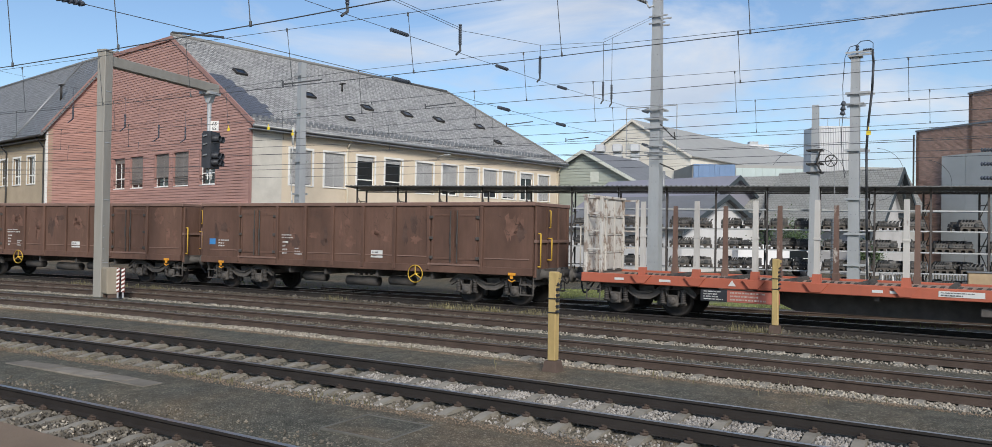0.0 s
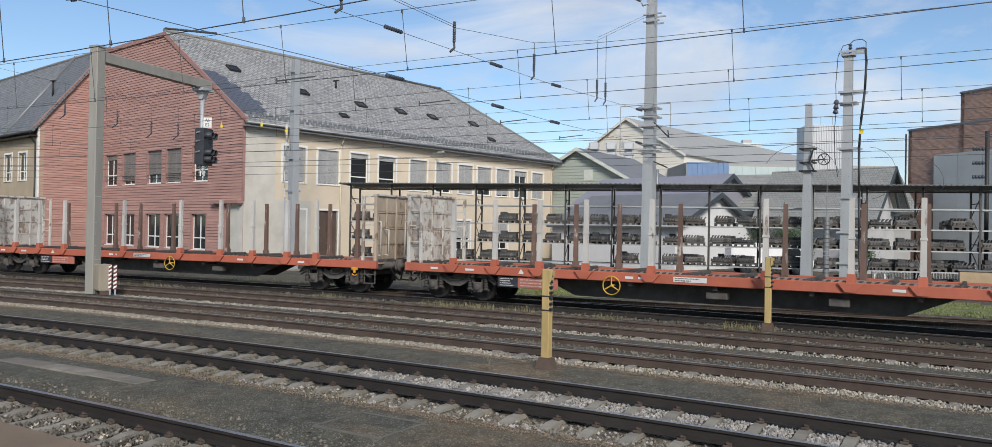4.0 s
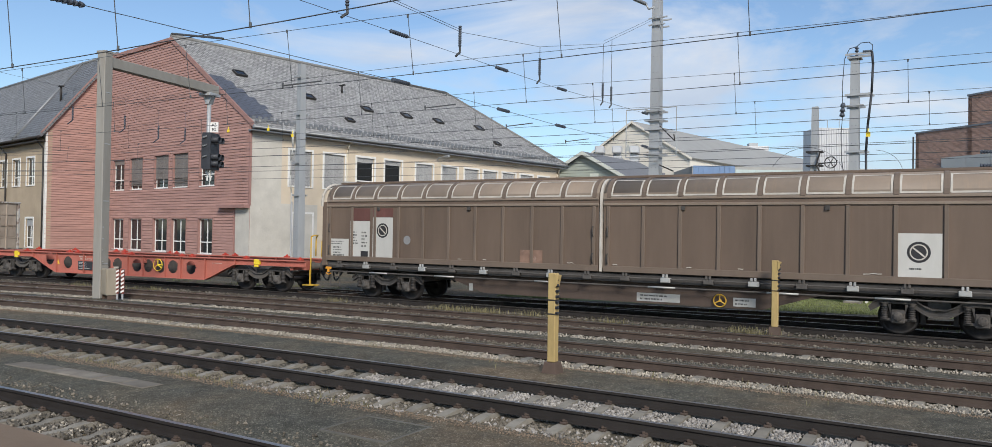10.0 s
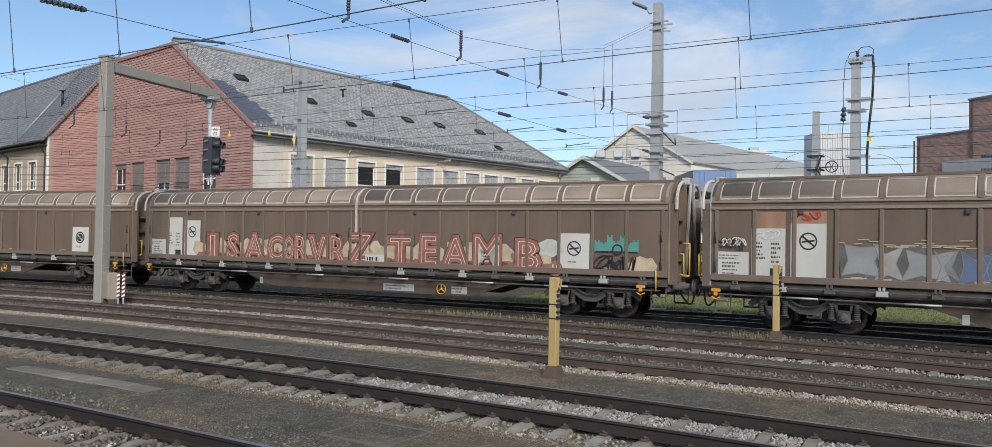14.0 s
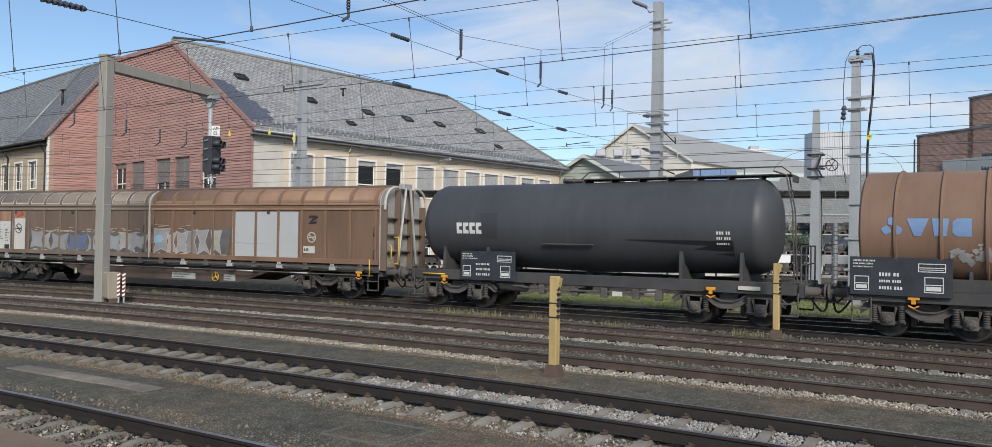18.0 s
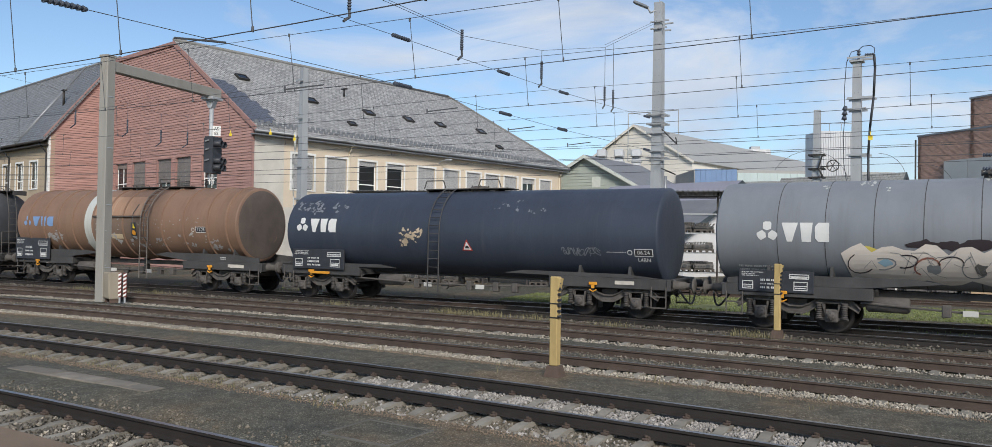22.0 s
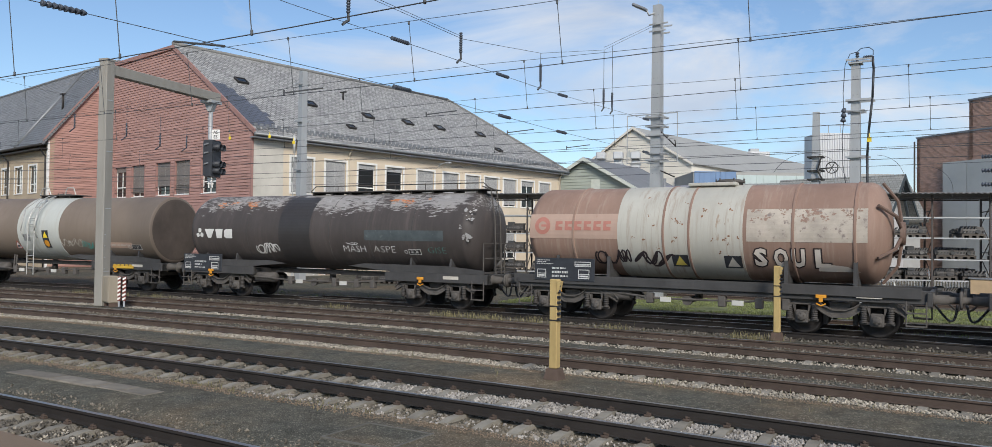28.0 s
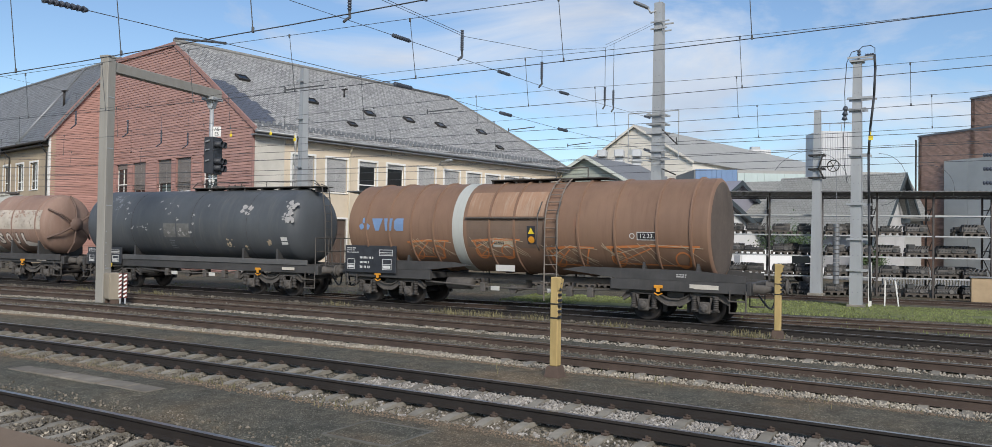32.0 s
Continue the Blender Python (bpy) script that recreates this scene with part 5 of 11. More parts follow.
def build_wires():
    spans = [("a", 4.50, 5.95), ("b", 5.06, 5.86), ("c", 5.32, 6.18), ("d", 5.38, 6.23), ("e", 5.38, 6.17)]
    hung = {"a": (20.9, 2.5), "b": (18.6, 3.0), "c": (21.2, 4.9), "d": (21.1, 3.8), "e": (20.0, 4.4)}
    for k, zc, zm in spans:
        W = thing("overhead_line", "overhead contact wire hung by droppers from a carrier wire", "overhead line", group="overhead lines", kind="")
        o = OFF[k]
        ss = [-150, -110, -80] + list(range(-60, 61, 4)) + [80, 120]
        def z_m(s):
            if k == "b" and s < 18.0:
                return zm + 0.25
            u = ((s - 18.0) / 60.0) % 1.0
            return zm + 0.35 * (2 * u - 1) ** 2 - 0.1
        bm = bm_new()
        bar(bm, [(*on(s, o + 0.2 * math.sin(s / 19.0))[:2], zc) for s in ss], WIRE_R, 5)
        part("contact_wire", bm, M_WIRE, W)
        bm = bm_new()
        bar(bm, [(*on(s, o)[:2], z_m(s)) for s in ss], WIRE_R * 0.8, 5)
        part("carrier_wire", bm, M_WIRE, W)
        s = hung[k][0] - hung[k][1] * int((hung[k][0] + 52.0) / hung[k][1])
        while s < 40:
            bm = bm_new()
            a = (*on(s, o + 0.2 * math.sin(s / 19.0))[:2], zc)
            c = (*on(s, o)[:2], z_m(s))
            rod(bm, a, c, 0.006, 5)
            rod(bm, (a[0], a[1], a[2] - 0.01), (a[0], a[1], a[2] + 0.05), 0.015, 6)
            rod(bm, (c[0], c[1], c[2] - 0.05), (c[0], c[1], c[2] + 0.01), 0.018, 6)
            part("dropper", bm, M_WIRE, W)
            s += hung[k][1]
    # cross spans from the lamp mast to the platform side
    X = thing("span_wire", "cross-span wires with inline insulators between the masts", "span wire")
    s0 = 18.0

    def sp(o, z):
        return (*on(s0, o)[:2], z)
    lines = {"upper": [(-22, 11.5), (-14, 9.0), (-9.67, 7.75), (-5.78, 7.71), (-1.17, 8.31), (4.05, 9.54), (9.9, 11.9)],
             "middle": [(-22, 6.95), (-12.08, 6.97), (-5.85, 7.10), (-0.2, 7.21), (9.9, 7.65)],
             "lower": [(-22, 5.5), (-16.91, 5.68), (-8.38, 5.93), (0.45, 6.0), (9.9, 6.22)]}
    for nm, pts in lines.items():
        runs = [(pts, 0.0)] + ([(pts[:4], 0.06), (pts[5:], 0.10)] if nm == "upper" else [])
        for line, up in runs:
            bm = bm_new()
            bar(bm, [sp(o, z + up) for o, z in line], WIRE_R, 5)
            part(nm + "_wire", bm, M_WIRE, X)
    for pts, zz in ((lines["middle"], (-8.48, -3.57, 0.51, 8.8)), (lines["lower"], (-16.6, -8.38, -3.43, 0.45, 8.8))):
        for o in zz:
            for (o1, z1), (o2, z2) in zip(pts, pts[1:]):
                if o1 <= o <= o2:
                    z = z1 + (z2 - z1) * (o - o1) / (o2 - o1)
                    dz = (z2 - z1) / (o2 - o1) * 0.3
                    bm = bm_new()
                    insulator(bm, sp(o - 0.34, z - dz * 1.13), sp(o + 0.34, z + dz * 1.13), 0.052, 8)
                    part("insulator", bm, M_INSUL, X)
    for o, zt in ((-10.35, 7.95), (-5.85, 7.71), (-1.17, 8.31), (4.05, 9.54), (4.9, 9.9)):
        zb = 7.1 + 0.02 * (o + 5)
        bm = bm_new()
        rod(bm, sp(o, zt), sp(o, zb + 0.75), 0.010, 5)
        part("hanger", bm, M_WIRE, X)
        bm = bm_new()
        insulator(bm, sp(o, zb + 0.78), sp(o, zb + 0.22), 0.052, 9)
        part("insulator", bm, M_INSUL, X)
        bm = bm_new()
        bar(bm, [sp(o, zb + 0.22), sp(o + 0.02, zb + 0.08), sp(o - 0.08, zb + 0.02), sp(o - 0.18, zb - 0.06)], 0.03, 6)
        part("clamp", bm, M_WIRE, X)
    # registration arms that steady the contact wires on the lower span
    for k, zc, zm in spans[1:]:
        o = OFF[k]
        bm = bm_new()
        rod(bm, (*on(18.3, o + 0.2)[:2], zc + 0.06), (*on(18.95, o + 0.6)[:2], zc + 0.17), 0.014, 6)
        rod(bm, (*on(18.3, o + 0.2)[:2], zc), (*on(18.3, o + 0.2)[:2], zc + 0.12), 0.018, 6)
        part("steady_arm", bm, M_WIRE, X)
    bm = bm_new()
    rod(bm, (*on(22.27, OFF["a"])[:2], 4.51), (*on(23.19, OFF["a"])[:2], 4.36), 0.012, 6)
    part("steady_arm", bm, M_WIRE, X)
    # lines over the far tracks and hanging insulators in front of the gable
    Y = thing("overhead_line", "overhead wires of the far sidings with hanging insulators", "overhead line", group="overhead lines")
    for o, s, z in ((8.0, -4.17, 7.90), (8.0, -1.54, 7.87), (8.0, 0.0, 7.50), (8.0, 26.36, 6.29)):
        bm = bm_new()
        x, y, _, h = on(s, o)
        box(bm, -0.075, 0.075, -0.01, 0.01, -0.09, 0.07)
        rod(bm, (0, 0, 0.08), (0, 0, 0.22), 0.02, 5)
        part("warning_tag", bm, M_WARN, Y, "small yellow warning tag", at=pose(x, y, z - 0.12, 0, 0, h))
    for o, z in ((4.0, 5.45), (4.0, 6.3), (8.0, 5.4), (8.0, 6.2), (12.5, 5.5), (12.5, 6.25)):
        bm = bm_new()
        bar(bm, [(*on(s, o)[:2], z + 0.12 * math.sin(s / 23.0 + o)) for s in range(-120, 81, 10)], 0.010, 5)
        part("contact_wire" if z < 6 else "carrier_wire", bm, M_WIRE, Y)
    for i, (o, s) in enumerate(((3.0, -9.78), (5.0, -8.37), (7.0, -8.04), (9.0, -8.05))):
        z = (8.6, 8.36, 8.05, 8.19)[i]
        bm = bm_new()
        rod(bm, (*on(s, o)[:2], z + 0.9), (*on(s, o)[:2], z), 0.008, 5)
        insulator(bm, (*on(s, o)[:2], z), (*on(s, o)[:2], z - 0.7), 0.055, 9)
        bar(bm, [(*on(s, o)[:2], z - 0.7), (*on(s - 0.35, o)[:2], z - 0.9)], 0.03, 6)
        part("insulator", bm, M_INSUL, Y)
    bm = bm_new()
    bar(bm, [(*on(s, o)[:2], z) for o, s, z in ((-4, -14.0, 10.6), (3.0, -9.78, 9.5), (5.0, -8.37, 9.26), (7.0, -8.04, 8.95), (9.0, -8.05, 9.09), (10.2, -1.2, 11.0))], 0.007, 5)
    part("span_wire", bm, M_WIRE, Y)


build_wires()

# ---- storage rack ----
M_RACK = mat("rack_steel", (0.075, 0.066, 0.062), 0.6, metal=0.3, var=0.3, scale=2)
M_BEAM = mat("rack_beam", (0.40, 0.41, 0.41), 0.5, metal=0.2, var=0.15, scale=1.5)
M_ITEM = [mat("stored_iron_%d" % i, c, 0.75, metal=0.1, var=0.35, scale=2.5, bump=0.3) for i, c in enumerate(((0.075, 0.073, 0.072), (0.115, 0.108, 0.10), (0.062, 0.064, 0.065), (0.15, 0.143, 0.135)))]
M_PALLET = mat("skid_iron", (0.095, 0.083, 0.072), 0.85, var=0.25, scale=4)
RA, RB = Vector((-25.15, 36.5, 0)), Vector((3.15, 41.59, 0))
RANG = math.degrees(math.atan2(RB.y - RA.y, RB.x - RA.x))
BAY = (RB - RA).length / 12
LEVELS = (0.92, 1.89, 2.88, 3.83)


def build_rack():
    K = thing("storage_rack", "long open steel storage rack with a corrugated roof", "storage rack", pose(RA.x, RA.y, GZ, 0, 0, RANG))
    n, top, dep = 17, 4.88, 1.25
    for i in range(n + 1):
        x = i * BAY
        for y, w in ((0.0, 0.04), (dep, 0.04)):
            bm = bm_new()
            box(bm, x - w, x + w, y - w, y + w, 0.0, top - (0.0 if y == 0 else 0.12))
            part("upright", bm, M_RACK, K)
        bm = bm_new()
        zz = 0.3
        k = 0
        while zz < top - 0.9:
            a, c = (0.06, dep - 0.06) if k % 2 else (dep - 0.06, 0.06)
            rod(bm, (x, a, zz), (x, c, zz + 0.8), 0.022, 6)
            zz += 0.8
            k += 1
        for z in (0.3, 2.2, 4.1):
            rod(bm, (x, 0, z), (x, dep, z), 0.025, 6)
        tagged(part("brace", bm, M_RACK, K), kind="stuff")
    for i in range(n):
        for z in LEVELS + (4.70,):
            for y in (-0.06, dep + 0.02):
                bm = bm_new()
                box(bm, i * BAY + 0.06, (i + 1) * BAY - 0.06, y - 0.02, y + 0.03, z - 0.065, z - 0.004)
                part("beam", bm, M_BEAM if z < 4 else M_RACK, K)
        for z in LEVELS[:3]:
            bm = bm_new()
            box(bm, i * BAY + 0.07, (i + 1) * BAY - 0.07, 0.0, dep, z - 0.03, z - 0.004)
            part("shelf", bm, M_RACK, K)
    bm = bm_new()
    L = n * BAY + 0.8
    m = int(L / 0.12)
    lo, hi = [], []
    for i in range(m + 1):
        x = -0.4 + L * i / m
        z = top + (0.03 if i % 2 else 0.0)
        lo.append((bm.verts.new((x, -0.75, z - 0.02)), bm.verts.new((x, dep + 0.5, z - 0.10))))
        hi.append((bm.verts.new((x, -0.75, z + 0.025)), bm.verts.new((x, dep + 0.5, z - 0.055))))
    for i in range(m):
        bm.faces.new((hi[i][0], hi[i + 1][0], hi[i + 1][1], hi[i][1]))
        bm.faces.new((lo[i][1], lo[i + 1][1], lo[i + 1][0], lo[i][0]))
        bm.faces.new((lo[i][0], lo[i + 1][0], hi[i + 1][0], hi[i][0]))
    part("roof_sheet", bm, mat("rack_roof", (0.13, 0.135, 0.14), 0.55, metal=0.3, var=0.2, scale=0.7), K)
    # what is stored on it
    kinds = []
    for v in range(5):
        rnd = random.Random(20 + v)
        T = thing("machine_unit", ("dark cast-iron machine unit on an iron skid", "oily gear unit with bolts on an iron skid", "black boxed machine part on an iron skid", "flat iron assembly with studs on an iron skid", "heavy iron casting with ribs on an iron skid")[v], "machine part", pose(0, -60, -3), group="units stored on the rack")
        bm = bm_new()
        prism(bm, [(-0.5, 0.0), (-0.42, 0.0), (-0.40, 0.10), (-0.20, 0.10), (-0.18, 0.0), (-0.08, 0.0), (-0.06, 0.10), (0.10, 0.10), (0.12, 0.0), (0.22, 0.0), (0.24, 0.10), (0.40, 0.10), (0.42, 0.0), (0.5, 0.0), (0.5, 0.17), (-0.5, 0.17)], -0.28, 0.28)
        part("skid", bm, M_PALLET, T)
        bm = bm_new()
        w, h = rnd.uniform(0.36, 0.47), rnd.uniform(0.14, 0.24)
        rbox(bm, -w, w, -0.24, 0.24, 0.173, 0.173 + h, 0.03)
        part("housing", bm, M_ITEM[v % 4], T)
        # slanted cast fins in a row along the top
        bm = bm_new()
        k = rnd.randint(5, 8)
        x_a, x_b = (-w * 0.95, w * rnd.uniform(0.2, 0.9)) if v % 2 else (-w * rnd.uniform(0.1, 0.8), w * 0.9)
        for j in range(k):
            x = x_a + (x_b - x_a) * j / (k - 1)
            lean = rnd.uniform(0.04, 0.10)
            prism(bm, [(x - 0.028, 0.17 + h), (x + 0.028, 0.17 + h), (x + 0.028 + lean, 0.30 + h), (x - 0.028 + lean, 0.30 + h)], -0.2, 0.2)
        tagged(part("fin_block", bm, M_ITEM[(v + 1) % 4], T), kind="stuff")
        bm = bm_new()
        x = -w * 0.55 if v % 2 == 0 else w * 0.6
        rbox(bm, x - 0.15, x + 0.15, -0.2, 0.2, 0.171 + h, 0.171 + h + rnd.uniform(0.10, 0.20), 0.02)
        part("cover", bm, M_ITEM[(v + 2) % 4], T)
        bm = bm_new()
        for j in range(7):
            x = -w + 0.06 + j * (2 * w - 0.12) / 6
            rod(bm, (x, -0.28, 0.173 + h * 0.5), (x, -0.23, 0.173 + h * 0.5), 0.035, 6)
        tagged(part("studs", bm, M_ITEM[(v + 3) % 4], T), kind="stuff")
        bm = bm_new()
        prism(bm, [(-w - 0.06, 0.20), (-w, 0.20), (-w, 0.20 + h), (-w - 0.03, 0.20 + h)], -0.18, 0.18)
        part("flange", bm, M_ITEM[(v + 2) % 4], T)
        bm = bm_new()
        rod(bm, (w * 0.4, -0.31, 0.173 + h * 0.5), (w * 0.4, -0.22, 0.173 + h * 0.5), h * 0.42, 12)
        part("end_cap", bm, M_ITEM[(v + 3) % 4], T)
        kinds.append(T)
    rnd = random.Random(7)
    Rm = pose(RA.x, RA.y, GZ, 0, 0, RANG)
    first = [True] * 5
    for i in range(n):
        for li, z in enumerate((0.02,) + LEVELS[:3]):
            # left bays are half empty; further on two rows stand behind one another on the lower shelves
            for row, y in enumerate((0.32, 0.92)):
                for j in range(2):
                    gone = (0.30 if i < 7 else 0.05) if row == 0 else (0.62 if i < 7 else 0.22)
                    if li == 3:
                        gone = 0.12 if row == 0 else 0.8
                    if rnd.random() < gone or (li == 3 and i == 2):
                        continue
                    v = rnd.randrange(5)
                    m = Rm @ pose(i * BAY + 0.62 + j * 1.14 + rnd.uniform(-0.05, 0.05) + 0.22 * row * (1 - 2 * j), y, z, 0, 0, rnd.uniform(-4, 4))
                    if first[v]:
                        kinds[v].matrix_basis = m
                        first[v] = False
                    else:
                        copy_thing(kinds[v], m)


build_rack()

# ---- buildings beyond the yard ----
M_GREENB = mat("sage_boarding", (0.37, 0.405, 0.355), 0.8, var=0.10, scale=1.0, bump=0.15)
M_LTRIM = mat("pale_trim", (0.55, 0.58, 0.52), 0.7, var=0.08)
M_WPANEL = mat("white_panels", (0.70, 0.66, 0.58), 0.6, var=0.06, scale=0.5, bump=0.05)
M_SHEET = mat("grey_sheet_roof", (0.34, 0.34, 0.325), 0.6, metal=0.1, var=0.08, scale=0.4, streak=2.0)
M_BLUE = mat("blue_panels", (0.15, 0.24, 0.40), 0.5, var=0.08, scale=0.6)
M_MINT = mat("mint_panels", (0.45, 0.53, 0.52), 0.5, var=0.08, scale=0.6)
M_WWALL = mat("white_render", (0.42, 0.42, 0.43), 0.85, var=0.05, scale=0.8, bump=0.15)
M_DROOF = mat("dark_sheet_roof", (0.17, 0.175, 0.185), 0.6, var=0.15, scale=0.7)
M_DGREEN = mat("dark_bargeboard", (0.05, 0.065, 0.075), 0.6, var=0.2, scale=1.0)
M_CORR = mat("silo_sheet", (0.55, 0.56, 0.57), 0.45, metal=0.35, var=0.10, scale=0.8, streak=5.0)
M_GREYDOOR = mat("grey_gate", (0.47, 0.48, 0.46), 0.6, var=0.10, scale=0.8)


def gabled(name, label, at, w, depth, ez, rz, wall_m, roof_m, ov=0.5, board=0.0, trim=None):
    """A gabled house: gable on local y = 0 facing -y, ridge along y."""
    G = thing(name, label, "building", at)
    bm = bm_new()
    prism(bm, [(-w / 2, 0), (w / 2, 0), (w / 2, ez), (0, rz), (-w / 2, ez)], 0.0, 0.3)
    box(bm, -w / 2, -w / 2 + 0.3, 0.3, depth, 0, ez)
    box(bm, w / 2 - 0.3, w / 2, 0.3, depth, 0, ez)
    prism(bm, [(-w / 2, 0), (w / 2, 0), (w / 2, ez), (0, rz), (-w / 2, ez)], depth, depth + 0.3)
    wl = part("wall", bm, wall_m, G)
    if board:
        z = 0.0
        while z < rz - board:
            hw = w / 2 if z + board < ez else w / 2 * (rz - z - board) / (rz - ez)
            bm = bm_new()
            prism(bm, [(0.0, 0.0), (-0.035, 0.01), (-0.012, board - 0.02), (0.0, board - 0.02)], -hw, hw, axis="x")
            part("board", bm, wall_m, wl, at=pose(0, -0.004, z))
            z += board
    sl = (rz - ez) / (w / 2)
    e = w / 2 + ov
    zl = ez - ov * sl
    for sx in (-1, 1):
        slab("roof", [(sx * e, -ov, zl + 0.2), (sx * e, depth + ov, zl + 0.2), (0, depth + ov, rz + 0.2), (0, -ov, rz + 0.2)], 0.15, roof_m, G)
        bm = bm_new()
        prism(bm, [(sx * e, zl - 0.12), (sx * e, zl + 0.21), (0, rz + 0.21), (0, rz - 0.14)], -ov - 0.06, -ov + 0.0)
        part("bargeboard", bm, trim or M_LTRIM, G)
    return G


def build_backdrop_town():
    A = gabled("boarded_house", "sage-green boarded gable house with a grey roof", pose(-23.4, 71.3, GZ, 0, 0, -10), 11.0, 12, 7.2, 10.2, M_GREENB, M_DROOF, 0.6, 0.3)
    bm = bm_new()
    rbox(bm, 0.6, 1.5, -0.05, -0.036, 7.3, 8.3, 0.01)
    part("vent", bm, M_LTRIM, A)
    Hh = gabled("factory_hall", "white panelled factory hall with a long pale roof", pose(-28.2, 107.0, GZ, 0, 0, -17), 17.6, 80, 12.9, 18.2, M_WPANEL, M_SHEET, 0.4, 1.0, M_WPANEL)
    bm = bm_new()
    prism(bm, [(-1.2, 14.3), (-0.2, 14.3), (-0.7, 15.3)], -0.09, -0.06)
    part("emblem", bm, M_GREYDOOR, Hh)
    for x, y in ((-31.0, 101.0), (-28.8, 101.5), (-26.6, 102.0)):
        V = thing("extraction_duct", "white sheet-metal extraction duct with a cowl", "duct", pose(x, y, GZ, 0, 0, 10), group="extraction ducts")
        bm = bm_new()
        rbox(bm, -0.55, 0.55, -0.55, 0.55, 0.0, 13.3, 0.05)
        part("shaft", bm, M_CORR, V)
        bm = bm_new()
        rbox(bm, -0.62, 0.62, -1.1, 0.62, 13.3, 14.3, 0.12)
        part("cowl", bm, M_CORR, V)
        bm = bm_new()
        rbox(bm, -0.68, 0.68, -0.68, 0.68, 12.6, 12.8, 0.03)
        part("flange", bm, M_GALV, V)
    R = thing("works_roof_building", "flat-roofed annex with blue and mint panels", "building", pose(-17.9, 96.2, GZ, 0, 0, 24.6))
    bm = bm_new()
    box(bm, 0, 24, 0, 10, 0, 9.4)
    part("wall", bm, M_WPANEL, R)
    for i in range(8):
        bm = bm_new()
        box(bm, i * 0.63, i * 0.63 + 0.61, -0.12, -0.005, 9.4, 11.1)
        part("blue_panel", bm, M_BLUE, R)
    for i in range(24):
        bm = bm_new()
        box(bm, 5.1 + i * 0.8, 5.1 + i * 0.8 + 0.78, -0.10, -0.005, 9.4, 10.7)
        part("mint_panel", bm, M_MINT, R)
    bm = bm_new()
    box(bm, -0.1, 24.1, -0.004, 10, 9.4, 11.05)
    part("parapet", bm, M_SHEET, R)
    for x in (7.2, 13.0):
        bm = bm_new()
        box(bm, x, x + 3.0, -0.06, -0.004, 8.2, 9.3)
        part("window", bm, M_GLASS, R)
    C = thing("plant_box", "rooftop plant enclosure of pale panels", "building", pose(-30.5, 184.0, GZ, 0, 0, 20))
    bm = bm_new()
    rbox(bm, 0, 4.6, 0, 7, 0, 24.3, 0.05)
    rbox(bm, 4.5, 13.3, 0.6, 7, 0, 23.5, 0.05)
    part("wall", bm, M_CORR, C)
    bm = bm_new()
    rbox(bm, 9.0, 11.0, 0.9, 2.9, 23.5, 24.2, 0.04)
    part("roof_unit", bm, M_GALV, C)
    S = thing("corrugated_silo", "tall corrugated grey sheet-metal silo tower", "silo", pose(-3.7, 86.1, GZ, 0, 0, 24.6))
    bm = bm_new()
    n = 20
    for i in range(n):
        x = i * 3.4 / n
        box(bm, x, x + 3.4 / n * 0.55, -0.07, -0.002, 0, 13.75)
    part("rib", bm, M_CORR, S)
    bm = bm_new()
    box(bm, 0, 3.4, 0, 3.4, 0, 13.8)
    part("shell", bm, M_CORR, S)
    bm = bm_new()
    for x in (0.0, 1.1, 2.3, 3.4):
        rod(bm, (x, 0, 13.8), (x, 0, 14.6), 0.03, 5)
    rod(bm, (0, 0, 14.6), (3.4, 0, 14.6), 0.03, 5)
    part("roof_rail", bm, M_GALV, S)
    # low house with a tiled roof, its dark-edged gable to the right
    B = thing("tiled_house", "low house with a long grey tiled roof and off-white walls", "building", pose(-12.5, 62.8, GZ, 0, 0, -2))
    bm = bm_new()
    box(bm, 0, 16.5, 0, 0.3, 0, 4.4)
    box(bm, 0, 0.3, 0.3, 7, 0, 4.4)
    box(bm, 0, 16.5, 7, 7.3, 0, 4.4)
    part("wall", bm, mat("house_render", (0.40, 0.40, 0.39), 0.85, var=0.15, scale=0.8, streak=2.0, bump=0.2), B)
    slab("roof", [(-0.5, -0.7, 4.25), (17.0, -0.7, 4.25), (15.8, 3.6, 7.3), (-0.5, 3.6, 7.3)], 0.2, M_OLDTILE, B, "grey tiled roof slope")
    slab("roof", [(17.0, 8.0, 4.25), (-0.5, 8.0, 4.25), (-0.5, 3.6, 7.3), (15.8, 3.6, 7.3)], 0.2, M_OLDTILE, B)
    bm = bm_new()
    box(bm, -0.5, 15.8, -0.75, -0.68, 3.95, 4.25)
    part("fascia", bm, M_DGREEN, B)
    for x in (4.0, 6.5, 11.0):
        window(B, pose(x, 0, 1.2), 1.3, 1.4, trim=M_WHITEP)
    E = gabled("porch_gable", "tiled porch gable with deep dark bargeboards", pose(2.0, 60.0, GZ, 0, 0, 66), 4.6, 7.0, 4.3, 7.1, mat("porch_boards", (0.45, 0.45, 0.46), 0.8, var=0.15, scale=1.0), M_OLDTILE, 1.0, 0.0, M_DGREEN)
    bm = bm_new()
    for q in (-1.6, 1.6):
        prism(bm, [(q * 0.2, 6.6), (q * 0.32, 6.6), (q, 4.4), (q * 0.9, 4.4)], -0.7, -0.55)
    part("bracket", bm, M_DGREEN, E)
    # boarded undersides of the deep eaves
    for sx in (-1, 1):
        bm = bm_new()
        prism(bm, [(sx * 3.3, 3.12), (sx * 3.3, 3.2), (0, 7.12), (0, 7.02)], -0.99, -0.01)
        part("soffit", bm, M_DGREEN, E, "dark boarded soffit")
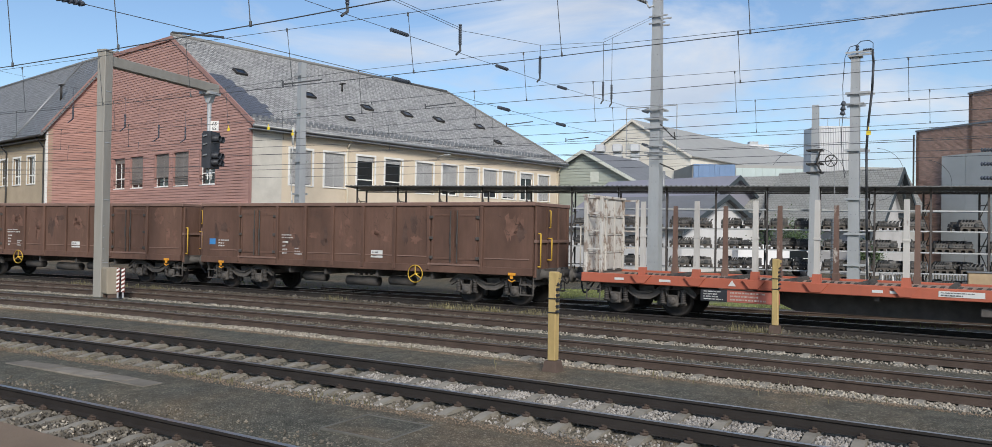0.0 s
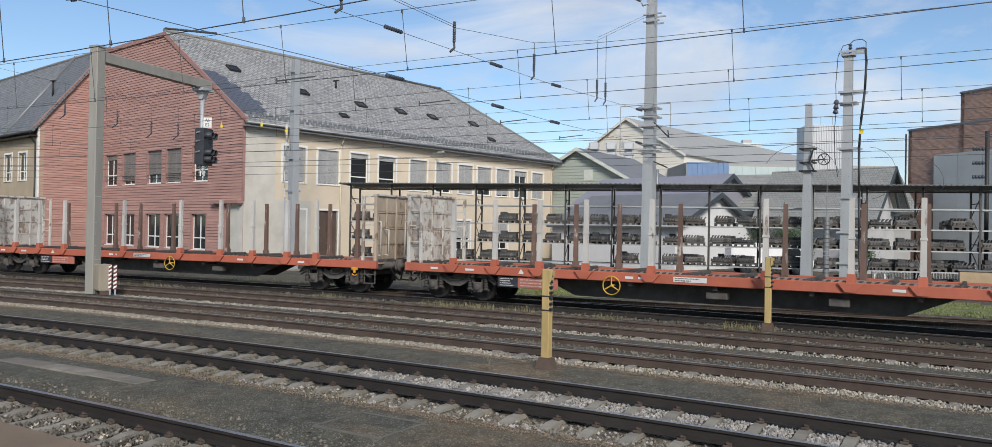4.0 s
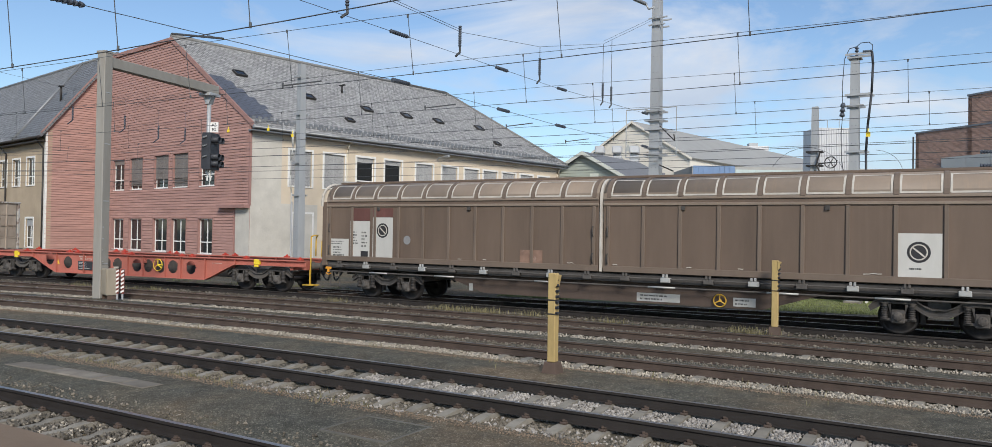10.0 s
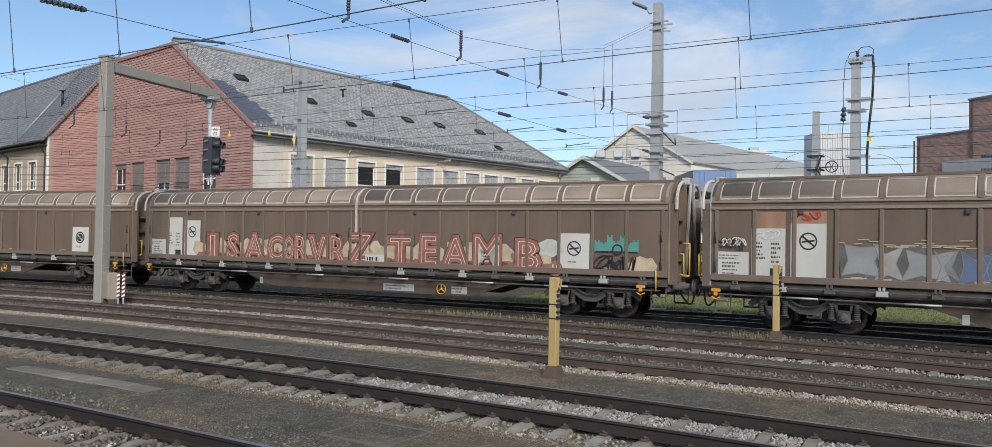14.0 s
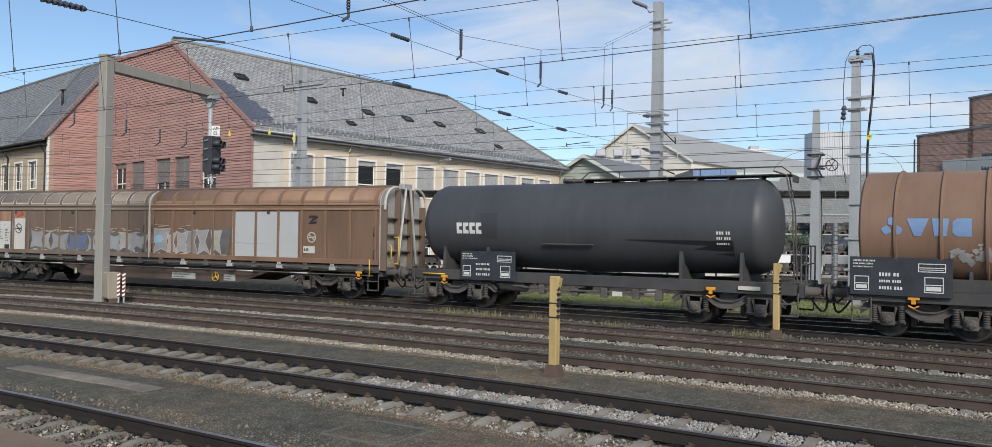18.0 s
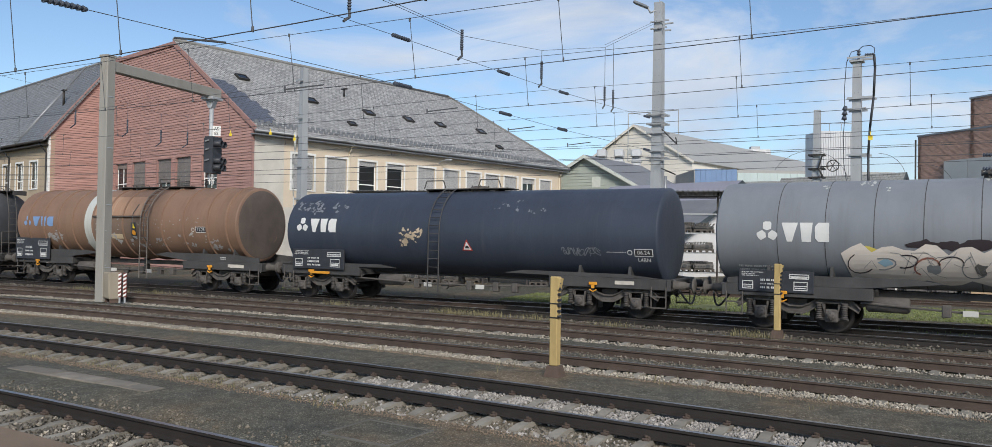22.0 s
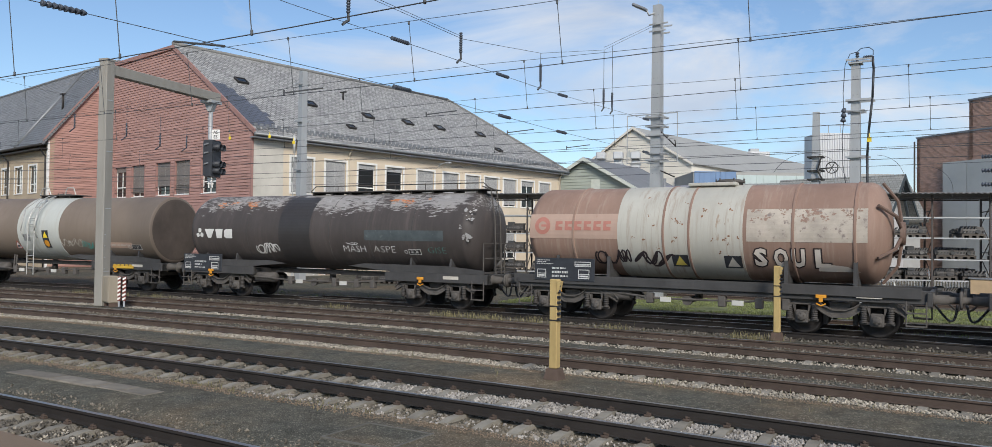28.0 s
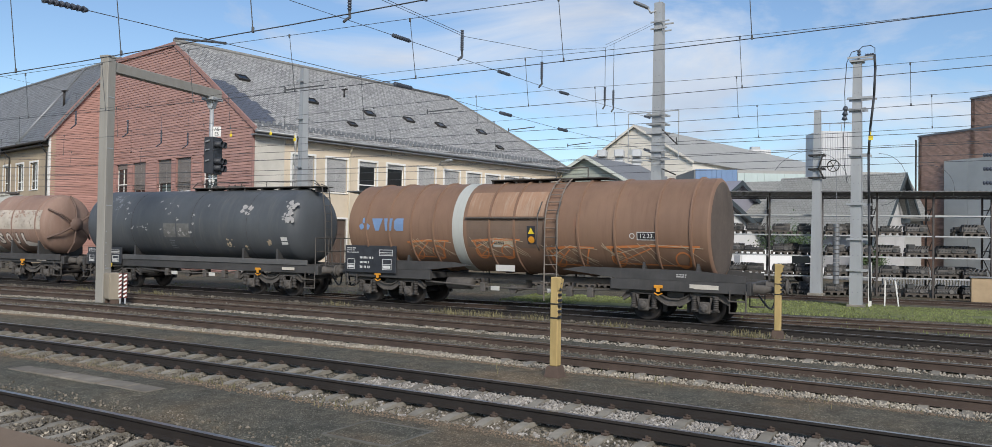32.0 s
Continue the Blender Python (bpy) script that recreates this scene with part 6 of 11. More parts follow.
    # small house in front of it
    F = gabled("white_outbuilding", "white rendered outbuilding with a low dark sheet roof", pose(-8.54, 57.0, GZ, 0, 0, 66), 9.6, 11.0, 2.95, 5.2, mat("outbuilding_render", (0.62, 0.62, 0.62), 0.85, var=0.05, scale=0.8, bump=0.15), M_DROOF, 0.5, 0.0, M_DGREEN)
    for x in (-2.2, 1.2):
        window(F, pose(x, 0, 1.0), 0.9, 1.0)
    bm = bm_new()
    rod(bm, (-0.8, 4.5, 4.6), (-0.8, 4.5, 7.2), 0.13, 8)
    part("flue", bm, M_ZINC, F)
    m_lilac = mat("lilac_grey_cladding", (0.25, 0.25, 0.29), 0.6, var=0.08, scale=0.5, streak=3.0)
    gabled("grey_clad_house", "grey sheet-clad house behind the white outbuilding", pose(-8.3, 61.5, GZ, 0, 0, 66), 8.6, 12.0, 4.4, 6.85, m_lilac, m_lilac, 0.4, 0.0, M_DGREEN)
    K = thing("brick_works", "red-brown brick industrial building with a grey gate", "building", pose(4.0, 66.0, GZ, 0, 0, -45.8))

    def brick_box(x0, x1, y0, y1, z1):
        for a, c in (((x0, y0), (x1, y0)), ((x0, y1), (x0, y0)), ((x1, y0), (x1, y1))):
            P = [Vector((*a, 0)), Vector((*c, 0)), Vector((*c, z1)), Vector((*a, z1))]
            slab("brick_wall", P, 0.3, M_BRICK, K)
        bm = bm_new()
        box(bm, x0 + 0.05, x1 - 0.05, y0 + 0.05, y1, z1 - 0.4, z1 - 0.1)
        part("roof", bm, M_DROOF, K)
        bm = bm_new()
        box(bm, x0 - 0.05, x1 + 0.05, y0 - 0.06, y0 + 0.35, z1, z1 + 0.12)
        part("coping", bm, M_ZINC, K)
    brick_box(0.0, 20.0, 0.0, 14.0, 10.40)
    brick_box(4.33, 20.0, -0.03, 10.0, 12.52)
    for i in range(6):
        bm = bm_new()
        box(bm, 2.33 + i * 1.9, 4.21 + i * 1.9, -0.15, -0.045, 0.0, 8.42)
        part("gate", bm, M_GREYDOOR, K, "grey sheet-metal gate panel")
    bm = bm_new()
    rod(bm, (-0.12, -0.1, 0), (-0.12, -0.1, 10.2), 0.06, 8)
    part("downpipe", bm, M_DARKIRON, K)
    # parked white van
    Vn = thing("parked_van", "long white van parked behind the rack", "van", pose(-4.6, 52.5, GZ, 0, 0, 20))
    bm = bm_new()
    prism(bm, [(-2.5, 0.45), (2.5, 0.45), (2.55, 1.0), (2.1, 1.15), (1.5, 1.95), (-2.4, 2.0), (-2.5, 1.9)], -0.95, 0.95)
    bmesh.ops.bevel(bm, geom=bm.edges[:], offset=0.06, segments=2, affect="EDGES")
    part("body", bm, mat("van_white", (0.80, 0.80, 0.80), 0.3, var=0.03, bump=0), Vn)
    bm = bm_new()
    prism(bm, [(1.95, 1.2), (1.46, 1.82), (0.6, 1.84), (0.6, 1.2)], -0.965, -0.945)
    part("side_window", bm, M_GLASS, Vn)
    for x in (-1.6, 1.6):
        for y in (-0.85, 0.85):
            bm = bm_new()
            lathe(bm, [(-0.1, 0.05), (-0.1, 0.34), (0.1, 0.34), (0.1, 0.05)], (x, y, 0.34), 16, axis="y")
            part("wheel", bm, M_BLACKP, Vn)
    # white paling fence
    Fn = thing("paling_fence", "white metal paling fence behind the rack", "fence", pose(1.2, 46.8, GZ, 0, 0, 10))
    for i in range(44):
        bm = bm_new()
        rbox(bm, i * 0.14, i * 0.14 + 0.07, -0.02, 0.02, 0.1, 1.25, 0.006)
        part("slat", bm, M_WHITEP, Fn)
    bm = bm_new()
    for z in (0.3, 1.05):
        box(bm, -0.05, 6.2, 0.02, 0.06, z, z + 0.06)
    part("rail", bm, M_GALV, Fn)
    bm = bm_new()
    for x in (0, 2.0, 4.1, 6.15):
        box(bm, x - 0.03, x + 0.03, 0.06, 0.12, 0, 1.3)
    part("post", bm, M_GALV, Fn)


build_backdrop_town()


# ---- grass ----
def blades(name, label, n, place, h, material, seed, w=0.012):
    rnd = random.Random(seed)
    verts, faces = [], []
    for _ in range(n):
        x, y, z = place(rnd)
        a = rnd.uniform(0, 6.28)
        hh = h * rnd.uniform(0.4, 1.25)
        lx, ly = rnd.uniform(-0.5, 0.5) * hh, rnd.uniform(-0.5, 0.5) * hh
        dx, dy = w * math.cos(a), w * math.sin(a)
        b = len(verts)
        verts += [(x - dx, y - dy, z - 0.01), (x + dx, y + dy, z - 0.01), (x + lx * 0.4 + dx * 0.7, y + ly * 0.4 + dy * 0.7, z + hh * 0.6), (x + lx * 0.4 - dx * 0.7, y + ly * 0.4 - dy * 0.7, z + hh * 0.6), (x + lx, y + ly, z + hh)]
        faces += [(b, b + 1, b + 2, b + 3), (b + 3, b + 2, b + 4)]
    me = bpy.data.meshes.new(name)
    me.from_pydata(verts, [], faces)
    me.materials.append(material)
    return tagged(new(name, me), label, "grass", kind="stuff")


def field(x0, x1, f0, f1):
    def g(rnd):
        while True:
            x = rnd.uniform(x0, x1)
            y = rnd.uniform(f0(x), f1(x))
            if noise.noise((x * 0.5, y * 0.5, 3.0)) > -0.28:
                return x, y, GZ
    return g


def e_y(x, off):
    return CY + math.sqrt((RE + off) ** 2 - (x - XM) ** 2)


def turf_near(x):
    return 28.9 + 0.02 * x + 0.25 * noise.noise((x * 0.8, 1.0, 0.0))


def turf_far(x):
    return (34.9 - 0.1 * x if x > -8 else 33.0) + 0.3 * noise.noise((x * 0.7, 5.0, 0.0))


def build_turf():
    """Low sward with a ragged edge, a little above the gravel."""
    verts, faces = [], []
    n = 12
    for i in range(101):
        x = -13.0 + 0.25 * i
        for j in range(n + 1):
            y = turf_near(x) + (turf_far(x) - turf_near(x)) * j / n
            verts.append((x, y, GZ + 0.035 + 0.02 * noise.noise((x * 1.5, y * 1.5, 2.0)) - (0.05 if j in (0, n) else 0.0)))
    for i in range(100):
        for j in range(n):
            a = i * (n + 1) + j
            faces.append((a, a + n + 1, a + n + 2, a + 1))
    me = bpy.data.meshes.new("turf")
    me.from_pydata(verts, [], faces)
    me.materials.append(M_TURF)
    for p in me.polygons:
        p.use_smooth = True
    tagged(new("turf", me), "low green sward between the sidings", "grass", kind="structure")


build_turf()
blades("grass", "green grass strip behind the train's track", 42000, field(-13, 12, turf_near, turf_far), 0.075, M_GRASS, 1, 0.016)
blades("grass", "green weeds between the far rails", 900, field(-30, 8, lambda x: e_y(x, 1.9), lambda x: e_y(x, 3.6)), 0.09, M_GRASS, 2, 0.014)


def clumps(seed, n, off, smin, smax, spread):
    rnd0 = random.Random(seed)
    cs = [(rnd0.uniform(smin, smax), off + rnd0.gauss(0, spread)) for _ in range(n)]

    def g(rnd):
        s, o = cs[rnd.randrange(len(cs))]
        s, o = s + rnd.gauss(0, 0.35), o + rnd.gauss(0, 0.12)
        x, y, _, _ = on(s, o)
        return x, y, ground_z(s, o)
    return g


blades("dry_grass", "dry straw-coloured grass tufts beside the rails", 900, clumps(3, 12, -2.0, at_x(-36, -2), at_x(4, -2), 0.2), 0.19, M_DRY, 3, 0.008)
blades("dry_grass", "sparse dry weeds along worn rails", 250, clumps(4, 60, -9.6, at_x(-36, -9), at_x(3, -9), 0.4), 0.13, M_DRY, 4, 0.007)
blades("dry_grass", "low dry weeds on the gravel", 450, clumps(5, 40, -14.1, at_x(-24, -14), at_x(-6, -14), 0.25), 0.08, M_DRY, 5, 0.008)


def shrub(x, y, w, h, seed):
    """A bush: a few stems and many small leaves in uneven clumps."""
    rnd = random.Random(seed)
    S = thing("shrub", "leafy green shrub in front of the white wall", "shrub", pose(x, y, GZ), group="shrubs by the wall")
    bm = bm_new()
    tips = []
    for k in range(7):
        a = rnd.uniform(0, 6.28)
        tip = (w * 0.35 * math.cos(a), w * 0.25 * math.sin(a), h * rnd.uniform(0.45, 0.85))
        rod(bm, (0.05 * math.cos(a), 0.05 * math.sin(a), 0.0), tip, 0.03, 5, 0.01)
        tips.append(tip)
    part("stems", bm, M_BROWNB, S)
    verts, faces = [], []
    for _ in range(1400):
        t = tips[rnd.randrange(7)]
        c = Vector((t[0] + rnd.gauss(0, w * 0.16), t[1] + rnd.gauss(0, w * 0.14), max(0.05, t[2] + rnd.gauss(0, h * 0.17))))
        u = Vector((rnd.gauss(0, 1), rnd.gauss(0, 1), rnd.gauss(0, 1))).normalized() * rnd.uniform(0.04, 0.09)
        v = u.orthogonal().normalized() * u.length * 0.6
        n = len(verts)
        verts += [c - u, c + v, c + u, c - v]
        faces.append((n, n + 1, n + 2, n + 3))
    me = bpy.data.meshes.new("foliage")
    me.from_pydata(verts, [], faces)
    me.materials.append(mat("shrub_leaf", (0.07, 0.11, 0.045), 0.7, var=0.3, scale=2.0, bump=0, obj_var=0.45, island=True))
    tagged(share("foliage", me, S, Matrix()), kind="stuff")


for i, (x, y, w, h) in enumerate(((-4.6, 56.5, 2.0, 3.4), (-2.9, 57.0, 1.7, 3.0), (-6.0, 57.5, 1.6, 2.6), (0.8, 57.5, 1.5, 2.2))):
    shrub(x, y, w, h, 40 + i)

# ---- the freight train ----
# Every wagon: local x along the track, -y towards the camera, z from the rail head.
M_BROWN = mat("wagon_brown", (0.115, 0.064, 0.047), 0.85, runs=0.6, run_col=(0.07, 0.04, 0.032), dust=0.6, dust_col=(0.165, 0.098, 0.07), var=0.42, scale=0.9, streak=2.5, spots=0.22, spot_col=(0.185, 0.108, 0.075), spot_scale=2.2, bump=0.2)
M_PRIMER = mat("bare_primer", (0.150, 0.082, 0.060), 0.85, var=0.4, scale=3.0, spots=0.35, spot_col=(0.12, 0.066, 0.05), spot_scale=5.0)
M_SOOT = mat("sooty_brown", (0.088, 0.054, 0.043), 0.9, var=0.4, scale=3.0, spots=0.35, spot_col=(0.115, 0.07, 0.052), spot_scale=5.0)
M_BROWN_IN = mat("wagon_brown_rail", (0.20, 0.125, 0.10), 0.8, var=0.2, scale=1.5, streak=2.0)
M_RUN = mat("running_gear", (0.066, 0.061, 0.057), 0.85, var=0.35, scale=3.0, bump=0.25)
M_RUN2 = mat("axle_box_dirt", (0.095, 0.087, 0.08), 0.85, var=0.3, scale=4.0, bump=0.25)
M_WHEEL = mat("wheel_steel", (0.034, 0.031, 0.03), 0.7, metal=0.3, var=0.3, scale=3.0)
M_FLATRED = mat("flat_wagon_red", (0.42, 0.118, 0.070), 0.7, runs=0.4, run_col=(0.25, 0.10, 0.07), var=0.16, scale=0.9, spots=0.12, spot_col=(0.32, 0.11, 0.075), spot_scale=1.2)
M_CRED = mat("container_wagon_red", (0.42, 0.135, 0.10), 0.7, runs=0.4, run_col=(0.24, 0.11, 0.085), var=0.18, scale=0.8, spots=0.18, spot_col=(0.27, 0.11, 0.085), spot_scale=1.0)
M_STAKE = mat("worn_stake_paint", (0.50, 0.48, 0.45), 0.7, var=0.2, scale=2.0, streak=3.0, spots=0.42, spot_col=(0.22, 0.17, 0.14), spot_scale=3.0)
M_STAKE2 = mat("rusty_stake", (0.15, 0.095, 0.075), 0.8, var=0.3, scale=2.0, streak=3.0, spots=0.42, spot_col=(0.42, 0.39, 0.35), spot_scale=3.5)
M_ENDW = mat("end_board_white", (0.52, 0.50, 0.46), 0.7, var=0.25, scale=1.5, streak=1.5, spots=0.66, spot_col=(0.25, 0.20, 0.165), spot_scale=3.0, runs=1.0, run_col=(0.22, 0.14, 0.09))
M_ENDR = mat("end_board_rust", (0.16, 0.11, 0.085), 0.8, var=0.25, scale=1.5, streak=2.5, spots=0.2, spot_col=(0.3, 0.24, 0.19))
M_ENDM = mat("end_board_stained", (0.40, 0.33, 0.26), 0.75, var=0.3, scale=1.5, streak=2.0, spots=0.42, spot_col=(0.19, 0.12, 0.075), spot_scale=2.2, runs=0.8, run_col=(0.15, 0.09, 0.06))
M_DECK = mat("deck_wood", (0.30, 0.20, 0.15), 0.85, var=0.25, scale=3.0)
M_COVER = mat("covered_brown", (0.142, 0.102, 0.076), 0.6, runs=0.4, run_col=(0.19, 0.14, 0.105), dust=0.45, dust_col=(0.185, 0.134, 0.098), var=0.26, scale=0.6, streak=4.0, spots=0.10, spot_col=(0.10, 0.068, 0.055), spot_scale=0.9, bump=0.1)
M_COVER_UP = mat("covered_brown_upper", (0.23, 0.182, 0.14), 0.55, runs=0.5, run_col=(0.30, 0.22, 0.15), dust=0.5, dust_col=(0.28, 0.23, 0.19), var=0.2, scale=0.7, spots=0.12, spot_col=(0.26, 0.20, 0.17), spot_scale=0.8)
M_COVER_RIB = mat("covered_brown_rib", (0.158, 0.12, 0.092), 0.6, runs=0.4, run_col=(0.21, 0.16, 0.12), var=0.2, scale=0.8, streak=3.0)
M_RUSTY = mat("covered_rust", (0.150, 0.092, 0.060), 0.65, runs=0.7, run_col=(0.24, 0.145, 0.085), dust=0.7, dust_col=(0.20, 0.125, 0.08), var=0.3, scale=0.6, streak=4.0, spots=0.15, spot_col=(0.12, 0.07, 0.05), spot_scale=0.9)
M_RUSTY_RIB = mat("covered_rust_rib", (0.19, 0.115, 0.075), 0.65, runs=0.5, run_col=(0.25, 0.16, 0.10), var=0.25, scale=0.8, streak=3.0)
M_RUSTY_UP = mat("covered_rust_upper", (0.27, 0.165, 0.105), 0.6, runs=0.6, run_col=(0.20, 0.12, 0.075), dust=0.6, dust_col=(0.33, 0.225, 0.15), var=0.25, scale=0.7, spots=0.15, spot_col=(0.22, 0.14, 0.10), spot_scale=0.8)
M_MAROON = mat("maroon_panel", (0.135, 0.06, 0.05), 0.6, var=0.25, scale=1.2, streak=3.0)
M_SEAL = mat("pale_sealant", (0.50, 0.465, 0.41), 0.7, var=0.2, scale=3.0)
M_PLATE = mat("white_plate", (0.52, 0.51, 0.475), 0.55, var=0.12, scale=1.2, streak=3.0, spots=0.14, spot_col=(0.40, 0.35, 0.30))
M_INK = mat("black_ink", (0.03, 0.03, 0.032), 0.6, var=0.1, bump=0)
M_CHALK = mat("white_lettering", (0.62, 0.62, 0.60), 0.6, var=0.08, bump=0)
M_YELP = mat("handle_yellow", (0.58, 0.37, 0.05), 0.5, var=0.12, scale=4)
M_ORANGE = mat("orange_bracket", (0.68, 0.30, 0.03), 0.55, var=0.12, scale=4)
M_BLUEL = mat("blue_label", (0.05, 0.22, 0.50), 0.5, var=0.08)
M_LADDER = mat("grimy_ladder", (0.20, 0.175, 0.15), 0.7, metal=0.1, var=0.25, scale=3.0)
M_GALVP = mat("wagon_galvanised", (0.45, 0.45, 0.43), 0.5, metal=0.3, var=0.2, scale=2.5)
TRAIN, WHEELS = [], []
CACHE = {}


def cached(name, make, material):
    if name not in CACHE:
        bm = bm_new()
        make(bm)
        CACHE[name] = mesh_of(name, bm, material)
    return CACHE[name]


def mk_frame(bm):
    # pressed side frame: raised over the boxes, dipping in a gull-wing curve between them, flanged along both edges
    top = [(-1.58, 0.66), (-1.45, 0.80), (-1.22, 0.93), (-0.72, 0.94), (-0.52, 0.86), (-0.34, 0.74), (-0.16, 0.66), (0.16, 0.66), (0.34, 0.74), (0.52, 0.86), (0.72, 0.94), (1.22, 0.93), (1.45, 0.80), (1.58, 0.66)]
    low = [(1.54, 0.60), (1.34, 0.72), (1.18, 0.82), (0.70, 0.82), (0.54, 0.72), (0.36, 0.59), (0.18, 0.51), (-0.18, 0.51), (-0.36, 0.59), (-0.54, 0.72), (-0.70, 0.82), (-1.18, 0.82), (-1.34, 0.72), (-1.54, 0.60)]
    for y in (-1.04, 0.96):
        prism(bm, top + low, y, y + 0.08)
    for y in (-1.11, 0.97):
        for edge, t in ((top, 0.034), (low, -0.034)):
            for (x0, z0), (x1, z1) in zip(edge, edge[1:]):
                prism(bm, [(x0, z0), (x1, z1), (x1, z1 + t), (x0, z0 + t)], y, y + 0.14)
    box(bm, -0.25, 0.25, -0.92, 0.92, 0.58, 0.86)
    for x in (-1.5, 1.42):
        box(bm, x, x + 0.08, -0.92, 0.92, 0.66, 0.80)


def mk_box(bm):
    rbox(bm, -0.16, 0.16, -0.15, 0.0, -0.17, 0.17, 0.03)
    rbox(bm, -0.40, 0.40, -0.10, 0.0, -0.12, -0.06, 0.01)
    lathe(bm, [(-0.21, 0.001), (-0.21, 0.10), (-0.15, 0.12)], (0, 0, 0), 14, axis="y")
    for k in range(6):
        a = math.pi / 3 * k + 0.5
        rod(bm, (0.08 * math.cos(a), -0.225, 0.08 * math.sin(a)), (0.08 * math.cos(a), -0.2, 0.08 * math.sin(a)), 0.014, 5)
    for sx in (-1, 1):
        prism(bm, [(sx * 0.16, 0.06), (sx * 0.23, 0.30), (sx * 0.16, 0.30)], -0.13, -0.02)


def mk_spring(bm):
    prof = [(-0.075, 0.001), (-0.075, 0.10), (-0.05, 0.10)]
    for k in range(6):
        prof += [(-0.045 + k * 0.055, 0.055), (-0.035 + k * 0.055, 0.082), (-0.01 + k * 0.055, 0.082), (0.0 + k * 0.055, 0.055)]
    lathe(bm, prof + [(0.31, 0.10), (0.34, 0.10), (0.34, 0.001)], (0, 0, 0), 10, axis="z")


def mk_wheelset(bm):
    rod(bm, (0, -0.95, 0), (0, 0.95, 0), 0.08, 10)
    for s in (-1, 1):
        lathe(bm, [(-0.07 * s, 0.10), (-0.065 * s, 0.14), (-0.02 * s, 0.20), (-0.03 * s, 0.38), (-0.065 * s, 0.40), (-0.065 * s, 0.455), (0.05 * s, 0.462), (0.06 * s, 0.49), (0.075 * s, 0.488), (0.075 * s, 0.40), (0.02 * s, 0.38), (0.02 * s, 0.2), (0.06 * s, 0.12)], (0, -0.76 * s if s > 0 else 0.76, 0), 28, axis="y")


def bogie(parent, x, wheelbase=1.8):
    fr = share("bogie", cached("bogie_frame", mk_frame, M_RUN2), parent, pose(x, 0, 0))
    for sx in (-1, 1):
        ws = share("wheelset", cached("wheelset", mk_wheelset, M_WHEEL), fr, pose(sx * wheelbase / 2, 0, 0.46))
        WHEELS.append((ws, sx * wheelbase / 2))
        for sy in (-1, 1):
            share("axle_box", cached("axle_box", mk_box, M_RUN2), fr, pose(sx * wheelbase / 2, sy * 1.02, 0.47, 0, 0, 0 if sy < 0 else 180))
            for q in (-0.31, 0.31):
                share("spring", cached("spring", mk_spring, M_RUN), fr, pose(sx * wheelbase / 2 + q, sy * 1.10, 0.47))
        for sy in (-1, 1):
            me = cached("brake_shoe", lambda b: (rbox(b, -0.06, 0.06, -0.06, 0.06, -0.18, 0.18, 0.02)), M_RUN)
            share("brake_block", me, fr, pose(sx * (wheelbase / 2 - 0.54), sy * 0.76, 0.45))
    return fr


def mk_buffer(bm):
    lathe(bm, [(0.0, 0.16), (0.03, 0.16), (0.03, 0.12), (0.34, 0.115), (0.34, 0.085), (0.55, 0.085), (0.56, 0.22), (0.60, 0.225), (0.615, 0.12), (0.62, 0.001)], (0, 0, 0), 20)


def mk_hook(bm):
    bar(bm, [(0.0, 0, 0), (0.25, 0, 0.0), (0.34, 0, 0.06), (0.36, 0, -0.04)], 0.045, 6)
    bar(bm, [(0.2, 0, -0.02), (0.42, 0.03, -0.25), (0.5, 0, -0.3), (0.6, -0.02, -0.12)], 0.03, 6)


def mk_hose(bm):
    pts = [(0.0 + 0.12 * math.sin(i / 10 * math.pi) * 1.0 + 0.05 * i, 0.0, -0.42 * math.sin(i / 10 * math.pi)) for i in range(11)]
    bar(bm, pts, 0.03, 7)


def mk_step(bm):
    bar(bm, [(-0.22, 0, 0.0), (-0.22, 0, -0.62), (0.22, 0, -0.62), (0.22, 0, 0.0)], 0.02, 6)
    box(bm, -0.22, 0.22, -0.10, 0.02, -0.62, -0.59)
    box(bm, -0.22, 0.22, -0.10, 0.02, -0.30, -0.27)


def ends(parent, half, beam_m, steps=True):
    """Buffer beams, buffers, screw couplings and brake hoses at both ends."""
    for sx in (-1, 1):
        bm = bm_new()
        rbox(bm, -0.12 if sx > 0 else 0.0, 0.0 if sx > 0 else 0.12, -1.28, 1.28, 0.88, 1.22, 0.015)
        part("buffer_beam", bm, beam_m, parent, at=pose(sx * half, 0, 0))
        for sy in (-1, 1):
            share("buffer", cached("buffer", mk_buffer, M_RUN2), parent, pose(sx * half, sy * 0.875, 1.05, 0, 0, 0 if sx > 0 else 180))
            if steps:
                share("step", cached("step", mk_step, M_RUN2), parent, pose(sx * (half - 0.35), sy * 1.28, 1.0, 0, 0, 0 if sy < 0 else 180))
        share("screw_coupling", cached("screw_coupling", mk_hook, M_RUN), parent, pose(sx * half, 0, 1.03, 0, 0, 0 if sx > 0 else 180))
        share("brake_hose", cached("brake_hose", mk_hose, M_BLACKP), parent, pose(sx * half, -0.45, 0.92, 0, 0, 0 if sx > 0 else 180))


def flat_surf(y):
    return lambda z: y


def tank_surf(r, zc):
    return lambda z: -math.sqrt(max(0.01, r * r - (z - zc) ** 2))


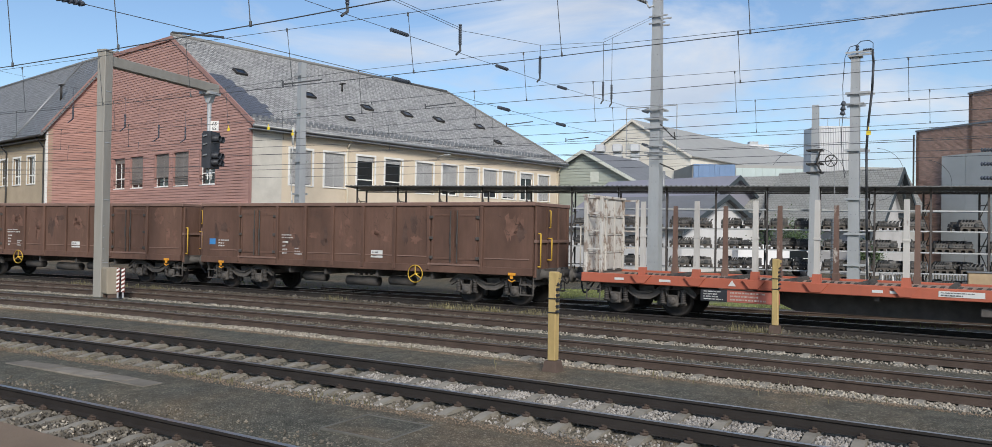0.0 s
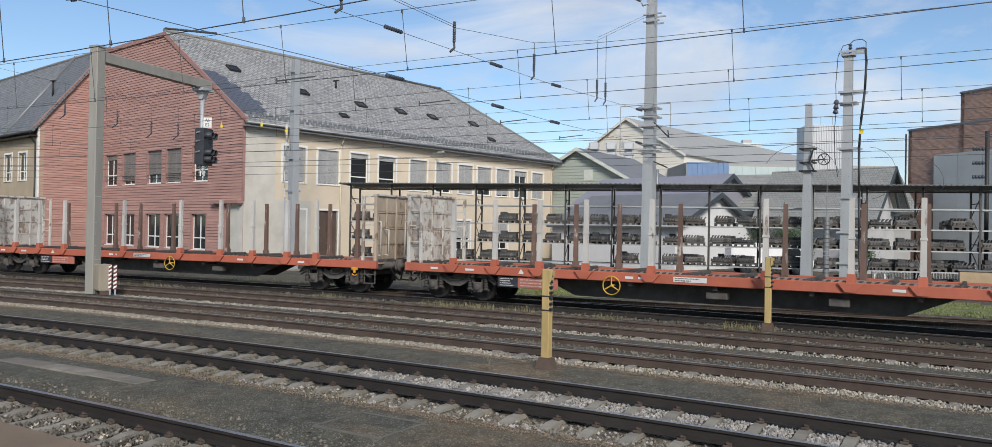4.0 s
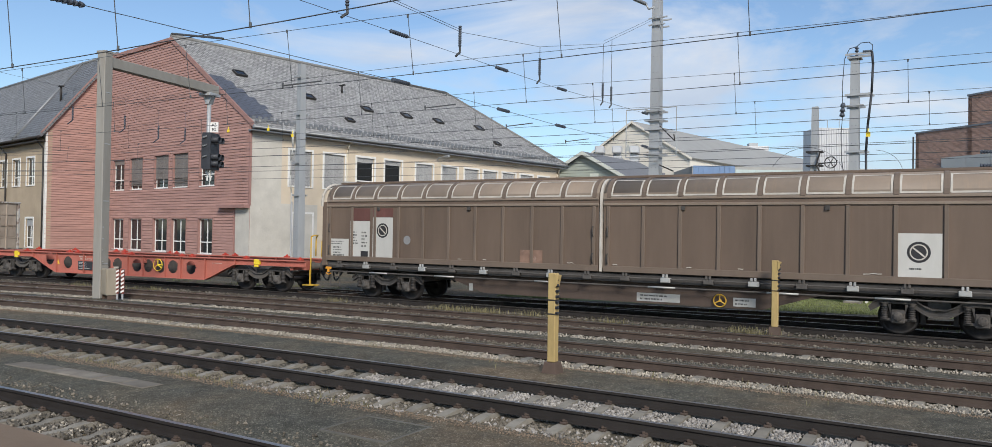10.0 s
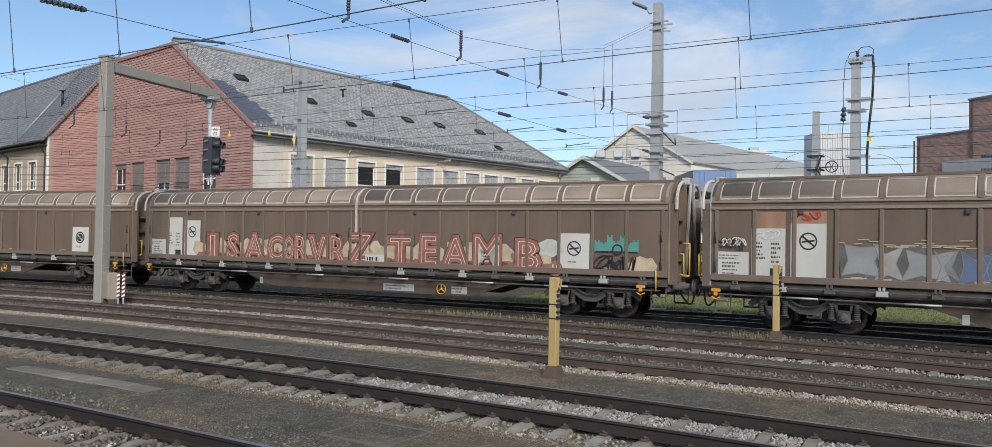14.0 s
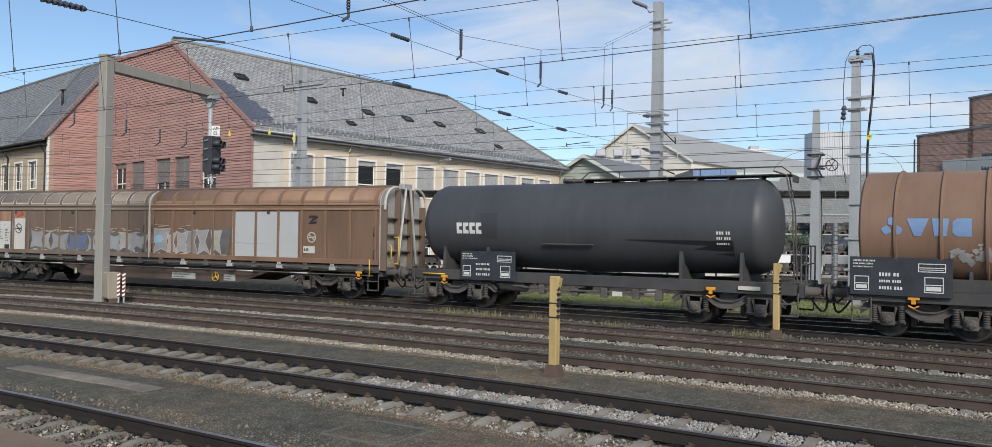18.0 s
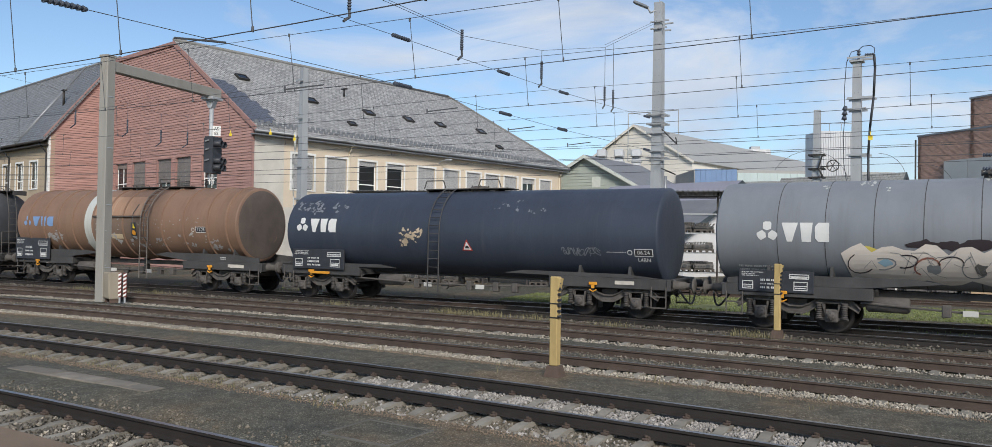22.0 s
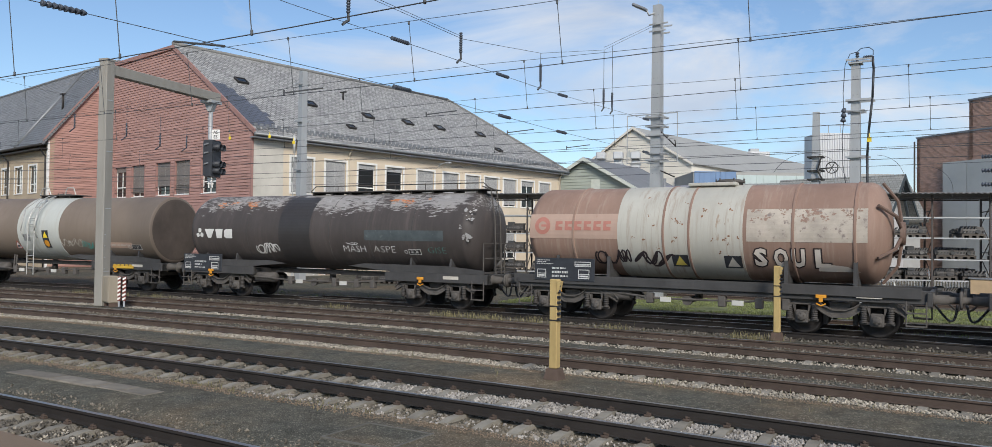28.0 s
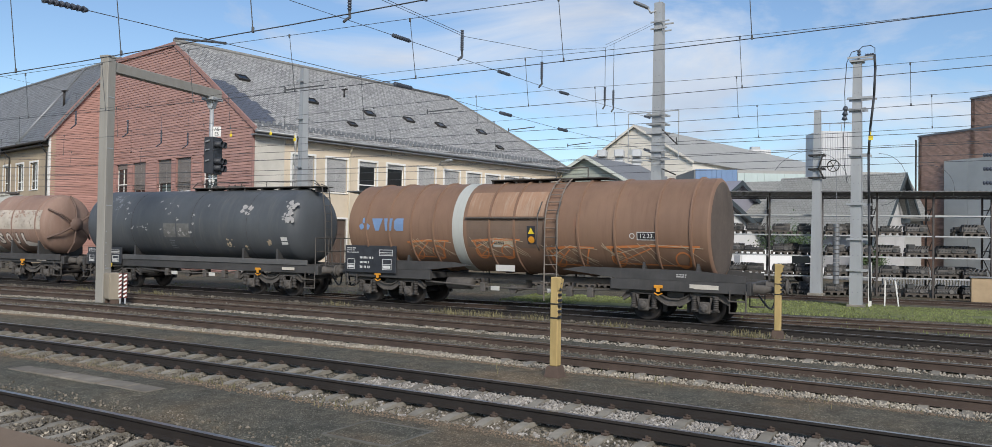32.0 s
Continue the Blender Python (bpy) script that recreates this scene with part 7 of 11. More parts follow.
def wrap(bm, surf, lift, step=0.12):
    """Lays a flat drawing (x, z) on a side surface."""
    zs = [v.co.z for v in bm.verts]
    if not zs:
        return
    z = min(zs) + step
    while z < max(zs):
        bmesh.ops.bisect_plane(bm, geom=bm.verts[:] + bm.edges[:] + bm.faces[:], plane_co=(0, 0, z), plane_no=(0, 0, 1))
        z += step
    for v in bm.verts:
        v.co.y = surf(v.co.z) - lift


def outline(bm, pts):
    vs = [bm.verts.new((x, 0, z)) for x, z in pts]
    try:
        return bm.faces.new(vs)
    except ValueError:
        return None


def rect(bm, x0, x1, z0, z1):
    outline(bm, [(x0, z0), (x1, z0), (x1, z1), (x0, z1)])


def decal(name, bm, material, parent, surf, lift=0.006, label=""):
    wrap(bm, surf, lift)
    return part(name, bm, material, parent, label)


def text_rows(parent, surf, x0, x1, z0, z1, rows, material, seed=1, lift=0.012):
    """Rows of small illegible lettering, drawn as short bars."""
    rnd = random.Random(seed)
    bm = bm_new()
    h = (z1 - z0) / rows
    for i in range(rows):
        x = x0
        k = rnd.uniform(0.34, 0.56)
        zb = z1 - (i + 1) * h + h * (1 - k) * 0.5
        end = x0 + (x1 - x0) * rnd.uniform(0.5, 1.0)
        left = rnd.randint(2, 6)
        while x < end - h * 0.2:
            w = h * k * rnd.uniform(0.45, 0.62)
            rect(bm, x, x + w, zb, zb + h * k)
            left -= 1
            x += w + h * k * (0.28 if left else 0.8)
            left = left or rnd.randint(2, 6)
    return decal("lettering", bm, material, parent, surf, lift)


def plate(parent, surf, x0, x1, z0, z1, material, rows=0, ink=None, seed=1, label="", lift=0.006, name="plate"):
    bm = bm_new()
    rect(bm, x0, x1, z0, z1)
    pl = decal(name, bm, material, parent, surf, lift, label)
    if rows:
        mx, mz = (x1 - x0) * 0.08, (z1 - z0) * 0.08
        text_rows(parent, surf, x0 + mx, x1 - mx, z0 + mz, z1 - mz, rows, ink or M_INK, seed, lift + 0.005)
    return pl


def write(parent, surf, txt, x, z, size, material, lift=0.012, bold=0.0, stretch=1.0, name="lettering"):
    cu = bpy.data.curves.new("txt", "FONT")
    cu.body, cu.size, cu.align_x, cu.align_y, cu.offset, cu.resolution_u = txt, size, "CENTER", "CENTER", bold, 2
    tmp = bpy.data.objects.new("txt", cu)
    scene.collection.objects.link(tmp)
    me = bpy.data.meshes.new_from_object(tmp.evaluated_get(bpy.context.evaluated_depsgraph_get()))
    bpy.data.objects.remove(tmp)
    bpy.data.curves.remove(cu)
    bm = bm_new()
    bm.from_mesh(me)
    bpy.data.meshes.remove(me)
    for v in bm.verts:
        v.co = Vector((x + v.co.x * stretch, 0, z + v.co.y))
    wrap(bm, surf, lift, 0.15)
    return part(name, bm, material, parent)


def ring_shape(bm, cx, cz, r0, r1, n=20):
    for i in range(n):
        a, c = 2 * math.pi * i / n, 2 * math.pi * (i + 1) / n
        outline(bm, [(cx + r0 * math.cos(a), cz + r0 * math.sin(a)), (cx + r1 * math.cos(a), cz + r1 * math.sin(a)), (cx + r1 * math.cos(c), cz + r1 * math.sin(c)), (cx + r0 * math.cos(c), cz + r0 * math.sin(c))])


def disc(bm, cx, cz, r, n=18, sx=1.0):
    outline(bm, [(cx + sx * r * math.cos(2 * math.pi * i / n), cz + r * math.sin(2 * math.pi * i / n)) for i in range(n)])


def stroke(bm, pts, w):
    """A painted line through pts."""
    P = [Vector((x, 0, z)) for x, z in pts]
    L, R = [], []
    for i, p in enumerate(P):
        d = (P[min(i + 1, len(P) - 1)] - P[max(i - 1, 0)])
        if d.length < 1e-6:
            d = Vector((1, 0, 0))
        d.normalize()
        nrm = Vector((-d.z, 0, d.x)) * w / 2
        L.append(bm.verts.new(p + nrm))
        R.append(bm.verts.new(p - nrm))
    for i in range(len(P) - 1):
        try:
            bm.faces.new((L[i], L[i + 1], R[i + 1], R[i]))
        except ValueError:
            pass


def blob(rnd, cx, cz, rx, rz, n=16, rough=0.25):
    return [(cx + rx * (1 + rnd.uniform(-rough, rough)) * math.cos(2 * math.pi * i / n), cz + rz * (1 + rnd.uniform(-rough, rough)) * math.sin(2 * math.pi * i / n)) for i in range(n)]


def scrawl(parent, surf, x0, x1, z0, z1, material, seed, n=4, w=0.035, lift=0.02, loops=1.5):
    """A sprayed line tag."""
    rnd = random.Random(seed)
    bm = bm_new()
    for k in range(n):
        cx = x0 + (x1 - x0) * (k + 0.5) / n
        rx, rz = (x1 - x0) / n * rnd.uniform(0.4, 0.75), (z1 - z0) * rnd.uniform(0.3, 0.5)
        cz = (z0 + z1) / 2 + (z1 - z0) * rnd.uniform(-0.12, 0.12)
        a0 = rnd.uniform(0, 6.28)
        m = 26
        ex = rnd.uniform(0.6, 2.4)
        pts = []
        for i in range(m):
            a = a0 + 2 * math.pi * loops * i / m
            pts.append((cx + rx * math.cos(a) + (i / m - 0.5) * rx * 0.8, min(z1, max(z0, cz + rz * math.sin(a * ex)))))
        stroke(bm, pts, w)
    return decal("graffiti_line", bm, material, parent, surf, lift)


def fills(parent, surf, x0, x1, z0, z1, material, seed, n, lift=0.010, sc=1.0):
    rnd = random.Random(seed)
    bm = bm_new()
    for k in range(n):
        cx = x0 + (x1 - x0) * (k + 0.5) / n + rnd.uniform(-0.1, 0.1)
        hw = (x1 - x0) / n * rnd.uniform(0.5, 0.75) * sc
        hh = (z1 - z0) / 2 * rnd.uniform(0.7, 1.0)
        outline(bm, [(x, min(z1, max(z0, z))) for x, z in blob(rnd, cx, (z0 + z1) / 2, hw, hh, 14, 0.3)])
    for i, f in enumerate(bm.faces):
        for v in f.verts:
            v.co.y = 0.0
    return tagged(decal("graffiti_fill", bm, material, parent, surf, lift), kind="stuff")


def handwheel(parent, x, y, z, r=0.3, material=None):
    bm = bm_new()
    lathe(bm, [(-0.02, r), (0.0, r + 0.02), (0.02, r), (0.0, r - 0.02), (-0.02, r)], (x, y, z), 24, axis="y")
    for k in range(3):
        a = math.pi / 2 + k * 2 * math.pi / 3
        rod(bm, (x, y, z), (x + r * math.cos(a), y, z + r * math.sin(a)), 0.018, 6)
    rod(bm, (x, y - 0.02, z), (x, y + 0.25, z), 0.03, 8)
    return part("handbrake_wheel", bm, material or M_YELP, parent)


def handle(parent, pts, material=None, r=0.02, name="handrail"):
    bm = bm_new()
    bar(bm, pts, r, 7)
    return part(name, bm, material or M_YELP, parent)


def lamp_bracket(parent, x, z=1.0, y=-1.36):
    bm = bm_new()
    rbox(bm, x - 0.13, x + 0.13, y - 0.03, y + 0.02, z, z + 0.09, 0.01)
    box(bm, x - 0.05, x + 0.05, y - 0.03, y + 0.0, z - 0.10, z)
    bar(bm, [(x - 0.12, y, z - 0.14), (x, y, z - 0.20), (x + 0.12, y, z - 0.14)], 0.02, 6)
    return part("lamp_bracket", bm, M_ORANGE, parent)


def wagon(name, label, category, centre, group=""):
    W = thing(name, label, category, group=group)
    TRAIN.append((W, centre))
    return W


# -- high-sided open wagons --
def open_wagon(centre, label, variant):
    W = wagon("open_wagon", label, "freight wagon", centre, group="open wagons")
    h, hr, y, z0, z1 = 7.45, 7.2, 1.38, 1.05, 3.22
    sf = flat_surf(-y - 0.001)
    bm = bm_new()
    for s in (-1, 1):
        box(bm, -h + 0.02, hr - 0.02, s * y if s > 0 else -y, s * y + 0.05 if s > 0 else -y + 0.05, z0 + 0.16, z1)
    sd = part("side_sheet", bm, M_BROWN, W)
    bm = bm_new()
    for s in (-1, 1):
        a, c = (-y - 0.06, -y + 0.07) if s < 0 else (y - 0.02, y + 0.11)
        rbox(bm, -h - 0.06, hr + 0.06, a, c, z1, z1 + 0.13, 0.02)
    for s in (-1, 1):
        e = s * (h if s < 0 else hr)
        rbox(bm, e - 0.06, e + 0.06, -y, y, z1 + 0.005, z1 + 0.125, 0.02)
    part("top_rail", bm, M_BROWN_IN, W)
    bm = bm_new()
    for s in (-1, 1):
        a, c = (-y - 0.07, -y + 0.05) if s < 0 else (y - 0.05, y + 0.07)
        rbox(bm, -h, hr, a, c, z0 - 0.05, z0 + 0.2, 0.015)
    part("sill", bm, M_BROWN, W)
    bm = bm_new()
    box(bm, -h, hr, -y + 0.05, y - 0.05, z0, z0 + 0.1)
    part("floor", bm, M_DECK, W)
    for s, h in ((-1, 7.45), (1, hr)):
        bm = bm_new()
        box(bm, s * h - 0.03, s * h + 0.03, -y + 0.05, y - 0.05, z0, z1)
        e = part("end_wall", bm, M_BROWN, W)
        for yy in (-1.33, -0.45, 0.45, 1.25):
            bm = bm_new()
            rbox(bm, s * h + 0.03 * s - 0.05, s * h + 0.03 * s + 0.05, yy, yy + 0.09, z0 - 0.1, z1, 0.01)
            part("end_post", bm, M_BROWN, e)
        bm = bm_new()
        rbox(bm, s * (h + 0.05) - 0.04, s * (h + 0.05) + 0.04, -y, y, 2.05, 2.15, 0.01)
        part("end_rail", bm, M_BROWN_IN, e)
        handle(W, [(s * (h + 0.1), -1.25, 1.3), (s * (h + 0.2), -1.25, 1.3), (s * (h + 0.2), -1.25, 2.35), (s * (h + 0.1), -1.25, 2.35)], M_YELP if s > 0 else M_BROWN_IN, 0.022)
        handle(W, [(s * (h + 0.1), -0.5, 1.5), (s * (h + 0.25), -0.5, 1.5), (s * (h + 0.25), -0.5, 2.2), (s * (h + 0.1), -0.5, 2.2)], M_YELP, 0.022)
        handle(W, [(s * (h + 0.1), -0.4, 2.55), (s * (h + 0.16), -0.4, 2.55), (s * (h + 0.16), -0.4, 3.1), (s * (h + 0.1), -0.4, 3.1)], M_YELP, 0.018)
    h = 7.45
    posts = (-5.42, -3.45, -2.08, -0.80, 0.57, 1.92, 3.32, 5.35)
    for s in (-1, 1):
        for x in posts:
            bm = bm_new()
            a, c = (-y - 0.095, -y) if s < 0 else (y, y + 0.095)
            rbox(bm, x - 0.065, x + 0.065, a, c, z0 + 0.02, z1, 0.018)
            part("stanchion", bm, M_BROWN, W)
    for d0, d1 in ((-5.42, -3.45), (3.32, 5.35)):
        mid = (d0 + d1) / 2
        for a, c in ((d0 + 0.1, mid - 0.03), (mid + 0.03, d1 - 0.1)):
            bm = bm_new()
            rbox(bm, a, c, -y - 0.05, -y - 0.002, z0 + 0.25, z1 - 0.12, 0.012)
            d = part("door", bm, M_BROWN, W)
            bm = bm_new()
            for q in ((a + 0.06, c - 0.06, z1 - 0.32, z1 - 0.26), (a + 0.06, c - 0.06, z0 + 0.4, z0 + 0.46), (a + 0.06, a + 0.11, z0 + 0.46, z1 - 0.32), (c - 0.11, c - 0.06, z0 + 0.46, z1 - 0.32)):
                box(bm, q[0], q[1], -y - 0.072, -y - 0.045, q[2], q[3])
            part("door_frame", bm, M_BROWN, d)
            bm = bm_new()
            xx = c - 0.1 if a < mid - 0.5 else a + 0.1
            rod(bm, (xx, -y - 0.1, z0 + 0.3), (xx, -y - 0.1, z1 - 0.15), 0.022, 6)
            rod(bm, (xx, -y - 0.12, 1.95), (xx, -y - 0.12, 2.35), 0.03, 6)
            part("locking_bar", bm, M_RUN, d)
            for z in (1.45, 2.1, 2.8):
                bm = bm_new()
                xh = a + 0.02 if a < mid - 0.5 else c - 0.02
                rbox(bm, xh - 0.07, xh + 0.07, -y - 0.11, -y - 0.05, z, z + 0.1, 0.01)
                part("hinge", bm, M_RUN, d)
        bm = bm_new()
        box(bm, d0, d1, -y - 0.10, -y - 0.03, z0 + 0.2, z0 + 0.26)
        part("door_ledge", bm, M_BROWN_IN, W)
    # markings
    text_rows(W, sf, -3.25, -2.35, 2.0, 2.2, 2, M_CHALK, 3 + variant)
    text_rows(W, sf, -3.2, -2.9, 1.4, 1.95, 4, M_CHALK, 5 + variant)
    text_rows(W, sf, -2.6, -2.25, 1.4, 1.7, 3, M_CHALK, 6 + variant)
    text_rows(W, sf, -6.55, -5.95, 1.62, 1.95, 3, M_CHALK, 7 + variant)
    plate(W, sf, 0.9, 1.4, 1.42, 1.68, M_CHALK, 0)
    text_rows(W, sf, 0.95, 1.35, 1.44, 1.66, 2, M_INK, 9, 0.014)
    plate(W, sf, 6.55, 7.0, 1.12, 1.22, M_CHALK, 0)
    if variant:
        plate(W, sf, -7.05, -6.72, 1.72, 1.95, M_BLUEL, 0, label="small blue label plate")
    for s, h in ((-1, 7.45), (1, hr)):
        bm = bm_new()
        for i, z in enumerate((2.5, 2.75)):
            prism(bm, [(0.45, z), (0.65, z), (0.55, z + 0.17)], s * (h + 0.034) - 0.002, s * (h + 0.034) + 0.002, axis="x")
        lathe(bm, [(0, 0.08), (0.004, 0.08)], (s * (h + 0.032), 0.55, 2.35), 12)
        part("warning_sign", bm, M_SEAL, W)
    handwheel(W, 2.85 if variant else -2.35, -1.5, 0.92, 0.29)
    for x in (-6.3, 6.5):
        lamp_bracket(W, x, 1.0, -1.47)
    # lower flap line, dents and patches of bare red primer on the panels
    rnd = random.Random(60 + variant)
    cuts = (-h + 0.1,) + posts + (hr - 0.05,)
    for xa, xb in zip(cuts, cuts[1:]):
        if (xa, xb) in ((-5.42, -3.45), (3.32, 5.35)):
            continue
        bm = bm_new()
        rbox(bm, xa + 0.09, xb - 0.09, -y - 0.022, -y + 0.002, 1.50, 1.535, 0.006)
        part("flap_edge", bm, M_BROWN_IN, W)
        for _ in range(3):
            bm = bm_new()
            cx, cz = rnd.uniform(xa + 0.3, xb - 0.3), rnd.uniform(1.75, 2.9)
            outline(bm, blob(rnd, cx, cz, rnd.uniform(0.08, 0.24), rnd.uniform(0.10, 0.42), 18, 0.5))
            decal("worn_patch", bm, (M_PRIMER, M_SOOT, M_PRIMER)[rnd.randrange(3)], W, sf, 0.003)
        bm = bm_new()
        for _ in range(5):
            cx, cz = rnd.uniform(xa + 0.2, xb - 0.3), rnd.uniform(2.3, 3.1)
            stroke(bm, [(cx + 0.05 * k * rnd.uniform(0.3, 1.5), cz + rnd.uniform(-0.05, 0.05) - 0.04 * k) for k in range(5)], 0.018)
        tagged(decal("scratch", bm, M_SOOT, W, sf, 0.005), kind="stuff")
    ends(W, h + 0.1, M_RUN)
    for x in (-5.55, 5.55):
        bogie(W, x)
    bm = bm_new()
    box(bm, -h, h, -0.45, 0.45, 0.78, 1.0)
    part("centre_sill", bm, M_RUN, W)
    for x, w, z in ((-2.0, 0.5, 0.62), (0.2, 0.7, 0.55), (1.9, 0.5, 0.62)):
        bm = bm_new()
        lathe(bm, [(-w, 0.001), (-w, 0.17), (w, 0.17), (w, 0.001)], (x, -0.85, z), 14)
        part("air_tank", bm, M_RUN, W)
    for x in (-2.9, -1.2, 1.1, 3.4):
        bm = bm_new()
        box(bm, x - 0.05, x + 0.05, -1.3, 1.3, 0.75, 1.0)
        part("cross_beam", bm, M_RUN, W)
    return W


open_wagon(-5.25, "rust-brown high-sided open freight wagon with side doors", 0)
open_wagon(10.65, "rust-brown open freight wagon with a yellow handbrake wheel", 1)


# -- stake wagons --
def stake_wagon(centre, label, var):
    W = wagon("stake_wagon", label, "freight wagon", centre, group="stake wagons")
    h, y = 10.72, 1.40
    for s in (-1, 1):
        bm = bm_new()
        a, c = (-y - 0.03, -y + 0.10) if s < 0 else (y - 0.10, y + 0.03)
        rbox(bm, -h, h, a, c, 0.92, 1.20, 0.015)
        part("side_beam", bm, M_FLATRED, W, "red painted side beam")
    for s in (-1, 1):
        bm = bm_new()
        pts = [(-5.9, 0.92), (5.9, 0.92), (4.6, 0.36), (-4.6, 0.36)]
        prism(bm, pts, s * 0.55 - 0.04, s * 0.55 + 0.04)
        part("fish_belly_beam", bm, M_RUN, W)
    for x in (-8.0, -5.0, -2.5, 0.0, 2.5, 5.0, 8.0):
        bm = bm_new()
        box(bm, x - 0.06, x + 0.06, -1.3, 1.3, 0.80, 1.05)
        part("cross_beam", bm, M_RUN, W)
    me = cached("deck_plank", lambda b: rbox(b, -0.128, 0.128, -1.29, 1.29, 1.08, 1.14, 0.006), M_DECK)
    for i in range(80):
        share("deck_plank", me, W, pose(-h + 0.2 + i * 0.268, 0, 0))
    near = (-8.75, -7.13, -5.5, -3.92, -1.85, 1.34, 3.45, 5.06, 6.71, 8.05)
    st = cached("stake", lambda b: (tapered(b, 0, 0, 1.15, 3.34, 0.15, 0.12, 0.13, 0.10), rbox(b, -0.10, 0.10, -0.09, 0.09, 1.12, 1.35, 0.01), rbox(b, -0.085, 0.085, -0.075, 0.075, 2.3, 2.36, 0.005)), M_STAKE)
    st2 = cached("stake_rusty", lambda b: (tapered(b, 0, 0, 1.15, 3.30, 0.15, 0.12, 0.13, 0.10), rbox(b, -0.10, 0.10, -0.09, 0.09, 1.12, 1.35, 0.01)), M_STAKE2)
    sock = cached("stake_socket", lambda b: tapered(b, 0, 0, 1.14, 1.42, 0.23, 0.19, 0.21, 0.175), M_FLATRED)
    for i, x in enumerate(near):
        share("stake", st, W, pose(x, -1.33, 0))
        share("stake_socket", sock, W, pose(x, -1.33, 0))
        share("stake", st2, W, pose(x - 0.02, 1.33, 0))
        bm = bm_new()
        prism(bm, [(x - 0.30, 1.18), (x + 0.30, 1.18), (x + 0.12, 0.96), (x - 0.12, 0.96)], -y - 0.10, -y - 0.032)
        part("stake_pocket", bm, M_FLATRED, W)
    # toothed load bolsters between the stakes
    def tooth(b):
        box(b, -0.06, 0.06, -1.25, 1.25, 1.142, 1.19)
        for k in range(24):
            prism(b, [(-1.22 + k * 0.104, 1.19), (-1.15 + k * 0.104, 1.19), (-1.185 + k * 0.104, 1.245)], -0.05, 0.05, axis="x")
    tm = cached("toothed_bolster", tooth, M_RUN)
    for x in (-8.0, -6.3, -4.7, -2.9, -0.9, 0.5, 2.4, 4.3, 5.9, 7.4):
        share("toothed_bolster", tm, W, pose(x, 0, 0))
    # toothed edging on the side beams
    def edge(b):
        for k in range(100):
            x = -h + 1.4 + k * 0.19
            prism(b, [(x, 1.2), (x + 0.10, 1.2), (x + 0.15, 1.25), (x + 0.05, 1.25)], -y + 0.02, -y + 0.06)
    tagged(share("toothed_edge", cached("toothed_edge", edge, M_RUN), W, Matrix()), kind="stuff")
    # end boards with bracing frames
    for s in (-1, 1):
        E = new("end_board")
        E.parent = W
        E.matrix_basis = pose(s * (h - 0.10), 0, 0)
        mt = M_ENDW if s < 0 else M_ENDM
        tagged(E, {M_ENDW: "worn white ribbed end board", M_ENDM: "rust-stained cream end board"}.get(mt, "rust-brown ribbed end board"))
        for yy in (-1.32, 0.0, 1.32):
            bm = bm_new()
            rbox(bm, -0.06, 0.06, yy - 0.06, yy + 0.06, 1.2, 3.55, 0.012)
            part("post", bm, M_ENDW if var and yy else mt, E)
        for k in range(4):
            bm = bm_new()
            z = 1.24 + k * 0.57
            for j in range(2):
                ya = -1.25 + j * 1.28
                rbox(bm, -0.025, 0.025, ya, ya + 1.19, z, z + 0.52, 0.02)
            part("panel", bm, mt, E)
            bm = bm_new()
            rbox(bm, -0.05, 0.05, -1.26, 1.26, z + 0.525, z + 0.565, 0.008)
            part("rib", bm, mt, E)
        for yy in (-0.65, 0.65):
            bm = bm_new()
            rbox(bm, -0.05, 0.05, yy - 0.04, yy + 0.04, 1.2, 3.5, 0.01)
            part("rib", bm, mt, E)
        bm = bm_new()
        rbox(bm, -0.09, 0.09, -1.4, 1.4, 3.5, 3.58, 0.01)
        part("top_rail", bm, M_ENDW, E)
        for yy in (-1.33, 1.33):
            bm = bm_new()
            d = -s * 0.52
            rbox(bm, d - 0.05, d + 0.05, yy - 0.05, yy + 0.05, 1.2, 3.52, 0.01)
            for z in (1.9, 2.45, 2.98, 3.46):
                box(bm, min(0, d), max(0, d), yy - 0.03, yy + 0.03, z, z + 0.05)
            part("brace_frame", bm, M_ENDW, E)
        handle(E, [(s * 0.08, -0.9, 1.4), (s * 0.28, -0.9, 1.4), (s * 0.28, -0.9, 2.3), (s * 0.08, -0.9, 2.3)], M_SEAL if var == 0 else M_YELP, 0.025)
        handle(E, [(s * 0.08, -1.3, 1.4), (s * 0.2, -1.3, 1.4), (s * 0.2, -1.3, 2.6), (s * 0.08, -1.3, 2.6)], M_SEAL, 0.022)
    sf = flat_surf(-y - 0.034)
    plate(W, sf, -1.15, -0.2, 1.0, 1.14, M_CHALK, 0)
    text_rows(W, sf, -1.1, -0.25, 1.01, 1.13, 2, M_INK, 21, 0.014)
    for i, (x, w) in enumerate(((-9.6, 0.3), (-8.2, 0.35), (-2.6, 0.25), (-2.2, 0.3), (4.4, 0.3), (7.3, 0.3))):
        plate(W, sf, x, x + w, 1.02, 1.09, M_CHALK, 0)
    bm = bm_new()
    outline(bm, [(-6.2, 1.0), (-5.98, 1.0), (-6.09, 1.16)])
    disc(bm, -5.55, 1.08, 0.08)
    decal("warning_mark", bm, M_CHALK, W, sf)
    # data panel below the beam
    bm = bm_new()
    rbox(bm, -7.0, -6.25, -1.36, -1.30, 0.55, 0.88, 0.01)
    part("data_panel", bm, M_BLACKP, W)
    bm = bm_new()
    rbox(bm, -6.25, -4.85, -1.36, -1.30, 0.55, 0.88, 0.01)
    part("number_panel", bm, M_CRED, W)
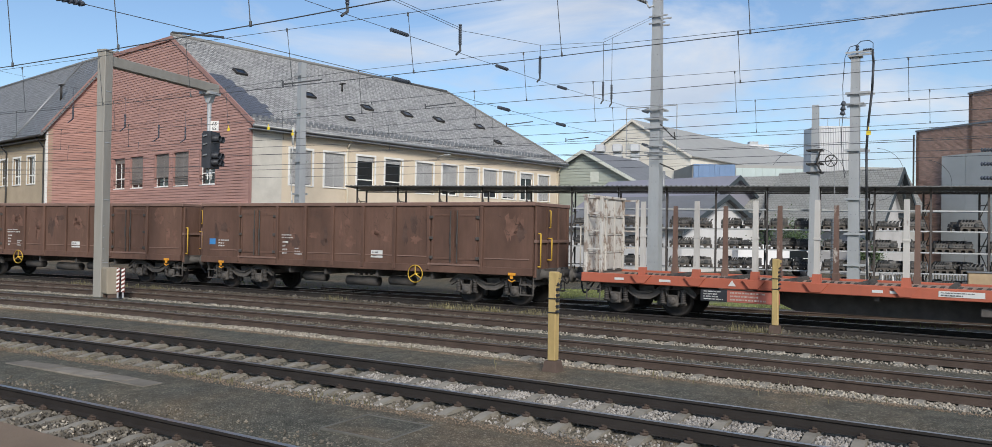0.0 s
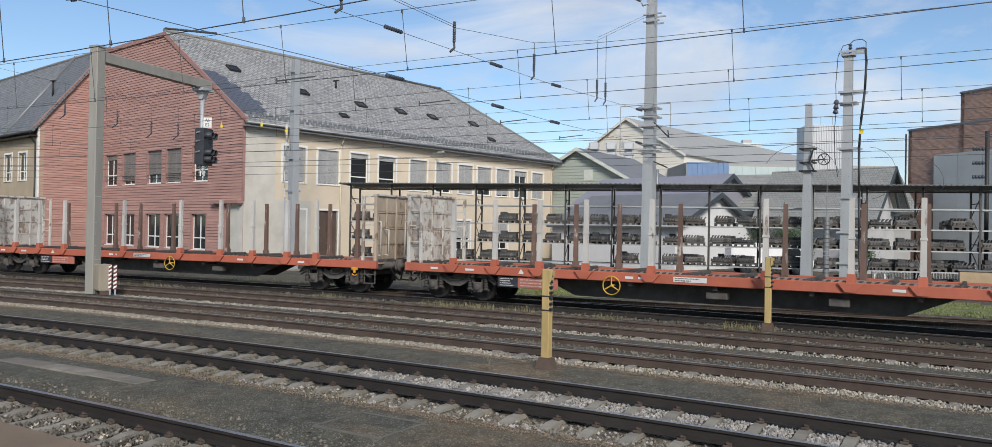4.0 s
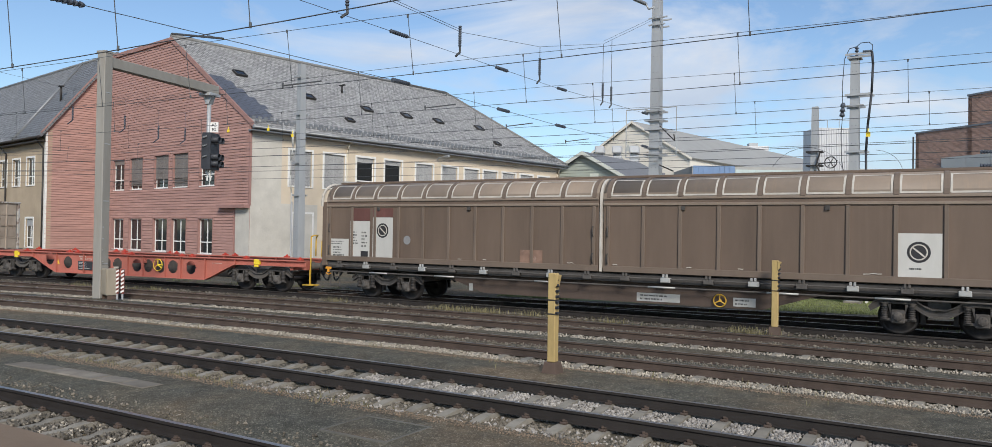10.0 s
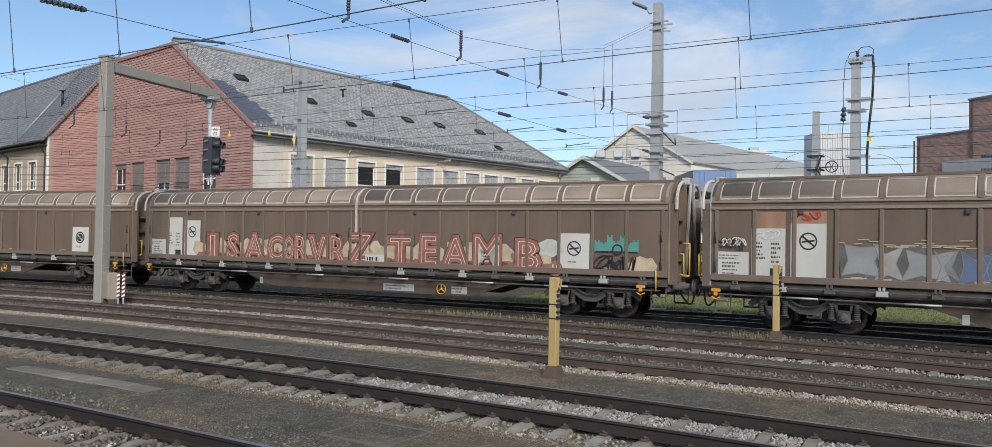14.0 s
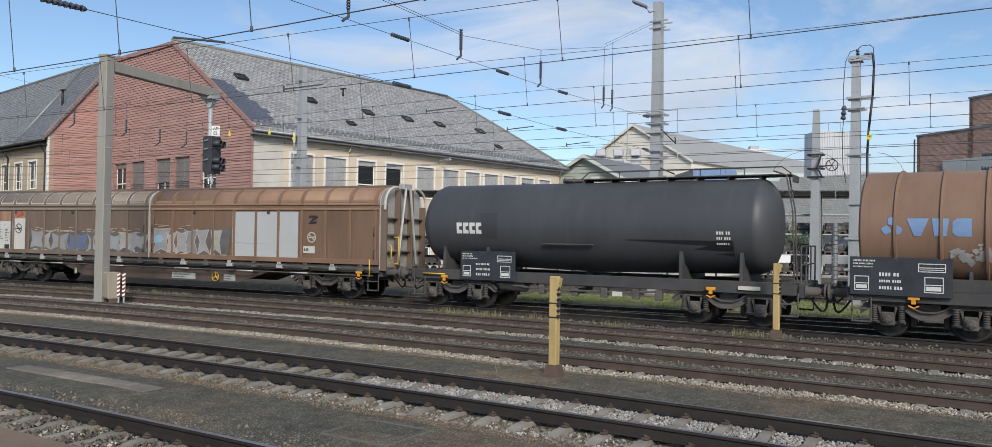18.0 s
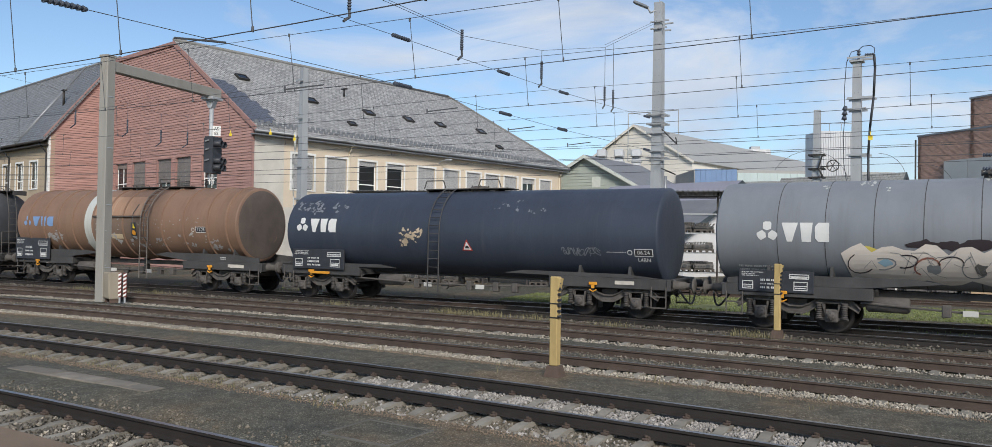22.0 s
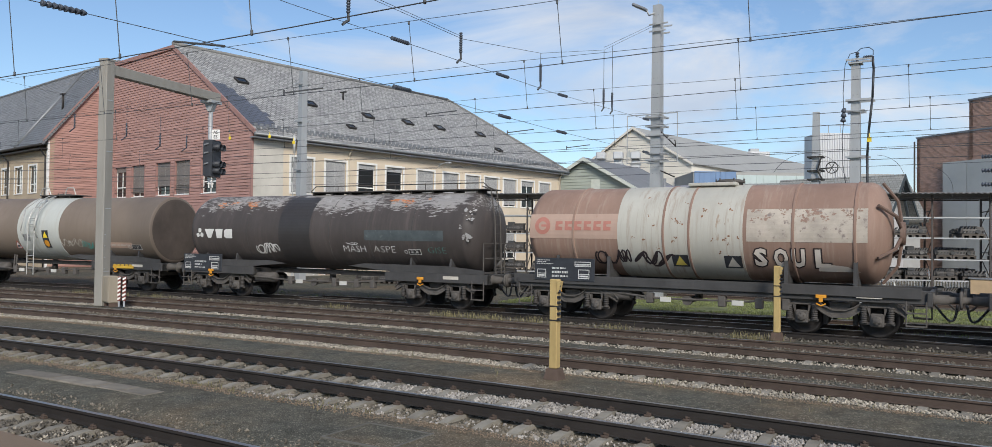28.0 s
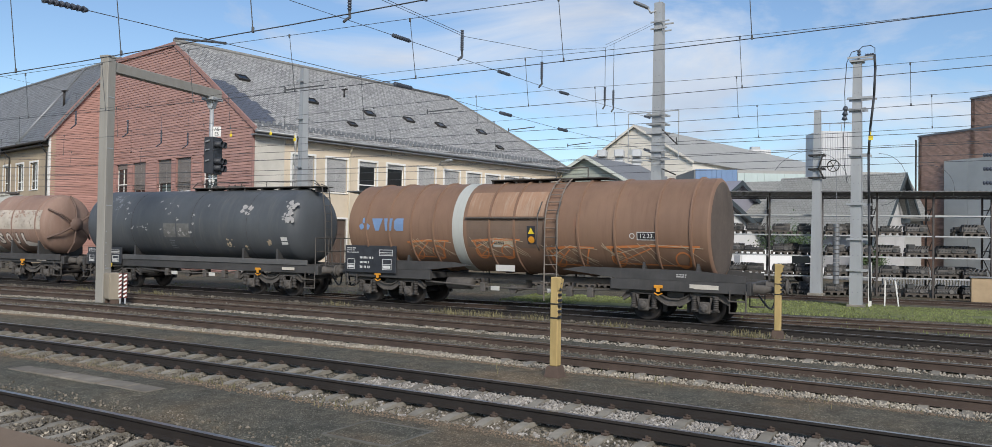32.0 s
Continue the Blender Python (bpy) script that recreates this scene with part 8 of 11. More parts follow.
    text_rows(W, flat_surf(-1.362), -6.9, -6.3, 0.58, 0.86, 4, M_CHALK, 33)
    text_rows(W, flat_surf(-1.362), -6.15, -4.95, 0.58, 0.86, 3, M_SEAL, 34)
    handwheel(W, 0.95 if var == 0 else -3.0, -1.5, 0.80, 0.27)
    bm = bm_new()
    rbox(bm, -0.3, 0.3, -1.2, -0.9, 0.55, 0.75, 0.02)
    rbox(bm, 2.9, 3.4, -1.2, -0.9, 0.55, 0.75, 0.02)
    part("brake_gear", bm, M_RUN2, W)
    lamp_bracket(W, h - 0.9, 0.85, -y - 0.02)
    ends(W, h, M_RUN)
    for x in (-8.8, 8.7):
        bogie(W, x)
    return W


stake_wagon(30.3, "red flat wagon with worn white stakes and white end boards", 0)
stake_wagon(53.1, "red stake wagon with a rust-brown end board", 1)


# -- container flat --
def container_wagon(centre):
    W = wagon("container_wagon", "empty orange-red container wagon with round holes in its beam", "freight wagon", centre)
    h, y = 9.32, 1.22
    holes = (-4.85, -3.69, -1.27, -0.62, 0.53, 1.17, 1.87, 2.57, 3.55)
    low = lambda x: 0.36 if abs(x) < 4.4 else max(0.36, min(1.02, 0.36 + (abs(x) - 4.4) * 0.45))
    for s in (-1, 1):
        yy = s * y
        bm = bm_new()
        # web built as upright strips that leave the round holes open
        xs = [-h + i * (2 * h) / 310 for i in range(311)]
        a, c = yy - 0.012, yy + 0.012
        for x0, x1 in zip(xs, xs[1:]):
            xm = (x0 + x1) / 2
            lo, hi = low(xm), 1.19
            cut = None
            for hx in holes:
                d = abs(xm - hx)
                if d < 0.27:
                    dz = math.sqrt(0.27 ** 2 - d * d)
                    cz = 0.80 if abs(hx) < 4.4 else 0.93
                    cut = (cz - dz, cz + dz)
            if cut:
                if cut[0] > lo:
                    box(bm, x0, x1, a, c, lo, cut[0])
                box(bm, x0, x1, a, c, cut[1], hi)
            else:
                box(bm, x0, x1, a, c, lo, hi)
        bmesh.ops.remove_doubles(bm, verts=bm.verts[:], dist=0.0005)
        part("side_beam", bm, M_CRED, W, "orange-red pierced side beam")
        bm = bm_new()
        rbox(bm, -h, h, yy - 0.11, yy + 0.11, 1.19, 1.24, 0.01)
        part("top_flange", bm, M_CRED, W)
        bm = bm_new()
        xs = [-h + i * (2 * h) / 60 for i in range(61)]
        for x0, x1 in zip(xs, xs[1:]):
            z0, z1 = low(x0), low(x1)
            prism(bm, [(x0, z0 - 0.025), (x1, z1 - 0.025), (x1, z1), (x0, z0)], yy - 0.11, yy + 0.11)
        part("bottom_flange", bm, M_CRED, W)
        for x in (-4.35, -2.6, -2.0, 0.05, 0.95, 2.2, 3.05, 4.35, 5.9, -5.9):
            bm = bm_new()
            box(bm, x - 0.012, x + 0.012, yy - 0.10, yy - 0.012, low(x), 1.19)
            part("stiffener", bm, M_CRED, W)
    # added dark box that darkens the view through the round holes
    bm = bm_new()
    rbox(bm, -6.0, 6.0, -0.3, 0.3, 0.42, 1.12, 0.02)
    part("centre_sill", bm, M_RUN, W)
    for x in (-8.6, -5.6, -3.0, 0.0, 3.0, 5.6, 8.6):
        bm = bm_new()
        box(bm, x - 0.07, x + 0.07, -y, y, 0.86, 1.14)
        part("cross_beam", bm, M_CRED, W)
    bm = bm_new()
    box(bm, -h, h, -0.12, 0.12, 0.85, 1.12)
    part("centre_sill", bm, M_RUN, W)
    for x in (-9.0, -6.4, -3.6, -3.05, -0.2, 0.2, 3.05, 3.6, 6.4, 9.0):
        for s in (-1, 1):
            bm = bm_new()
            rbox(bm, x - 0.10, x + 0.10, s * y - 0.10, s * y + 0.10, 1.24, 1.29, 0.01)
            tapered(bm, x, s * y, 1.29, 1.36, 0.10, 0.05)
            part("container_spigot", bm, M_REDW, W)
    sf = flat_surf(-y - 0.013)
    bm = bm_new()
    rbox(bm, -2.98, -2.06, -y - 0.06, -y - 0.014, 0.50, 0.88, 0.01)
    part("data_panel", bm, M_BLACKP, W)
    text_rows(W, flat_surf(-y - 0.061), -2.9, -2.12, 0.53, 0.86, 5, M_CHALK, 41)
    text_rows(W, sf, -2.95, -2.06, 1.02, 1.14, 1, M_SEAL, 42)
    write(W, sf, "TEN A-RCW", -2.52, 0.96, 0.14, M_SEAL)
    for x, z in ((-4.3, 0.80), (-1.80, 0.62), (-1.80, 0.86)):
        bm = bm_new()
        outline(bm, [(x - 0.1, z - 0.08), (x + 0.1, z - 0.08), (x, z + 0.1)])
        decal("warning_mark", bm, M_WARN, W, sf)
    text_rows(W, sf, 4.7, 5.3, 0.98, 1.06, 1, M_SEAL, 43)
    bm = bm_new()
    for q in ((-2.02, -1.60, 0.90, 0.92), (-2.02, -1.60, 1.10, 1.12), (-2.02, -2.0, 0.92, 1.10), (-1.62, -1.60, 0.92, 1.10)):
        rect(bm, *q)
    decal("frame_line", bm, M_SEAL, W, sf)
    write(W, sf, "GE", -1.81, 1.01, 0.20, M_SEAL)
    handwheel(W, 1.87, -y - 0.14, 0.86, 0.24, M_WARN)
    for x in (-1.35, -0.72):
        bm = bm_new()
        rbox(bm, x - 0.08, x + 0.08, -y - 0.05, -y + 0.1, 0.62, 0.70, 0.015)
        part("valve", bm, M_SEAL, W)
    for x in (-7.0, 7.0):
        bm = bm_new()
        rbox(bm, x - 0.14, x + 0.14, -y - 0.12, -y - 0.012, 1.02, 1.24, 0.02)
        rbox(bm, x - 0.1, x + 0.1, -y - 0.14, -y - 0.03, 0.93, 1.02, 0.02)
        part("lamp_bracket", bm, M_WARN, W)
    for s in (-1, 1):
        handle(W, [(s * (h + 0.08), -1.1, 0.35), (s * (h + 0.08), -1.1, 2.15), (s * (h + 0.20), -1.05, 2.2), (s * (h + 0.20), -0.85, 2.2), (s * (h + 0.08), -0.8, 2.1), (s * (h + 0.08), -0.8, 1.4)], M_YELP, 0.025)
        bm = bm_new()
        bar(bm, [(s * (h + 0.05), -1.1, 0.9), (s * (h + 0.05), -1.1, 0.33), (s * (h + 0.4), -1.1, 0.33)], 0.025, 6)
        box(bm, s * h - 0.15, s * h + 0.35, -1.3, -0.9, 0.32, 0.35)
        part("step_frame", bm, M_YELP, W)
    ends(W, h, M_CRED, steps=False)
    for x in (-6.92, 6.92):
        bogie(W, x)
    bm = bm_new()
    lathe(bm, [(-0.6, 0.001), (-0.6, 0.18), (0.6, 0.18), (0.6, 0.001)], (-1.0, 0.3, 0.68), 14)
    part("air_tank", bm, M_RUN, W)
    return W


container_wagon(74.33)

# -- sliding-wall covered wagons --
def cover_profile():
    """Half outline of the body, from the sill up over the roof: (y, z), near side."""
    pts = [(-1.40, 1.30), (-1.42, 3.28), (-1.41, 3.50)]
    for i in range(1, 8):
        a = math.pi / 2 * i / 7
        pts.append((-0.62 - 0.79 * math.cos(a) ** 0.9, 3.50 + 0.62 * math.sin(a)))
    return pts


def side_y(z):
    if z <= 3.5:
        return -1.42
    s = min(1.0, (z - 3.5) / 0.62)
    return -0.62 - 0.79 * math.sqrt(max(0.0, 1 - s * s)) ** 0.9


M_RED_G = mat("graffiti_red", (0.27, 0.115, 0.085), 0.6, var=0.35, scale=2.5, spots=0.3, spot_col=(0.38, 0.20, 0.15), spot_scale=2.0)
M_CREAM_G = mat("graffiti_cream", (0.46, 0.37, 0.26), 0.65, var=0.3, scale=2.5, spots=0.25, spot_col=(0.30, 0.21, 0.15), spot_scale=2.0)
M_WHITE_G = mat("graffiti_white", (0.62, 0.56, 0.50), 0.6, var=0.1, scale=1.5)
M_GREEN_G = mat("graffiti_green", (0.09, 0.27, 0.24), 0.6, var=0.12, scale=1.5)
M_BLACK_G = mat("graffiti_black", (0.03, 0.022, 0.025), 0.6, var=0.12, scale=1.5)
M_BLUE_G = mat("graffiti_blue", (0.11, 0.14, 0.24), 0.6, var=0.22, scale=1.5)
M_GREY_G = mat("graffiti_grey", (0.27, 0.27, 0.27), 0.6, var=0.2, scale=1.5)
M_DULL_G = mat("graffiti_ground_grey", (0.115, 0.110, 0.105), 0.65, var=0.3, scale=2.0)
M_PALE_G = mat("graffiti_pale_grey", (0.33, 0.32, 0.295), 0.65, var=0.25, scale=2.0)
M_STEEL_G = mat("graffiti_steel", (0.20, 0.21, 0.215), 0.65, var=0.25, scale=2.0)
M_ROSE_G = mat("graffiti_rose", (0.46, 0.36, 0.31), 0.65, var=0.2, scale=2.0)
M_SILVER_G = mat("overpainted_grey", (0.40, 0.41, 0.41), 0.55, var=0.05, scale=0.8)
M_LTBLUE_G = mat("graffiti_pale_blue", (0.25, 0.38, 0.46), 0.6, var=0.12, scale=1.5)
M_ORANGE_G = mat("graffiti_orange", (0.55, 0.20, 0.07), 0.6, var=0.2, scale=1.5)
M_YELLOW_G = mat("graffiti_yellow", (0.55, 0.45, 0.10), 0.6, var=0.15, scale=1.5)


def covered_wagon(centre, label, var):
    W = wagon("covered_wagon", label, "freight wagon", centre, group="covered wagons")
    h = 11.07
    prof = cover_profile()
    full = prof + [(-y, z) for y, z in prof[::-1]]
    for i, (x0, x1) in enumerate(((-h, -0.28), (-0.12, h))):
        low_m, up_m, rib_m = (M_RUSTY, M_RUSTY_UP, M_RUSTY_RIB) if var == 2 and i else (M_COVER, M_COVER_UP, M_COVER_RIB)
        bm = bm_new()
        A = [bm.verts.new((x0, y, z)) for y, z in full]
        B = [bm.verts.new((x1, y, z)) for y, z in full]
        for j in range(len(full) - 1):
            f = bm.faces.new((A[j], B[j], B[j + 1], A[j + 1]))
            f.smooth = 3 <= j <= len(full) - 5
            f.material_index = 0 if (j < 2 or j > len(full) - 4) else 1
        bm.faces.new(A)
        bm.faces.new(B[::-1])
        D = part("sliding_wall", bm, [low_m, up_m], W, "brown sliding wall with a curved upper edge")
        n = 10
        step = (x1 - x0 - 0.3) / n
        for k in range(n + 1):
            x = x0 + 0.15 + k * step
            bm = bm_new()
            rbox(bm, x - 0.055, x + 0.055, -1.462, -1.41, 1.45, 3.25, 0.014)
            part("rib", bm, rib_m, D)
            bm = bm_new()
            pts = [(y - 0.02, z + 0.012) for y, z in prof[2:]]
            for (y0, z0), (y1, z1) in zip(pts, pts[1:]):
                vs = [(x - 0.06, y0, z0), (x + 0.06, y0, z0), (x + 0.06, y1, z1), (x - 0.06, y1, z1)]
                lo = [(a, b + 0.05, c - 0.03) for a, b, c in vs]
                V = [bm.verts.new(v) for v in vs] + [bm.verts.new(v) for v in lo]
                for f in ((0, 1, 2, 3), (0, 4, 5, 1), (3, 2, 6, 7), (0, 3, 7, 4), (1, 5, 6, 2)):
                    bm.faces.new([V[q] for q in f])
            part("roof_rib", bm, rib_m, D)
            if k < n:
                # pale sealed edge of each upper panel
                bm = bm_new()
                zt, zb = 4.03, 3.56
                xa, xb = x + 0.10, x + step - 0.10
                wd = (0.05, 0.05, 0.032)[var]
                stroke(bm, [(xa, zt), (xa, 3.95), (xa, 3.75), (xa, zb), (xa, zb + 0.001), (xb, zb + 0.001), (xb, zb), (xb, 3.75), (xb, 3.95), (xb, zt)], wd)
                rect(bm, xa + wd / 2, xb - wd / 2, zt - wd * 0.4, zt)
                decal("panel_seal", bm, M_SEAL if var < 2 or i == 0 else M_RUSTY_UP, D, side_y, 0.012)
                if var < 2:
                    # scraped paint along the foot of the lower panel
                    rs = random.Random(int(centre) * 40 + i * 20 + k)
                    if rs.random() < 0.45:
                        bm = bm_new()
                        q = xa + rs.uniform(0.05, 0.5) * (xb - xa)
                        stroke(bm, [(q + 0.07 * u, 1.52 + rs.uniform(-0.012, 0.012)) for u in range(rs.randint(3, 7))], 0.022)
                        decal("scrape", bm, M_SEAL, D, flat_surf(-1.42), 0.006)
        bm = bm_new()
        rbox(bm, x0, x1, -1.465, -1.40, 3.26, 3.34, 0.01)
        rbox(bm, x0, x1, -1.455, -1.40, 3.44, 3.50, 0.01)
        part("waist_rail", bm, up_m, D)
        bm = bm_new()
        rbox(bm, x0, x1, -1.47, -1.39, 1.30, 1.48, 0.012)
        part("lower_rail", bm, rib_m, D)
        for xx in (x0 + 0.16, x1 - 0.16):
            for z in (1.55, 2.35):
                handle(D, [(xx, -1.42, z), (xx, -1.52, z), (xx, -1.52, z + 0.28), (xx, -1.42, z + 0.28)], M_RUN, 0.016)
        for xx in (x0 + 2.3 * 1.05, x0 + 6.2):
            bm = bm_new()
            rbox(bm, xx - 0.06, xx + 0.06, -1.48, -1.43, 3.12, 3.24, 0.01)
            part("roller", bm, M_RUN, D)
    bm = bm_new()
    pts = [(y - 0.03, z) for y, z in prof] + [(-y + 0.03, z) for y, z in prof[::-1]]
    prism(bm, pts, -0.24, -0.16, axis="x")
    part("centre_pillar", bm, M_SEAL, W, "pale centre pillar")
    bm = bm_new()
    rbox(bm, -h - 0.06, h + 0.06, -0.66, 0.66, 4.115, 4.20, 0.015)
    part("roof_cap", bm, M_COVER, W)
    # right and left ends
    for s in (-1, 1):
        E = new("end_wall")
        E.parent = W
        E.matrix_basis = pose(s * h, 0, 0)
        inner = [(-1.40, 1.15)] + prof[1:] + [(-y, z) for y, z in prof[::-1][:-1]] + [(1.40, 1.15)]
        bm = bm_new()
        prism(bm, inner, -0.02 + s * 0.03, 0.02 + s * 0.03, axis="x")
        part("panel", bm, M_GALVP if var == 2 else M_COVER_UP, E)
        for yy in (-1.34, -0.45, 0.45, 1.34):
            bm = bm_new()
            top = 3.45 if abs(yy) > 1 else 4.05
            rbox(bm, min(0, s * 0.28), max(0, s * 0.28), yy - 0.05, yy + 0.05, 1.1, top, 0.01)
            part("end_post", bm, M_COVER, E)
        bm = bm_new()
        outer = [(y * 1.01, z) for y, z in prof[1:]]
        for (y0, z0), (y1, z1) in zip(outer, outer[1:]):
            for sy in (1, -1):
                rod(bm, (s * 0.25, sy * y0, z0), (s * 0.25, sy * y1, z1), 0.05, 6)
        part("end_hoop", bm, M_SEAL, E)
        for z in (1.75, 2.35, 2.95):
            bm = bm_new()
            rbox(bm, min(s * 0.05, s * 0.20), max(s * 0.05, s * 0.20), -1.36, 1.36, z, z + 0.06, 0.008)
            part("cross_rail", bm, M_COVER, E)
        bm = bm_new()
        for sy in (-1, 1):
            rod(bm, (s * 0.32, sy * 0.15, 4.1), (s * 0.32, sy * 0.65, 1.3), 0.05, 6)
        rbox(bm, s * 0.2 - 0.12, s * 0.2 + 0.12, -0.3, 0.3, 4.05, 4.28, 0.03)
        part("roof_brace", bm, M_GALVP, E)
        handle(E, [(s * 0.3, -0.9, 1.35), (s * 0.5, -0.9, 1.35), (s * 0.5, -0.9, 2.3), (s * 0.3, -0.9, 2.3)], M_YELP, 0.028)
        handle(E, [(s * 0.3, -1.25, 1.4), (s * 0.42, -1.25, 1.4), (s * 0.42, -1.25, 2.0), (s * 0.3, -1.25, 2.0)], M_YELP, 0.022)
    # sill gear: long operating rods with brackets
    bm = bm_new()
    rbox(bm, -h, h, -1.38, -1.28, 1.02, 1.26, 0.01)
    rbox(bm, -h, h, 1.28, 1.38, 1.02, 1.26, 0.01)
    part("sole_bar", bm, M_RUN, W)
    bm = bm_new()
    for z, y in ((1.16, -1.50), (0.92, -1.46)):
        rod(bm, (-h + 0.2, y, z), (h - 0.2, y, z), 0.022, 6)
    part("operating_rod", bm, M_RUN2, W)
    for i in range(9):
        for s in (-1, 1):
            x = s * (0.6 + i * 1.22)
            bm = bm_new()
            rbox(bm, x - 0.14, x + 0.14, -1.54, -1.40, 1.06, 1.20, 0.015)
            for q in (-0.08, 0.02):
                rbox(bm, x + q, x + q + 0.06, -1.555, -1.50, 1.20, 1.30, 0.01)
            part("roller_bracket", bm, M_GALVP if i % 2 else M_RUN2, W)
    for i, x in enumerate((-9.0, -6.2, -2.4, 1.3, 4.6, 7.2)):
        bm = bm_new()
        rod(bm, (x, -1.47, 0.92), (x + 0.8, -1.47, 0.92), 0.028, 8)
        part("rod_sleeve", bm, M_GALVP, W)
    bm = bm_new()
    prism(bm, [(-6.3, 1.02), (6.3, 1.02), (4.4, 0.42), (-4.4, 0.42)], -1.16, -1.08)
    prism(bm, [(-6.3, 1.02), (6.3, 1.02), (4.4, 0.42), (-4.4, 0.42)], 1.08, 1.16)
    part("fish_belly_beam", bm, mat("underframe_brown", (0.085, 0.062, 0.05), 0.8, var=0.25, scale=1.2, streak=2.0), W)
    bm = bm_new()
    box(bm, -h, h, -0.3, 0.3, 0.75, 1.2)
    box(bm, -h, h, -1.27, 1.27, 1.21, 1.3)
    part("floor", bm, M_RUN, W)
    sfu = flat_surf(-1.162)
    for x0, x1 in ((0.85, 2.15), (3.65, 4.25), (-5.0, -4.85)):
        plate(W, sfu, x0, x1, 0.48, 0.72, M_GALVP, 2 if x1 - x0 > 0.3 else 0, M_INK, 51)
    handwheel(W, 3.3, -1.26, 0.62, 0.17)
    # plates and pictograms
    sf = flat_surf(-1.425)
    plate(W, sf, -10.95, -10.02, 1.42, 2.10, M_PLATE, 0, label="white data plate")
    text_rows(W, sf, -10.85, -10.1, 1.88, 2.04, 2, M_INK, 61, 0.012)
    text_rows(W, sf, -10.75, -10.15, 1.46, 1.84, 4, M_INK, 62 + var, 0.012)
    plate(W, sf, -9.95, -9.05, 1.42, 2.75 if var != 1 else 3.0, M_PLATE, 0, label="white load plate")
    text_rows(W, sf, -9.85, -9.55, 1.9, 2.4, 5, M_INK, 63, 0.012)
    text_rows(W, sf, -9.42, -9.12, 1.8, 2.4, 5, M_INK, 64, 0.012)
    bm = bm_new()
    rect(bm, -9.45, -9.12, 1.45, 1.68)
    decal("label", bm, M_INK, W, sf, 0.012)
    for i, (px0, px1, pz0, pz1) in enumerate(((-8.92, -8.02, 1.42, 2.88), (7.66, 8.66, 1.42, 2.55))):
        if var == 2 and i == 1:
            bm = bm_new()
            ring_shape(bm, 8.13, 2.25, 0.16, 0.20)
            stroke(bm, [(8.0, 2.36), (8.26, 2.14)], 0.04)
            stroke(bm, [(7.98, 2.24), (8.28, 2.26)], 0.05)
            decal("pictogram", bm, M_SEAL, W, sf, 0.012)
            plate(W, sf, 7.75, 8.28, 1.66, 1.92, M_PLATE, 1, M_INK, 65)
            continue
        plate(W, sf, px0, px1, pz0, pz1, M_PLATE, 0, label="white door plate with a no-smoking pictogram")
        cx, cz = (px0 + px1) / 2, pz1 - 0.46
        bm = bm_new()
        if var == 0:
            disc(bm, cx, cz, 0.26)
            decal("pictogram", bm, M_INK, W, sf, 0.011)
            bm = bm_new()
            ring_shape(bm, cx, cz, 0.17, 0.20)
            stroke(bm, [(cx - 0.14, cz + 0.12), (cx + 0.14, cz - 0.12)], 0.04)
            decal("pictogram", bm, M_SEAL, W, sf, 0.016)
        else:
            ring_shape(bm, cx, cz, 0.19, 0.23)
            stroke(bm, [(cx - 0.16, cz + 0.14), (cx + 0.16, cz - 0.14)], 0.05)
            stroke(bm, [(cx - 0.16, cz - 0.02), (cx + 0.16, cz + 0.02)], 0.05)
            decal("pictogram", bm, M_INK, W, sf, 0.012)
        if i:
            text_rows(W, sf, px0 + 0.3, px1 - 0.3, pz0 + 0.2, pz0 + 0.32, 1, M_INK, 66, 0.012)
    if var == 0:
        for a0, a1, z0 in ((-9.95, -9.05, 2.76), (-8.92, -8.02, 2.89)):
            plate(W, sf, a0, a1, z0, 3.2, M_MAROON, 0)
        plate(W, sf, -2.95, -2.15, 1.42, 1.88, mat("faded_patch", (0.24, 0.15, 0.11), 0.7, var=0.3, scale=3, spots=0.3, spot_col=(0.4, 0.3, 0.25)), 0)
        bm = bm_new()
        disc(bm, -7.4, 2.1, 0.15)
        decal("chalk_mark", bm, M_GREY_G, W, sf)
        plate(W, side_y, 9.9, 10.4, 3.56, 3.62, M_PLATE, 0)
    if var == 1:
        # long red piece: dark-edged letters with thin pale inlines over cream patches
        fills(W, sf, -8.3, 7.3, 1.36, 2.22, M_CREAM_G, 71, 25, 0.008, 1.0)
        fills(W, sf, -8.0, 7.4, 1.34, 1.64, M_RED_G, 72, 36, 0.010, 1.2)
        tilt = random.Random(73)
        for ch, cx, wide in (("I", -7.3, 1.9), ("S", -6.2, 1.0), ("A", -5.05, 0.95), ("C", -3.98, 0.85), ("O", -3.3, 0.45), ("R", -2.75, 0.75), ("V", -1.93, 0.85), ("R", -1.05, 0.85), ("Z", 0.0, 1.0), ("T", 1.73, 1.15), ("E", 2.87, 1.0), ("A", 3.94, 0.95), ("M", 5.13, 0.95), ("B", 6.57, 1.15)):
            dz, sz = tilt.uniform(-0.05, 0.05), 1.36 * tilt.uniform(0.93, 1.06)
            for m_g, lift, bold in ((M_BLACK_G, 0.014, 0.135), (M_RED_G, 0.018, 0.112), (M_WHITE_G, 0.022, 0.008), (M_RED_G, 0.025, -0.012)):
                write(W, sf, ch, cx, 1.80 + dz, sz, m_g, lift, bold, wide, "graffiti_letter")
        bm = bm_new()
        disc(bm, 1.75, 2.42, 0.17)
        decal("graffiti_fill", bm, M_RED_G, W, sf, 0.012)
        bm = bm_new()
        disc(bm, -7.3, 2.4, 0.12)
        decal("graffiti_fill", bm, M_RED_G, W, sf, 0.012)
